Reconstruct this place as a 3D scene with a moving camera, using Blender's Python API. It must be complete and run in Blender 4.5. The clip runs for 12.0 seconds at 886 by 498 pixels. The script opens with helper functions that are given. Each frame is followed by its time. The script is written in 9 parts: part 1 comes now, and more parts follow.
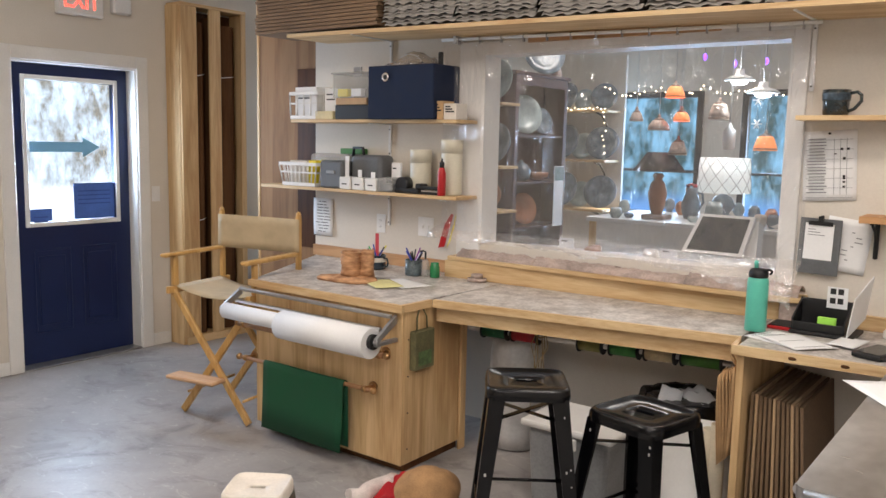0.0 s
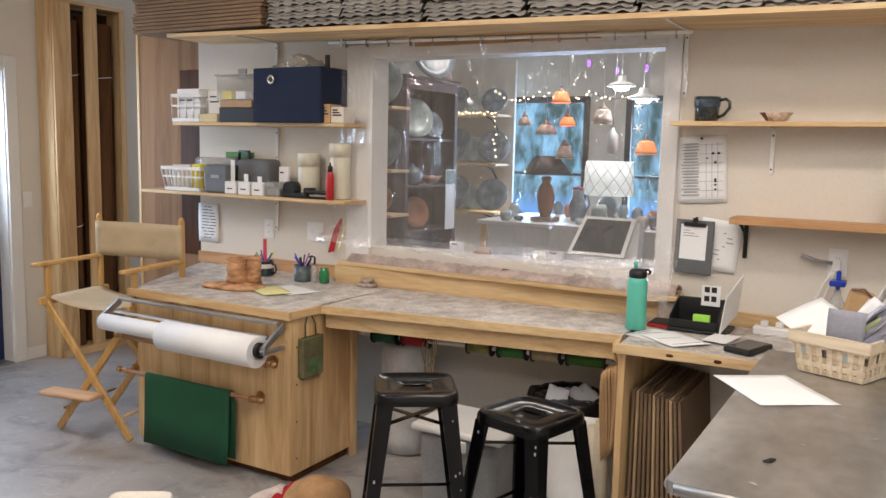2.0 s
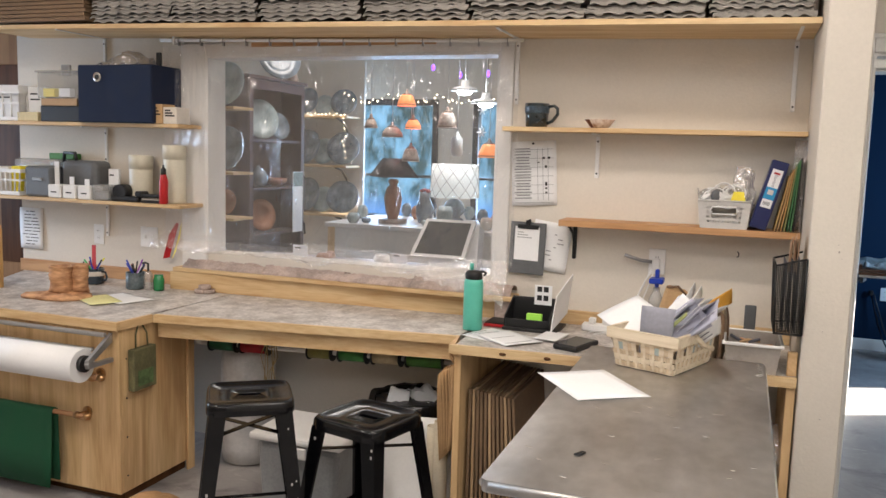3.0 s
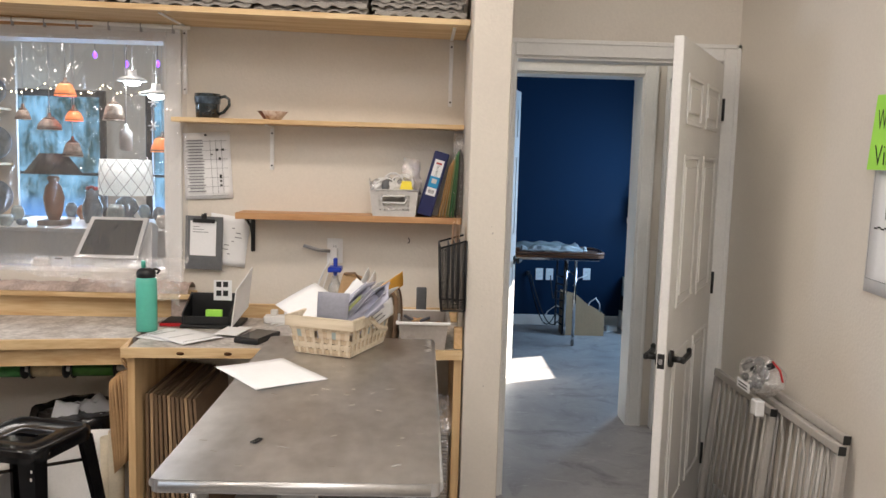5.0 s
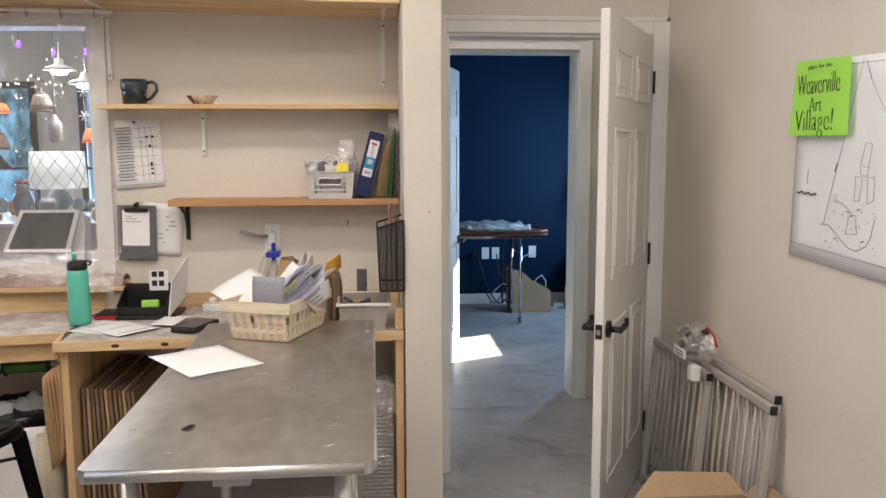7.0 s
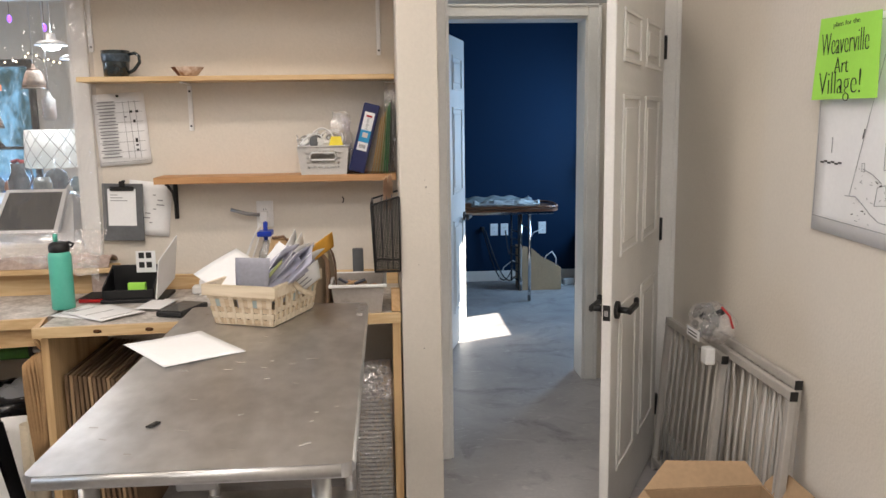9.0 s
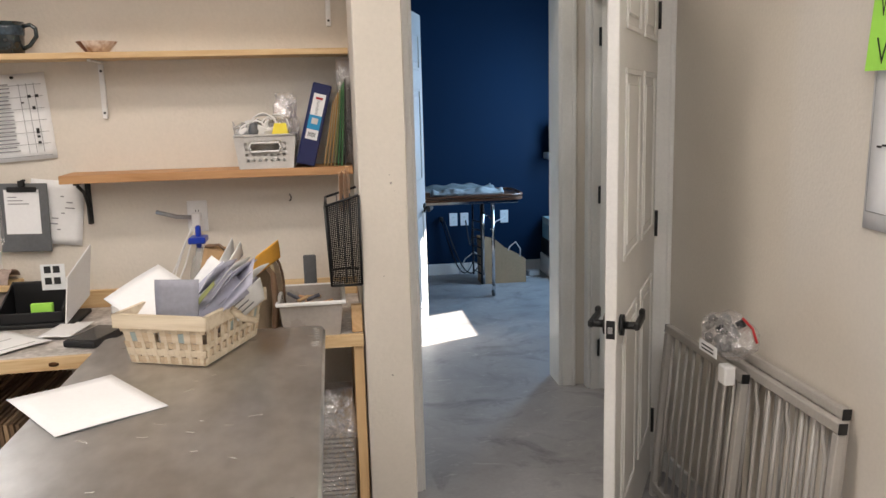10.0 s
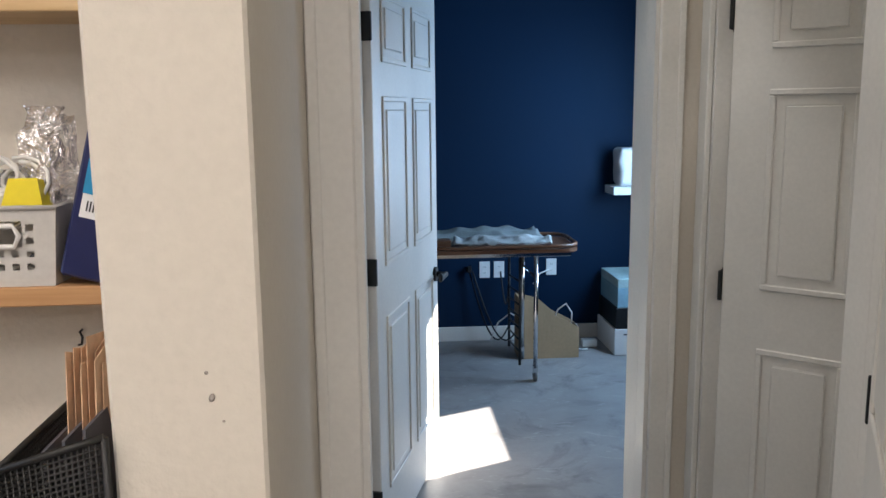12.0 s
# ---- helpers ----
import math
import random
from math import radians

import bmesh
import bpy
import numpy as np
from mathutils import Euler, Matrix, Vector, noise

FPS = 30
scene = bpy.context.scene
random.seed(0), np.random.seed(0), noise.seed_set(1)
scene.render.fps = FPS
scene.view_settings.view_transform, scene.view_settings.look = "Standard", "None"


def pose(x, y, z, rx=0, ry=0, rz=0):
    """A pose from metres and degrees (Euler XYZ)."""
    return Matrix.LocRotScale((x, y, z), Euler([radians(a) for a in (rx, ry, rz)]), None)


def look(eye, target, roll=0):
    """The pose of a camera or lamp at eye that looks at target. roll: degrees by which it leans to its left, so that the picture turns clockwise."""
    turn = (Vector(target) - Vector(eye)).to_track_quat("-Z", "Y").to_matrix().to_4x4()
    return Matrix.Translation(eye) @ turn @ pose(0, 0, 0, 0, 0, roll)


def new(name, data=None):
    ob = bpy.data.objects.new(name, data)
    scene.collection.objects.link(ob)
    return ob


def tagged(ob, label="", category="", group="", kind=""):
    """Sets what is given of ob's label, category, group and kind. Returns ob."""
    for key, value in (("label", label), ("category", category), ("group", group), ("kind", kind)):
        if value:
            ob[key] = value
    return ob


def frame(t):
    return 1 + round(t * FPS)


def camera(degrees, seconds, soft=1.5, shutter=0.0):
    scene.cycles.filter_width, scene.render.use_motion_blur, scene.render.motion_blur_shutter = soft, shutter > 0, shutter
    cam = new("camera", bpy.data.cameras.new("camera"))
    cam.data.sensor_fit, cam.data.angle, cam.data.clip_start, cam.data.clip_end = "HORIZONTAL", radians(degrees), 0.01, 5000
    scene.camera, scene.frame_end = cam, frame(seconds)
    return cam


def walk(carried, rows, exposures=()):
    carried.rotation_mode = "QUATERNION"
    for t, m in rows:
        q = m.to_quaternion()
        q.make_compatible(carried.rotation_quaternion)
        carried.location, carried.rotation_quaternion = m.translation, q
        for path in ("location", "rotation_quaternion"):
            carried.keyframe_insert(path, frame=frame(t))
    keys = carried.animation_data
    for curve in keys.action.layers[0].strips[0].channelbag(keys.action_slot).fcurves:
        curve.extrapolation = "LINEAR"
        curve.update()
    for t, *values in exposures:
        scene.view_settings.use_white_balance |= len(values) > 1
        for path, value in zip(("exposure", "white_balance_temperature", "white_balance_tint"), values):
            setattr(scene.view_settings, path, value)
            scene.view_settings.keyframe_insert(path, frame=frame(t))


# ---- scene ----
cam = camera(56.5, 12.0)
PATH = [
    (0, (0.453, 0.06, 1.596), (-0.736, 1.648, 1.338), 1.2),
    (0.5, (0.46, 0.083, 1.595), (-0.651, 1.725, 1.332), 1.1),
    (1, (0.458, 0.085, 1.595), (-0.611, 1.754, 1.333), 1.2),
    (1.5, (0.465, 0.093, 1.594), (-0.573, 1.783, 1.338), 1.2),
    (2, (0.48, 0.099, 1.601), (-0.503, 1.823, 1.356), 1.3),
    (2.5, (0.519, 0.118, 1.606), (-0.338, 1.909, 1.371), 1.5),
    (3, (0.564, 0.139, 1.615), (-0.112, 2.007, 1.381), 1.7),
    (3.5, (0.623, 0.161, 1.612), (0.129, 2.085, 1.377), 1.7),
    (3.7, (0.645, 0.173, 1.608), (0.227, 2.115, 1.374), 1.7),
    (5.3, (0.616, 0.128, 1.582), (0.722, 2.114, 1.365), 1.4),
    (5.5, (0.627, 0.129, 1.578), (0.751, 2.113, 1.357), 1.2),
    (6, (0.645, 0.127, 1.575), (0.799, 2.107, 1.34), 0.5),
    (6.5, (0.658, 0.13, 1.572), (0.829, 2.107, 1.324), -0.1),
    (8.5, (0.729, 0.201, 1.566), (0.881, 2.175, 1.282), -0.5),
    (9, (0.745, 0.305, 1.551), (0.88, 2.276, 1.24), -0.8),
    (9.5, (0.711, 0.531, 1.559), (0.895, 2.494, 1.225), -1.6),
    (10, (0.72, 0.815, 1.546), (0.975, 2.767, 1.194), -1.5),
    (10.5, (0.785, 1.237, 1.559), (1.057, 3.184, 1.193), -0.9),
    (11, (0.851, 1.722, 1.538), (1.117, 3.668, 1.161), -1.2),
    (11.5, (0.962, 2.148, 1.567), (1.195, 4.101, 1.206), -0.7),
    (12, (1.056, 2.538, 1.575), (1.208, 4.505, 1.247), -0.6),
]
walk(cam, [(t, look(eye, target, roll)) for t, eye, target, roll in PATH], ((0, 2.48), (3, 2.48), (6, 2.4), (12, 2.42)))
# ---------- light ----------
world = bpy.data.worlds.new("sky")
scene.world = world
world.use_nodes = True
wn = world.node_tree
sky = wn.nodes.new("ShaderNodeTexSky")
sky.sky_type, sky.sun_disc = "NISHITA", False
sky.sun_elevation, sky.sun_rotation = radians(30), radians(66)
wn.nodes["Background"].inputs[1].default_value = 0.055
wn.links.new(sky.outputs[0], wn.nodes["Background"].inputs[0])

sun = new("sun", bpy.data.lights.new("sun", "SUN"))
sun.data.energy, sun.data.angle, sun.data.color = 5.0, radians(0.5), (1.0, 0.93, 0.84)
sun.matrix_basis = look((0, 0, 0), (-0.915, -0.4, -0.58))


def area(name, eye, target, w, h, watts, color):
    lamp = new(name, bpy.data.lights.new(name, "AREA"))
    lamp.data.shape, lamp.data.size, lamp.data.size_y = "RECTANGLE", w, h
    lamp.data.energy, lamp.data.color = 0.6 * watts, color
    lamp.matrix_basis = look(eye, target)
    return lamp


WARM, WHITE = (1.0, 0.885, 0.79), (1.0, 0.955, 0.945)
CEIL = 3.25
LAMPS = ((-2.4, 1.5, 15, WARM), (-0.1, 2.3, 9, WARM), (-0.6, -1.2, 12, WHITE), (1.1, 0.9, 11.5, WHITE), (1.1, -1.9, 11, WHITE), (-4.2, 0.6, 2.5, WARM))
for lx, ly, watts, tint in LAMPS:
    wide = (1.2, 0.24) if ly > 2 else (0.3, 1.2)
    area("ceiling_lamp", (lx, ly, CEIL - 0.12), (lx + (0.4 if lx > 0.5 else 0), ly + 0.25, 0), *wide, watts, tint)
area("shop_lamp", (-2.0, 6.3, CEIL - 0.09), (-2.0, 6.301, 0), 1.2, 0.6, 11, (1.0, 0.92, 0.84))
area("shop_window_sky", (-2.9, 9.25, 1.5), (-2.4, 5, 1.2), 1.9, 1.3, 26, (0.45, 0.68, 1.0))
area("side_window_sky", (3.04, 7.07, 1.41), (1.0, 7.0, 1.25), 0.66, 0.98, 16, (0.40, 0.66, 1.0))
area("door_glass_sky", (-5.26, 3.14, 1.47), (-2.0, 3.0, 0.6), 0.5, 0.9, 16, (0.6, 0.76, 1.0))
# Unseen fill lights, added to brighten the lobby and the side door.
area("lobby_fill", (1.5, 4.5, CEIL - 0.09), (1.5, 4.501, 0), 0.3, 0.3, 2.6, (0.98, 0.97, 0.97))
area("side_room_fill", (2.7, 4.0, CEIL - 0.09), (2.7, 4.001, 0), 0.3, 0.3, 1.4, (0.98, 0.97, 0.97))

# ---------- small tools ----------


def thing(name, label, category, at=(0, 0, 0), group="", kind=""):
    ob = new(name)
    ob.empty_display_size = 0.05
    ob.location = at
    return tagged(ob, label, category, group, kind)


def origin(ob):
    p = Vector((0, 0, 0))
    while ob is not None:
        p += ob.location
        ob = ob.parent
    return p


def part(name, bm, material, parent=None, label=""):
    """Links a bmesh, drawn in the coordinates of its thing's parent space, as one mesh."""
    me = bpy.data.meshes.new(name)
    if parent is not None:
        bmesh.ops.translate(bm, verts=bm.verts, vec=-origin(parent))
    bm.to_mesh(me)
    bm.free()
    me.materials.append(material)
    ob = new(name, me)
    if parent is not None:
        ob.parent = parent
    if label:
        ob["label"] = label
    return ob


def solid(name, bm, material, label, category, group="", kind=""):
    """A thing that is a single mesh; its origin is moved to the middle of its base."""
    lo = Vector((min(v.co.x for v in bm.verts), min(v.co.y for v in bm.verts), min(v.co.z for v in bm.verts)))
    hi = Vector((max(v.co.x for v in bm.verts), max(v.co.y for v in bm.verts), max(v.co.z for v in bm.verts)))
    c = Vector(((lo.x + hi.x) / 2, (lo.y + hi.y) / 2, lo.z))
    bmesh.ops.translate(bm, verts=bm.verts, vec=-c)
    me = bpy.data.meshes.new(name)
    bm.to_mesh(me)
    bm.free()
    me.materials.append(material)
    ob = new(name, me)
    ob.location = c
    return tagged(ob, label, category, group, kind)


def box(x0, x1, y0, y1, z0, z1, bevel=0.0, bm=None, seg=1):
    own = bmesh.new()
    bmesh.ops.create_cube(own, size=1)
    bmesh.ops.scale(own, verts=own.verts, vec=(abs(x1 - x0), abs(y1 - y0), abs(z1 - z0)))
    bmesh.ops.translate(own, verts=own.verts, vec=((x0 + x1) / 2, (y0 + y1) / 2, (z0 + z1) / 2))
    if bevel:
        bmesh.ops.bevel(own, geom=own.edges[:], offset=bevel, segments=seg, affect="EDGES", profile=0.5)
    return join(bm, own)


def join(bm, own, m=None):
    if m is not None:
        bmesh.ops.transform(own, matrix=m, verts=own.verts)
    if bm is None:
        return own
    me = bpy.data.meshes.new("tmp")
    own.to_mesh(me)
    own.free()
    bm.from_mesh(me)
    bpy.data.meshes.remove(me)
    return bm


def rod(p0, p1, r0, r1=None, n=12, bm=None, caps=True):
    p0, p1 = Vector(p0), Vector(p1)
    own = bmesh.new()
    d = p1 - p0
    bmesh.ops.create_cone(own, cap_ends=caps, segments=n, radius1=r0, radius2=r0 if r1 is None else r1, depth=d.length)
    for f in own.faces:
        f.smooth = len(f.verts) == 4
    m = Matrix.Translation((p0 + p1) / 2) @ d.to_track_quat("Z", "Y").to_matrix().to_4x4()
    return join(bm, own, m)


def tube(points, r, n=8, bm=None):
    """A round tube along points."""
    pts = [Vector(p) for p in points]
    own = bmesh.new()
    rings = []
    side = None
    for i, p in enumerate(pts):
        d = (pts[min(i + 1, len(pts) - 1)] - pts[max(i - 1, 0)]).normalized()
        if side is None:
            side = d.orthogonal().normalized()
        side = (side - d * side.dot(d)).normalized()
        up = d.cross(side)
        rings.append([own.verts.new(p + r * (math.cos(a) * side + math.sin(a) * up)) for a in [2 * math.pi * k / n for k in range(n)]])
    for a, b in zip(rings, rings[1:]):
        for k in range(n):
            own.faces.new((a[k], a[(k + 1) % n], b[(k + 1) % n], b[k])).smooth = True
    own.faces.new(rings[0][::-1])
    own.faces.new(rings[-1])
    return join(bm, own)


def lathe(profile, at=(0, 0, 0), n=24, bm=None, m=None):
    """Turns (radius, height) pairs round the upright axis."""
    own = bmesh.new()
    rings = []
    for r, z in profile:
        r = max(r, 0.0004)
        rings.append([own.verts.new((r * math.cos(2 * math.pi * k / n), r * math.sin(2 * math.pi * k / n), z)) for k in range(n)])
    for a, b in zip(rings, rings[1:]):
        for k in range(n):
            own.faces.new((a[k], a[(k + 1) % n], b[(k + 1) % n], b[k])).smooth = True
    own.faces.new(rings[0][::-1])
    own.faces.new(rings[-1])
    return join(bm, own, Matrix.Translation(at) @ m if m is not None else Matrix.Translation(at))


def slab(corners, thick, bm=None):
    """A flat plate with those corners (counter-clockwise seen from its front), thickened backwards."""
    own = bmesh.new()
    a = [own.verts.new(c) for c in corners]
    f = own.faces.new(a)
    f.normal_update()
    back = [own.verts.new(v.co - f.normal * thick) for v in a]
    own.faces.new(back[::-1])
    k = len(a)
    for i in range(k):
        own.faces.new((a[i], back[i], back[(i + 1) % k], a[(i + 1) % k]))
    return join(bm, own)


def sheet(w, h, nx, ny, lift, thick=0.0008, bm=None, m=None):
    """A thin bent sheet w by h round the origin; lift(u, v) gives the height, u and v from 0 to 1."""
    own = bmesh.new()
    top = [[own.verts.new((w * (i / nx - 0.5), h * (j / ny - 0.5), lift(i / nx, j / ny) + thick)) for i in range(nx + 1)] for j in range(ny + 1)]
    low = [[own.verts.new(v.co - Vector((0, 0, thick))) for v in row] for row in top]
    for j in range(ny):
        for i in range(nx):
            own.faces.new((top[j][i], top[j][i + 1], top[j + 1][i + 1], top[j + 1][i])).smooth = True
            own.faces.new((low[j][i], low[j + 1][i], low[j + 1][i + 1], low[j][i + 1])).smooth = True
    for i in range(nx):
        own.faces.new((top[0][i], low[0][i], low[0][i + 1], top[0][i + 1]))
        own.faces.new((top[ny][i], top[ny][i + 1], low[ny][i + 1], low[ny][i]))
    for j in range(ny):
        own.faces.new((top[j][0], top[j + 1][0], low[j + 1][0], low[j][0]))
        own.faces.new((top[j][nx], low[j][nx], low[j + 1][nx], top[j + 1][nx]))
    return join(bm, own, m)


def words(name, text, size, m, material, parent=None, thick=0.0006, width=None, thin=0.0):
    cu = bpy.data.curves.new(name, "FONT")
    cu.body, cu.size, cu.extrude, cu.align_x, cu.offset = text, size, thick, "CENTER", -thin
    tmp = new(name, cu)
    deps = bpy.context.evaluated_depsgraph_get()
    me = bpy.data.meshes.new_from_object(tmp.evaluated_get(deps))
    bpy.data.objects.remove(tmp)
    me.materials.clear()
    me.materials.append(material)
    if width:
        xs = [v.co.x for v in me.vertices]
        s = width / (max(xs) - min(xs))
        me.transform(Matrix.Diagonal((s, 1, 1, 1)))
    me.transform(m if parent is None else Matrix.Translation(-origin(parent)) @ m)
    ob = new(name, me)
    ob.parent = parent
    return ob


# ---------- materials ----------


def shader(name):
    m = bpy.data.materials.new(name)
    m.use_nodes = True
    nt = m.node_tree
    return m, nt, nt.nodes["Principled BSDF"]


def mat(name, color, rough=0.6, metal=0.0, var=0.1, scale=6.0, fine=90.0, bump=0.1, stretch=(1, 1, 1), coat=0.0, dark=None, wear=0.5):
    """Colour with large stains and fine grain, and a little relief; stretch draws the grain out."""
    m, nt, bs = shader(name)
    tc, mp = nt.nodes.new("ShaderNodeTexCoord"), nt.nodes.new("ShaderNodeMapping")
    mp.inputs["Scale"].default_value = stretch
    nt.links.new(tc.outputs["Object"], mp.inputs[0])
    big, small = nt.nodes.new("ShaderNodeTexNoise"), nt.nodes.new("ShaderNodeTexNoise")
    big.inputs["Scale"].default_value, big.inputs["Detail"].default_value = scale, 5
    small.inputs["Scale"].default_value, small.inputs["Detail"].default_value = fine, 3
    nt.links.new(mp.outputs[0], big.inputs["Vector"])
    nt.links.new(mp.outputs[0], small.inputs["Vector"])
    ramp = nt.nodes.new("ShaderNodeValToRGB")
    c = Vector(color)
    d = Vector(dark) if dark else c * (1 - 1.6 * var)
    ramp.color_ramp.elements[0].color, ramp.color_ramp.elements[0].position = (*d, 1), 0.3
    ramp.color_ramp.elements[1].color, ramp.color_ramp.elements[1].position = (*[min(1, v * (1 + var * 0.6)) for v in c], 1), 0.7
    add = nt.nodes.new("ShaderNodeMath")
    add.operation = "MULTIPLY_ADD"
    nt.links.new(small.outputs[0], add.inputs[0])
    add.inputs[1].default_value = wear
    sub = nt.nodes.new("ShaderNodeMath")
    sub.operation = "MULTIPLY_ADD"
    nt.links.new(big.outputs[0], sub.inputs[0])
    sub.inputs[1].default_value, sub.inputs[2].default_value = 1.0, -wear / 2
    nt.links.new(sub.outputs[0], add.inputs[2])
    nt.links.new(add.outputs[0], ramp.inputs[0])
    nt.links.new(ramp.outputs[0], bs.inputs["Base Color"])
    rr = nt.nodes.new("ShaderNodeMapRange")
    rr.inputs["To Min"].default_value, rr.inputs["To Max"].default_value = max(0.03, rough - 0.12), min(1, rough + 0.12)
    nt.links.new(big.outputs[0], rr.inputs[0])
    nt.links.new(rr.outputs[0], bs.inputs["Roughness"])
    bs.inputs["Metallic"].default_value = metal
    bs.inputs["Coat Weight"].default_value = coat
    if bump:
        bp = nt.nodes.new("ShaderNodeBump")
        bp.inputs["Strength"].default_value, bp.inputs["Distance"].default_value = bump, 0.004
        nt.links.new(small.outputs[0], bp.inputs["Height"])
        nt.links.new(bp.outputs[0], bs.inputs["Normal"])
    return m


def wood(name, color, dark, axis=0, grain=1.0, rough=0.55, knots=False):
    """Long grain along an axis: drawn-out noise, with bands and small pores."""
    m, nt, bs = shader(name)
    tc, mp = nt.nodes.new("ShaderNodeTexCoord"), nt.nodes.new("ShaderNodeMapping")
    st = [9.0 * grain] * 3
    st[axis] = 0.7 * grain
    mp.inputs["Scale"].default_value = st
    nt.links.new(tc.outputs["Object"], mp.inputs[0])
    n1 = nt.nodes.new("ShaderNodeTexNoise")
    n1.inputs["Scale"].default_value, n1.inputs["Detail"].default_value, n1.inputs["Distortion"].default_value = 1.6, 6, 1.2
    n2 = nt.nodes.new("ShaderNodeTexNoise")
    n2.inputs["Scale"].default_value, n2.inputs["Detail"].default_value = 14, 4
    nt.links.new(mp.outputs[0], n1.inputs["Vector"])
    nt.links.new(mp.outputs[0], n2.inputs["Vector"])
    mixer = nt.nodes.new("ShaderNodeMath")
    mixer.operation = "MULTIPLY_ADD"
    mixer.inputs[1].default_value = 0.35
    nt.links.new(n2.outputs[0], mixer.inputs[0])
    half = nt.nodes.new("ShaderNodeMath")
    half.operation = "MULTIPLY_ADD"
    half.inputs[1].default_value, half.inputs[2].default_value = 1.0, -0.18
    nt.links.new(n1.outputs[0], half.inputs[0])
    nt.links.new(half.outputs[0], mixer.inputs[2])
    ramp = nt.nodes.new("ShaderNodeValToRGB")
    ramp.color_ramp.elements[0].position, ramp.color_ramp.elements[0].color = 0.3, (*dark, 1)
    ramp.color_ramp.elements[1].position, ramp.color_ramp.elements[1].color = 0.62, (*color, 1)
    nt.links.new(mixer.outputs[0], ramp.inputs[0])
    nt.links.new(ramp.outputs[0], bs.inputs["Base Color"])
    bs.inputs["Roughness"].default_value = rough
    bp = nt.nodes.new("ShaderNodeBump")
    bp.inputs["Strength"].default_value, bp.inputs["Distance"].default_value = 0.15, 0.003
    nt.links.new(n2.outputs[0], bp.inputs["Height"])
    nt.links.new(bp.outputs[0], bs.inputs["Normal"])
    return m


def glow(name, color, strength):
    m, nt, bs = shader(name)
    bs.inputs["Base Color"].default_value = (*color, 1)
    bs.inputs["Emission Color"].default_value = (*color, 1)
    bs.inputs["Emission Strength"].default_value = 0.66 * strength
    return m


def film(name, clear, tint=(1, 1, 1), rough=0.12, scale=7.0, bump=0.6, milk=0.06, stretch=(1, 1, 1), gloss=0.5):
    """Clear plastic: light goes straight through, with a wrinkled gloss and a little milkiness."""
    m = bpy.data.materials.new(name)
    m.use_nodes = True
    nt = m.node_tree
    nt.nodes.remove(nt.nodes["Principled BSDF"])
    out = nt.nodes["Material Output"]
    tr, gl, df = nt.nodes.new("ShaderNodeBsdfTransparent"), nt.nodes.new("ShaderNodeBsdfGlossy"), nt.nodes.new("ShaderNodeBsdfDiffuse")
    tr.inputs[0].default_value = (*tint, 1)
    gl.inputs["Roughness"].default_value = rough
    gl.inputs[0].default_value = (gloss, gloss, gloss, 1)
    df.inputs[0].default_value = (0.8, 0.8, 0.8, 1)
    tc, mp, nz, bp = (nt.nodes.new("ShaderNode" + k) for k in ("TexCoord", "Mapping", "TexNoise", "Bump"))
    mp.inputs["Scale"].default_value = stretch
    nz.inputs["Scale"].default_value, nz.inputs["Detail"].default_value, nz.inputs["Distortion"].default_value = scale, 3, 1.5
    bp.inputs["Strength"].default_value, bp.inputs["Distance"].default_value = bump, 0.03
    nt.links.new(tc.outputs["Object"], mp.inputs[0])
    nt.links.new(mp.outputs[0], nz.inputs["Vector"])
    nt.links.new(nz.outputs[0], bp.inputs["Height"])
    nt.links.new(bp.outputs[0], gl.inputs["Normal"])
    a, b = nt.nodes.new("ShaderNodeMixShader"), nt.nodes.new("ShaderNodeMixShader")
    a.inputs[0].default_value = milk
    nt.links.new(tr.outputs[0], a.inputs[1])
    nt.links.new(df.outputs[0], a.inputs[2])
    b.inputs[0].default_value = 1 - clear
    nt.links.new(a.outputs[0], b.inputs[1])
    nt.links.new(gl.outputs[0], b.inputs[2])
    nt.links.new(b.outputs[0], out.inputs[0])
    return m


M_WALL = mat("beige_wall_paint", (0.68, 0.625, 0.545), 0.75, var=0.04, scale=1.5, fine=95, bump=0.3)
M_CEIL = mat("white_ceiling_paint", (0.72, 0.7, 0.66), 0.85, var=0.04, scale=1.2)
M_TRIM = mat("white_trim_paint", (0.76, 0.74, 0.7), 0.42, var=0.05, scale=3, bump=0.04)


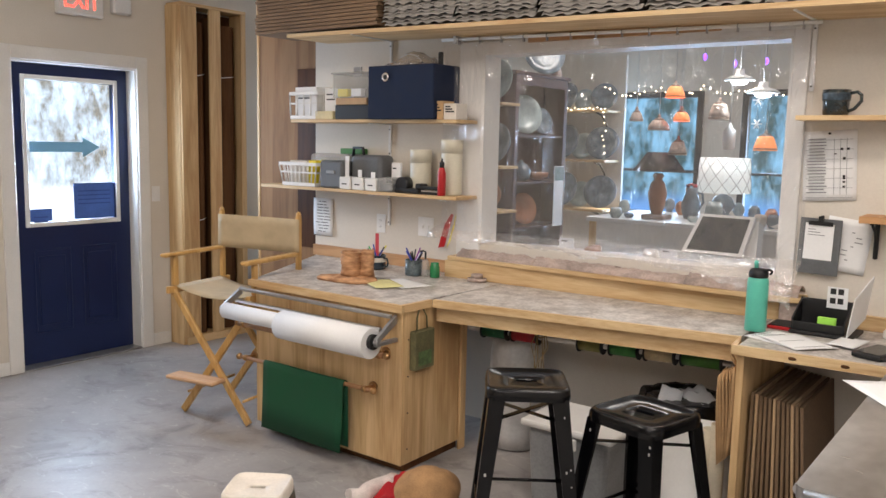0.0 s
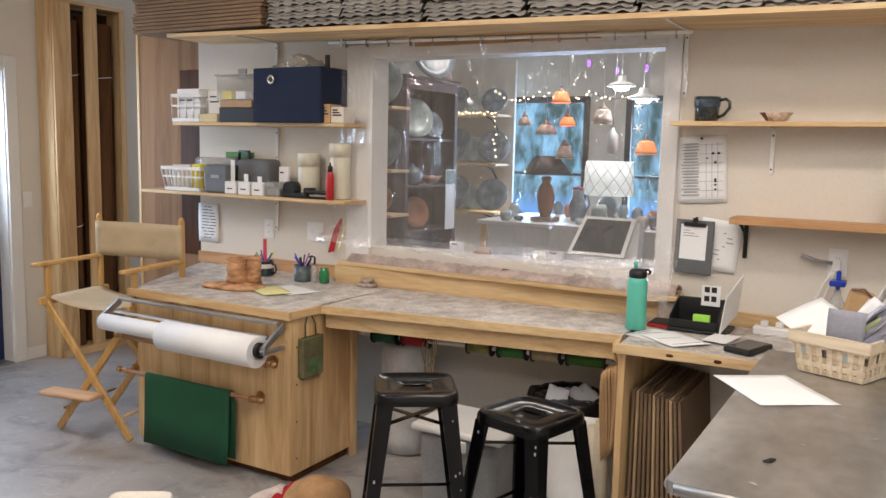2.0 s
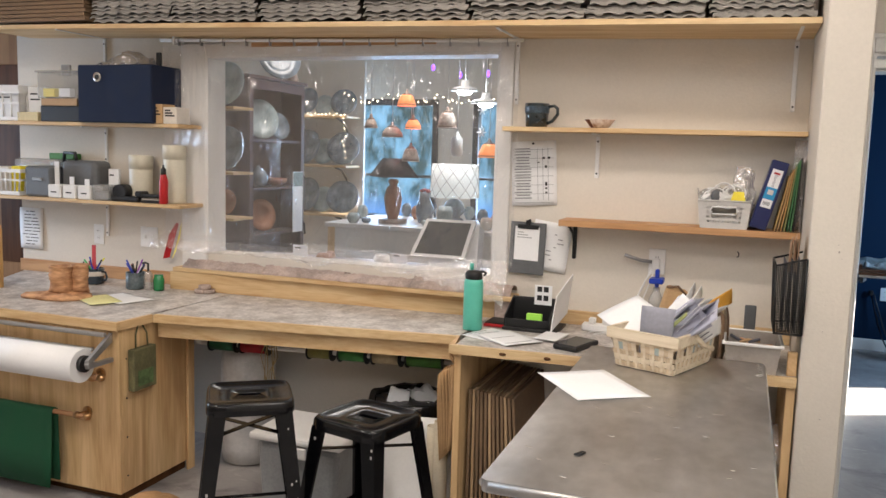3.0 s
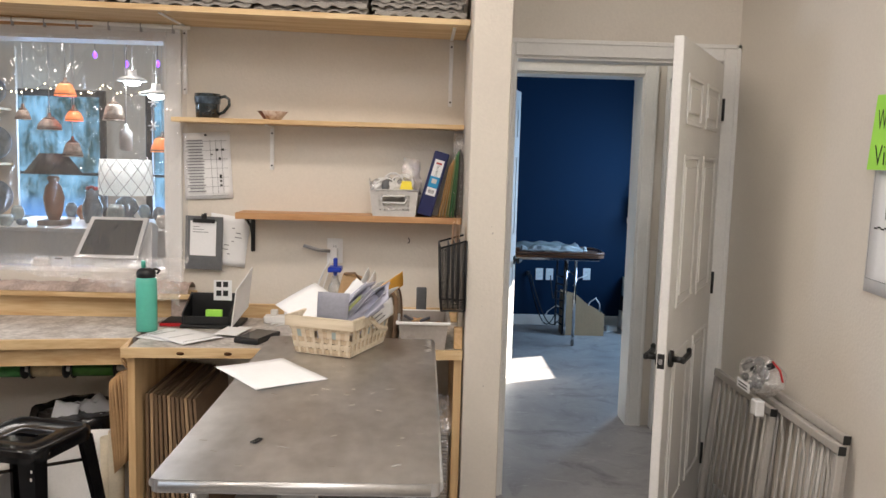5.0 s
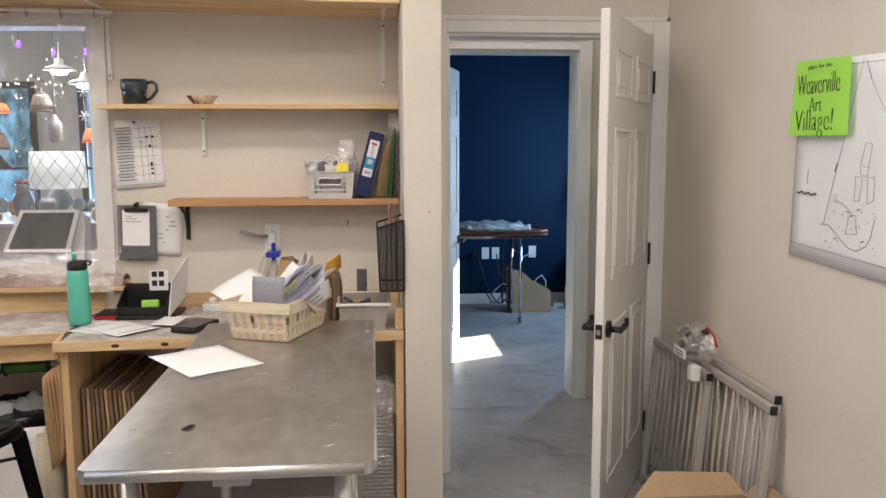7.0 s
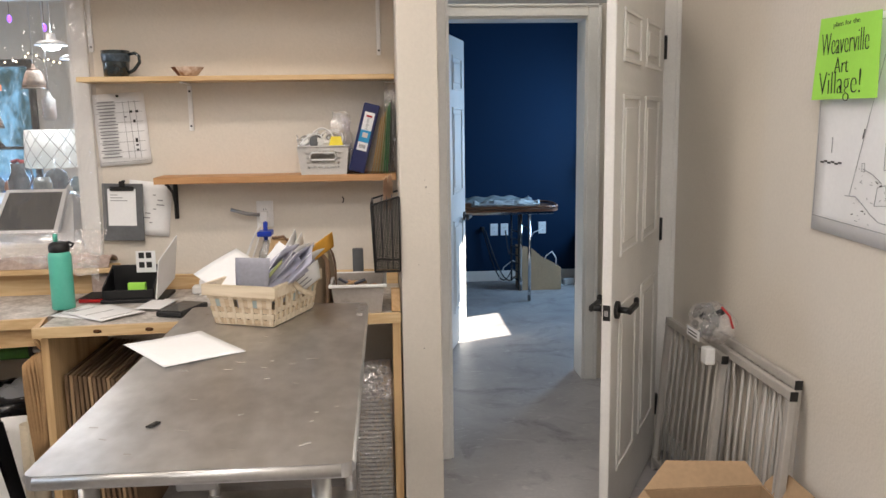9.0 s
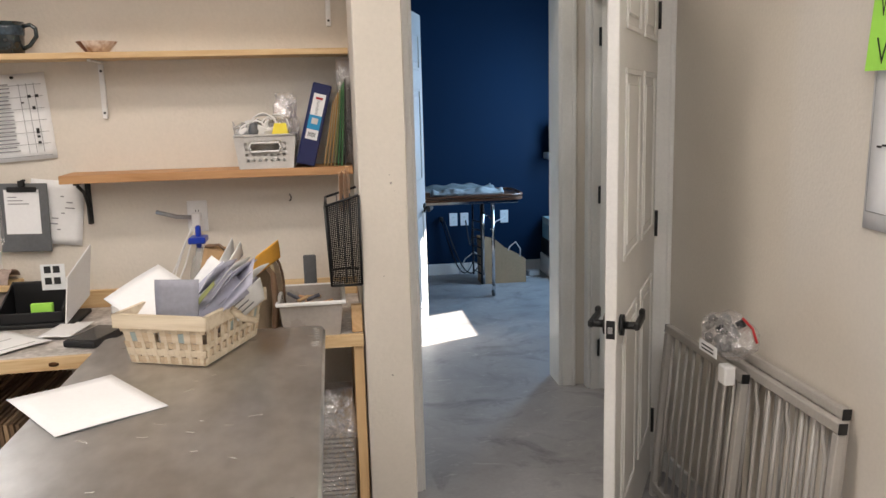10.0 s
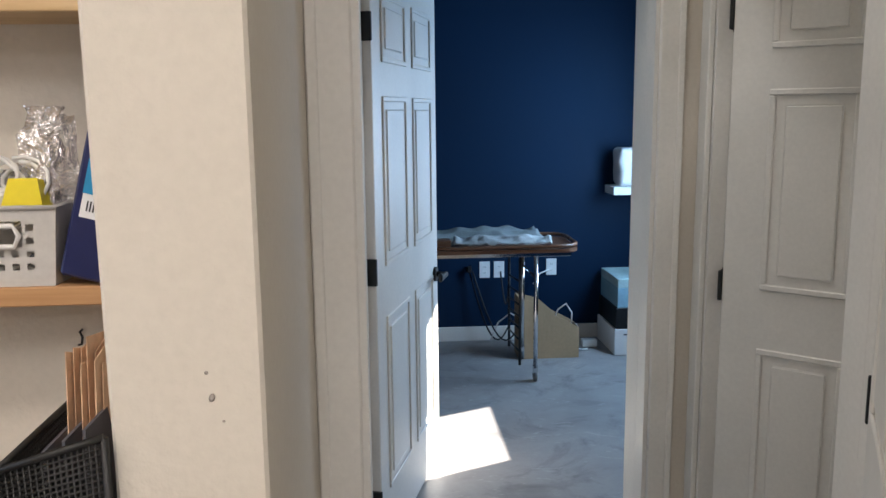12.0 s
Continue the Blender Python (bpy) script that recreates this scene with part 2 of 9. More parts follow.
def concrete(name):
    """Sealed slab: broad cloudy stains, dark blotches, pale trowel scuffs and fine sand."""
    m, nt, bs = shader(name)
    tc = nt.nodes.new("ShaderNodeTexCoord")

    def clouds(scale, detail, rough, distort, lo, hi, stretch=(1, 1, 1)):
        mp, nz, mr = (nt.nodes.new("ShaderNode" + k) for k in ("Mapping", "TexNoise", "MapRange"))
        mp.inputs["Scale"].default_value = stretch
        nz.inputs["Scale"].default_value, nz.inputs["Detail"].default_value = scale, detail
        nz.inputs["Roughness"].default_value, nz.inputs["Distortion"].default_value = rough, distort
        mr.inputs["From Min"].default_value, mr.inputs["From Max"].default_value = lo, hi
        nt.links.new(tc.outputs["Object"], mp.inputs[0])
        nt.links.new(mp.outputs[0], nz.inputs["Vector"])
        nt.links.new(nz.outputs[0], mr.inputs[0])
        return mr.outputs[0]

    def blend(fac, a, b, mode="MIX", amount=1.0):
        mx = nt.nodes.new("ShaderNodeMix")
        mx.data_type, mx.blend_type = "RGBA", mode
        sc = nt.nodes.new("ShaderNodeMath")
        sc.operation = "MULTIPLY"
        sc.inputs[1].default_value = amount
        nt.links.new(fac, sc.inputs[0])
        nt.links.new(sc.outputs[0], mx.inputs[0])
        for socket_, v in ((mx.inputs[6], a), (mx.inputs[7], b)):
            if isinstance(v, tuple):
                socket_.default_value = (*v, 1)
            else:
                nt.links.new(v, socket_)
        return mx.outputs[2]

    c = blend(clouds(0.9, 5, 0.6, 0.6, 0.35, 0.65), (0.26, 0.245, 0.24), (0.39, 0.37, 0.36))
    c = blend(clouds(2.6, 6, 0.65, 1.6, 0.52, 0.72), c, (0.13, 0.122, 0.12), amount=0.85)
    c = blend(clouds(5.0, 4, 0.6, 2.5, 0.6, 0.72, (1, 2.2, 1)), c, (0.52, 0.5, 0.47), amount=0.6)
    c = blend(clouds(45, 3, 0.7, 0.0, 0.35, 0.75), c, (0.25, 0.24, 0.23), amount=0.35)
    nt.links.new(c, bs.inputs["Base Color"])
    rr = nt.nodes.new("ShaderNodeMapRange")
    rr.inputs["To Min"].default_value, rr.inputs["To Max"].default_value = 0.32, 0.58
    nt.links.new(clouds(3.1, 4, 0.6, 1.0, 0.3, 0.7), rr.inputs[0])
    nt.links.new(rr.outputs[0], bs.inputs["Roughness"])
    bp = nt.nodes.new("ShaderNodeBump")
    bp.inputs["Strength"].default_value, bp.inputs["Distance"].default_value = 0.08, 0.004
    nt.links.new(clouds(30, 4, 0.6, 0.0, 0.2, 0.8), bp.inputs["Height"])
    nt.links.new(bp.outputs[0], bs.inputs["Normal"])
    return m


M_FLOOR = concrete("sealed_concrete")
M_BLUEWALL = mat("blue_wall_paint", (0.0012, 0.0155, 0.043), 0.65, var=0.07, scale=1.3, fine=240, bump=0.08)
M_BLUEWALL.node_tree.nodes["Principled BSDF"].inputs["Specular IOR Level"].default_value = 0.15
M_BLUEDOOR = mat("navy_door_paint", (0.006, 0.016, 0.075), 0.38, var=0.1, scale=3, bump=0.05)
M_PINE_X = wood("pine_lengthwise", (0.7, 0.52, 0.29), (0.5, 0.31, 0.14), 0)
M_PINE_Y = wood("pine_crosswise", (0.68, 0.47, 0.25), (0.5, 0.3, 0.13), 1)
M_PINE_Z = wood("pine_upright", (0.66, 0.45, 0.23), (0.48, 0.28, 0.12), 2)
M_PLY_Z = wood("plywood_upright", (0.72, 0.51, 0.27), (0.47, 0.28, 0.12), 2, 0.65)
M_REDPINE = wood("reddish_pine", (0.56, 0.32, 0.15), (0.4, 0.2, 0.08), 0)
M_BEECH = wood("varnished_beech", (0.62, 0.38, 0.14), (0.46, 0.25, 0.07), 2, 1.4, 0.35)
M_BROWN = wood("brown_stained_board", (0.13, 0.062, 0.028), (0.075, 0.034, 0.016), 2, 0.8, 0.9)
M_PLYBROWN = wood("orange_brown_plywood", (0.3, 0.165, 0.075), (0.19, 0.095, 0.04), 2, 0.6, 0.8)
# Darkened brown board, with the shade of open recesses put into its colour.
M_SHADEBROWN = wood("shade_brown_board", (0.09, 0.04, 0.02), (0.05, 0.022, 0.012), 2, 0.8, 0.5)
for m_ in (M_BROWN, M_SHADEBROWN):
    m_.node_tree.nodes["Principled BSDF"].inputs["Specular IOR Level"].default_value = 0.1
M_LAM = mat("marbled_laminate", (0.6, 0.565, 0.53), 0.42, var=0.2, scale=16, fine=60, bump=0.02, dark=(0.3, 0.27, 0.245), wear=0.6)
M_STEEL = mat("brushed_stainless", (0.66, 0.66, 0.66), 0.38, 1.0, var=0.2, scale=3.2, fine=24, bump=0.008, stretch=(1, 0.6, 1), wear=0.4)
M_STEELRIM = mat("polished_stainless", (0.6, 0.59, 0.57), 0.4, 1.0, var=0.08, scale=5, bump=0.0)
M_GALV = mat("grey_cast_metal", (0.4, 0.4, 0.4), 0.4, 0.8, var=0.1)
M_CHROME = mat("chrome", (0.7, 0.7, 0.7), 0.12, 1.0, var=0.03, bump=0)
M_BLACKGLOSS = mat("black_enamelled_steel", (0.004, 0.004, 0.005), 0.17, 0.0, var=0.2, scale=8, bump=0.02, coat=0.0)
M_BLACKGLOSS.node_tree.nodes["Principled BSDF"].inputs["Specular IOR Level"].default_value = 0.38
M_BLACK = mat("black_plastic", (0.008, 0.008, 0.009), 0.5, var=0.15, bump=0.05)
M_BLACKIRON = mat("black_iron", (0.008, 0.008, 0.008), 0.5, 0.0, var=0.15, bump=0.05)
M_CARD = mat("corrugated_cardboard", (0.42, 0.28, 0.16), 0.8, var=0.1, scale=4, fine=60, bump=0.1)
M_CARDDARK = mat("brown_cardboard", (0.2, 0.125, 0.07), 0.85, var=0.12, scale=4, fine=60, bump=0.1)
M_KRAFT = mat("kraft_paper", (0.5, 0.32, 0.16), 0.75, var=0.12, scale=9, bump=0.1)
M_PAPER = mat("white_paper", (0.82, 0.82, 0.82), 0.7, var=0.03, scale=4, bump=0.03)
M_WHITE = mat("white_plastic", (0.78, 0.77, 0.75), 0.4, var=0.04, bump=0.02)
M_GREY = mat("grey_plastic", (0.12, 0.125, 0.13), 0.5, var=0.12, bump=0.03)
M_INK = mat("black_ink", (0.015, 0.015, 0.015), 0.7, var=0.1, bump=0)
M_CANVAS = mat("natural_canvas", (0.5, 0.4, 0.26), 0.9, var=0.08, scale=12, fine=350, bump=0.3)
M_GREEN = mat("green_fabric", (0.004, 0.075, 0.03), 0.75, var=0.08, scale=6, fine=300, bump=0.15)
M_NAVY = mat("navy_fabric", (0.004, 0.012, 0.04), 0.9, var=0.1, scale=9, fine=300, bump=0.2)
M_MINT = mat("mint_powder_coat", (0.12, 0.55, 0.42), 0.35, var=0.04, bump=0.02)
M_RED = mat("red_plastic", (0.45, 0.012, 0.015), 0.4, var=0.1, bump=0.02)
M_YELLOW = mat("yellow_plastic", (0.85, 0.7, 0.02), 0.4, var=0.05, bump=0.02)
M_LIME = mat("lime_green_paper", (0.38, 0.78, 0.1), 0.7, var=0.03, bump=0.03)
M_GLASS = film("window_glass", 0.93, (0.97, 0.99, 1.0), 0.02, 2, 0.0, 0.0)
M_CLEAR = film("clear_storage_plastic", 0.78, (0.92, 0.93, 0.93), 0.15, 20, 0.25, 0.22)
M_SHEET = film("clear_plastic_sheet", 0.87, (0.98, 0.98, 1.0), 0.08, 9.0, 1.0, 0.08, (1, 1, 0.4), 0.85)
M_CRUMPLE = film("crumpled_clear_plastic", 0.7, (0.96, 0.94, 0.94), 0.06, 22, 1.0, 0.1, (1, 1, 1), 0.95)

# ---------- setting ----------


def structure(name, bm, material, label, category):
    me = bpy.data.meshes.new(name)
    bm.to_mesh(me)
    bm.free()
    me.materials.append(material)
    return tagged(new(name, me), label, category, "", "structure")


WX, WY, RX = -5.02, 3.92, 2.04      # faces of the west wall, the back wall and the right-hand wall

structure("floor", box(-12.0, 4.4, -4.0, 10.0, -0.12, 0.0), M_FLOOR, "stained grey sealed concrete floor", "floor")
structure("ceiling", box(-5.3, 3.6, -4.0, 9.45, CEIL, CEIL + 0.15), M_CEIL, "plain white painted ceiling", "ceiling")

bm = box(WX - 0.25, WX, -4.0, 2.68, 0, CEIL)
box(WX - 0.25, WX, 3.6, 9.4, 0, CEIL, bm=bm)
box(WX - 0.25, WX, 2.68, 3.6, 2.08, CEIL, bm=bm)
structure("wall_west", bm, M_WALL, "beige painted wall with the outside door", "wall")
structure("wall_south", box(-5.3, 2.3, -4.0, -3.85, 0, CEIL), M_WALL, "plain beige painted wall", "wall")
WXL, WXR, WZ0, WZ1 = -2.17, -0.54, 1.03, 2.085
bm = box(-3.5, WXL, WY, WY + 0.14, 0, CEIL)
box(WXR, 0.795, WY, WY + 0.14, 0, CEIL, bm=bm)
box(WXL, WXR, WY, WY + 0.14, WZ1, CEIL, bm=bm)
box(WXL, WXR, WY, WY + 0.14, 0, WZ0, bm=bm)
structure("wall_north", bm, M_WALL, "beige painted wall with an inside window", "wall")
structure("wall_pier", box(0.795, 0.942, 3.31, WY + 0.14, 0, CEIL, 0.004), M_WALL, "beige stub wall at the end of the counter", "wall")
DX0, DX1, DZ, DT = 1.018, 1.965, 2.062, 0.11
bm = box(0.942, DX0, WY, WY + DT, 0, CEIL)
box(DX1, RX, WY, WY + DT, 0, CEIL, bm=bm)
box(DX0, DX1, WY, WY + DT, DZ, CEIL, bm=bm)
structure("wall_door", bm, M_WALL, "beige painted wall with a doorway", "wall")
bm = box(RX, RX + 0.14, -4.0, 4.09, 0, CEIL)
box(RX, RX + 0.14, 4.09, 4.93, 2.08, CEIL, bm=bm)
box(RX, RX + 0.14, 4.93, 5.01, 0, CEIL, bm=bm)
structure("wall_east", bm, M_WALL, "beige painted wall with a poster", "wall")
structure("wall_vestibule", box(0.8, 0.94, WY + 0.14, 5.01, 0, CEIL), M_WALL, "plain beige wall of the small lobby", "wall")
bm = box(0.3, 1.0, 5.01, 5.2, 0, CEIL)
box(1.9, 3.6, 5.01, 5.2, 0, CEIL, bm=bm)
box(1.0, 1.9, 5.01, 5.2, 2.11, CEIL, bm=bm)
structure("wall_lobby", bm, M_WALL, "beige wall with the doorway to the blue room", "wall")
structure("wall_blue_north", box(0.3, 3.2, 8.08, 8.22, 0, CEIL), M_BLUEWALL, "deep blue painted wall", "wall")
structure("wall_blue_west", box(0.3, 0.44, 5.2, 8.08, 0, CEIL), M_BLUEWALL, "deep blue painted wall", "wall")
SY0, SY1, SZ0, SZ1 = 6.69, 7.45, 0.9, 1.92
bm = box(3.06, 3.2, 5.2, SY0, 0, CEIL)
box(3.06, 3.2, SY1, 8.08, 0, CEIL, bm=bm)
box(3.06, 3.2, SY0, SY1, 0, SZ0, bm=bm)
box(3.06, 3.2, SY0, SY1, SZ1, CEIL, bm=bm)
structure("wall_blue_east", bm, M_BLUEWALL, "deep blue painted wall with a window", "wall")
structure("wall_blue_south", box(1.98, 3.06, 5.2, 5.215, 0, CEIL), M_BLUEWALL, "deep blue painted wall", "wall")
bm = box(RX + 0.14, 3.6, 3.2, 3.3, 0, CEIL)
box(3.5, 3.6, 3.3, 5.01, 0, CEIL, bm=bm)
structure("wall_side_room", bm, M_WALL, "plain beige walls of the side room", "wall")
# the shop behind the inside window
bm = box(-5.02, -3.88, 9.3, 9.44, 0, CEIL)
box(-2.87, -2.4, 9.3, 9.44, 0, CEIL, bm=bm)
box(-1.5, 0.3, 9.3, 9.44, 0, CEIL, bm=bm)
for xa, xb in ((-3.88, -2.87), (-2.4, -1.5)):
    box(xa, xb, 9.3, 9.44, 2.2, CEIL, bm=bm)
    box(xa, xb, 9.3, 9.44, 0, 0.8, bm=bm)
structure("wall_shop_north", bm, M_WALL, "pale shop wall with a display window", "wall")
structure("wall_shop_east", box(0.16, 0.3, WY + 0.14, 9.3, 0, CEIL), M_WALL, "pale shop wall", "wall")


def casing(name, x0, x1, y, z, face, label, w=0.085, t=0.018):
    """Moulded trim round an opening in a wall that runs along x; face -1 looks to -y."""
    root = thing(name, label, "door frame", (x0, y, 0), kind="structure")
    w = min(w, 0.075)
    for nm, a, b, c, d in (("jamb_trim", x0 - w, x0, 0, z + w), ("jamb_trim", x1, x1 + w, 0, z + w), ("head_trim", x0, x1, z, z + w)):
        bm = box(a, b, min(y, y + face * t), max(y, y + face * t), c, d, 0.004)
        if nm == "jamb_trim":
            s = a if a < x0 - w / 2 else b
            g = 0.02 if s == a else -0.02
            box(min(s, s + g), max(s, s + g), min(y + face * t, y + face * (t + 0.007)), max(y + face * t, y + face * (t + 0.007)), c, d, 0.003, bm=bm)
        else:
            box(a - w, b + w, min(y + face * t, y + face * (t + 0.007)), max(y + face * t, y + face * (t + 0.007)), d - 0.02, d, 0.003, bm=bm)
        part(nm, bm, M_TRIM, root)
    return root


def lining(root, x0, x1, y0, y1, z):
    bm = box(x0, x0 + 0.012, y0, y1, 0, z)
    part("jamb", bm, M_TRIM, root)
    part("jamb", box(x1 - 0.012, x1, y0, y1, 0, z), M_TRIM, root)
    part("head", box(x0 + 0.012, x1 - 0.012, y0, y1, z - 0.012, z), M_TRIM, root)
    ym = (y0 + y1) / 2
    bm = box(x0 + 0.012, x0 + 0.0124, ym - 0.02, ym + 0.02, 0, z - 0.012)
    box(x1 - 0.0124, x1 - 0.012, ym - 0.02, ym + 0.02, 0, z - 0.012, bm=bm)
    box(x0 + 0.0124, x1 - 0.0124, ym - 0.02, ym + 0.02, z - 0.0124, z - 0.012, bm=bm)
    part("stop", bm, M_TRIM, root)


def door_frame(name, x0, x1, y0, y1, z, label):
    root = casing(name, x0, x1, y0 - 0.001, z, -1, label)
    lining(root, x0, x1, y0 - 0.002, y1 + 0.002, z)
    return root


frame_1 = door_frame("door_frame_1", DX0, DX1, WY, WY + DT, DZ, "white painted moulded trim round the inner doorway")
frame_2 = door_frame("door_frame_2", 1.0, 1.9, 5.01, 5.2, 2.11, "white painted trim round the blue room doorway")


def panel_door(name, w, h, label, hinge_side=1, levers=True, t=0.035):
    """A six-panel door in its own space: hinge edge at the origin, leaf along +x, thickness along y."""
    root = thing(name, label, "door", kind="structure")
    core = box(0, w, -t / 2, t / 2, 0.012, h, 0.003)
    leaf = part("leaf", core, M_TRIM, root)
    st, mid = 0.11, 0.1
    cw = (w - 2 * st - mid) / 2
    rows = ((0.24, 0.875), (1.05, 1.625), (1.735, h - 0.12))
    for cx in (st, st + cw + mid):
        for z0, z1 in rows:
            for s in (-1, 1):
                y = s * t / 2
                bm = None
                # raised moulding ring and a raised field
                for a, b, c, d in ((cx, cx + cw, z0, z0 + 0.018), (cx, cx + cw, z1 - 0.018, z1), (cx, cx + 0.018, z0 + 0.018, z1 - 0.018), (cx + cw - 0.018, cx + cw, z0 + 0.018, z1 - 0.018)):
                    bm = box(a, b, min(y, y + s * 0.007), max(y, y + s * 0.007), c, d, 0.003, bm=bm)
                box(cx + 0.045, cx + cw - 0.045, min(y, y + s * 0.006), max(y, y + s * 0.006), z0 + 0.045, z1 - 0.045, 0.005, bm=bm)
                part("door_panel", bm, M_TRIM, leaf)
    for z in (0.235, 1.05, 1.84):
        bm = box(-0.012, 0.0, -0.022, 0.022, z - 0.045, z + 0.045, 0.002)
        box(-0.024, 0.004, min(0, hinge_side) * 0.003 + hinge_side * t / 2, max(0, hinge_side) * 0.003 + hinge_side * t / 2, z - 0.045, z + 0.045, 0.001, bm=bm)
        rod((-0.008, hinge_side * (t / 2 + 0.004), z - 0.05), (-0.008, hinge_side * (t / 2 + 0.004), z + 0.05), 0.007, n=8, bm=bm)
        part("hinge", bm, M_BLACKIRON, root, "black iron hinge")
    if levers:
        z = 0.868
        for s in (-1, 1):
            bm = rod((w - 0.065, s * t / 2, z), (w - 0.065, s * (t / 2 + 0.012), z), 0.032, n=20)
            rod((w - 0.065, s * (t / 2 + 0.01), z), (w - 0.065, s * (t / 2 + 0.055), z), 0.012, n=12, bm=bm)
            box(w - 0.185, w - 0.05, s * (t / 2 + 0.042), s * (t / 2 + 0.06), z - 0.012, z + 0.012, 0.005, bm=bm)
            box(w - 0.185, w - 0.165, s * (t / 2 + 0.042), s * (t / 2 + 0.06), z - 0.0, z + 0.026, 0.005, bm=bm)
            part("lever_handle", bm, M_BLACKIRON, root, "black lever handle")
        bm = box(w, w + 0.002, -0.013, 0.013, z - 0.028, z + 0.028, 0.001)
        part("latch_plate", bm, M_BLACKIRON, root)
        part("latch", box(w + 0.002, w + 0.009, -0.007, 0.007, z - 0.01, z + 0.01, 0.001), M_CHROME, root)
    return root


d1 = panel_door("door_1", 0.92, 2.04, "white six-panel door standing open, black lever handles")
d1.matrix_basis = pose(1.943, 3.884, 0.004, 0, 0, 180 + 61.6)
d2 = panel_door("door_2", 0.8, 2.04, "white six-panel door ajar to the side room", levers=False)
d2.matrix_basis = pose(2.085, 4.895, 0.004, 0, 0, -42)
d3 = panel_door("door_3", 0.97, 2.08, "white six-panel door open into the blue room")
d3.matrix_basis = pose(1.025, 5.225, 0.004, 0, 0, 74)
bm = box(RX - 0.018, RX, 4.93, 4.99, 0, 2.165, 0.003)
box(RX - 0.018, RX, 4.09, 4.93, 2.08, 2.165, 0.003, bm=bm)
box(RX, RX + 0.14, 4.915, 4.932, 0, 2.08, bm=bm)
structure("trim_side_door", bm, M_TRIM, "white painted trim of the side doorway", "trim")

# outside door
root = thing("door_4", "navy blue outside door with a half glass pane", "door", (-5.15, 3.14, 0), kind="structure")
y0, y1, x0, x1 = 2.7, 3.58, -5.17, -5.125
gy0, gy1, gz0, gz1 = 2.83, 3.47, 0.99, 1.955
bm = box(x0, x1, y0, gy0, 0.01, 2.06)
box(x0, x1, gy1, y1, 0.01, 2.06, bm=bm)
box(x0, x1, gy0, gy1, 0.01, gz0, bm=bm)
box(x0, x1, gy0, gy1, gz1, 2.06, bm=bm)
leaf = part("leaf", bm, M_BLUEDOOR, root)
bm = None
for a, b, c, d in ((gy0 - 0.03, gy0, gz0 - 0.03, gz1 + 0.03), (gy1, gy1 + 0.03, gz0 - 0.03, gz1 + 0.03), (gy0, gy1, gz0 - 0.03, gz0), (gy0, gy1, gz1, gz1 + 0.03)):
    bm = box(x1, x1 + 0.012, a, b, c, d, 0.003, bm=bm)
part("glazing_frame", bm, M_TRIM, root, "white glazing frame")
pane = part("pane", box(x0 + 0.015, x0 + 0.021, gy0, gy1, gz0, gz1), M_GLASS, root)
pane.visible_shadow = False
for ya in (2.84, 3.19):
    bm = None
    for a, b, c, d in ((ya, ya + 0.27, 0.79, 0.805), (ya, ya + 0.27, 0.22, 0.235), (ya, ya + 0.014, 0.235, 0.79), (ya + 0.256, ya + 0.27, 0.235, 0.79)):
        bm = box(x1, x1 + 0.006, a, b, c, d, 0.003, bm=bm)
    box(x1, x1 + 0.005, ya + 0.04, ya + 0.23, 0.27, 0.755, 0.004, bm=bm)
    part("door_panel", bm, M_BLUEDOOR, root)
part("threshold", box(-5.2, -5.0, 2.7, 3.58, 0.0, 0.012, 0.003), M_GALV, root)
root = thing("door_frame_4", "white painted trim round the outside door", "door frame", (WX, 3.14, 0), kind="structure")
for a, b, c, d in ((2.6, 2.69, 0, 2.16), (3.59, 3.68, 0, 2.16), (2.69, 3.59, 2.07, 2.16)):
    part("trim_board", box(WX, WX + 0.02, a, b, c, d, 0.004), M_TRIM, root)
bm = box(WX - 0.16, WX + 0.004, 2.68, 2.7, 0, 2.07)
box(WX - 0.16, WX + 0.004, 3.58, 3.6, 0, 2.07, bm=bm)
box(WX - 0.16, WX + 0.004, 2.7, 3.58, 2.06, 2.08, bm=bm)
part("jamb", bm, M_TRIM, root)

# ---------- workroom: counters ----------
TOP = 0.835
root = thing("worktop", "grey marbled laminate worktop with pine front edging", "worktop", (-1.2, 3.5, TOP - 0.035))


def plan_slab(pts, z0, z1, bm=None):
    return slab([(x, y, z1) for x, y in pts], z1 - z0, bm)


part("worktop_panel", plan_slab([(-3.02, 2.985), (-1.972, 2.98), (-1.94, 3.9), (-3.47, 3.9)], TOP - 0.03, TOP), M_LAM, root)
part("worktop_panel", plan_slab([(-1.938, 3.2), (-0.54, 3.43), (-0.54, 3.9), (-1.938, 3.9)], TOP - 0.03, TOP), M_LAM, root)
part("worktop_panel", plan_slab([(-0.5, 3.27), (0.79, 3.343), (0.79, 3.9), (-0.538, 3.9)], TOP - 0.03, TOP), M_LAM, root)
part("edging", plan_slab([(-3.04, 2.963), (-1.95, 2.958), (-1.95, 2.979), (-3.028, 2.984)], TOP - 0.036, TOP + 0.001), M_PINE_X, root)
part("edging", plan_slab([(-1.971, 2.98), (-1.95, 2.98), (-1.94, 3.18), (-1.96, 3.18)], TOP - 0.036, TOP + 0.001), M_PINE_Y, root)
part("edging", plan_slab([(-1.937, 3.178), (-0.542, 3.408), (-0.542, 3.43), (-1.937, 3.199)], TOP - 0.036, TOP + 0.001), M_PINE_X, root)
part("edging", plan_slab([(-0.522, 3.247), (0.79, 3.32), (0.79, 3.342), (-0.5, 3.268)], TOP - 0.036, TOP + 0.001), M_PINE_X, root)
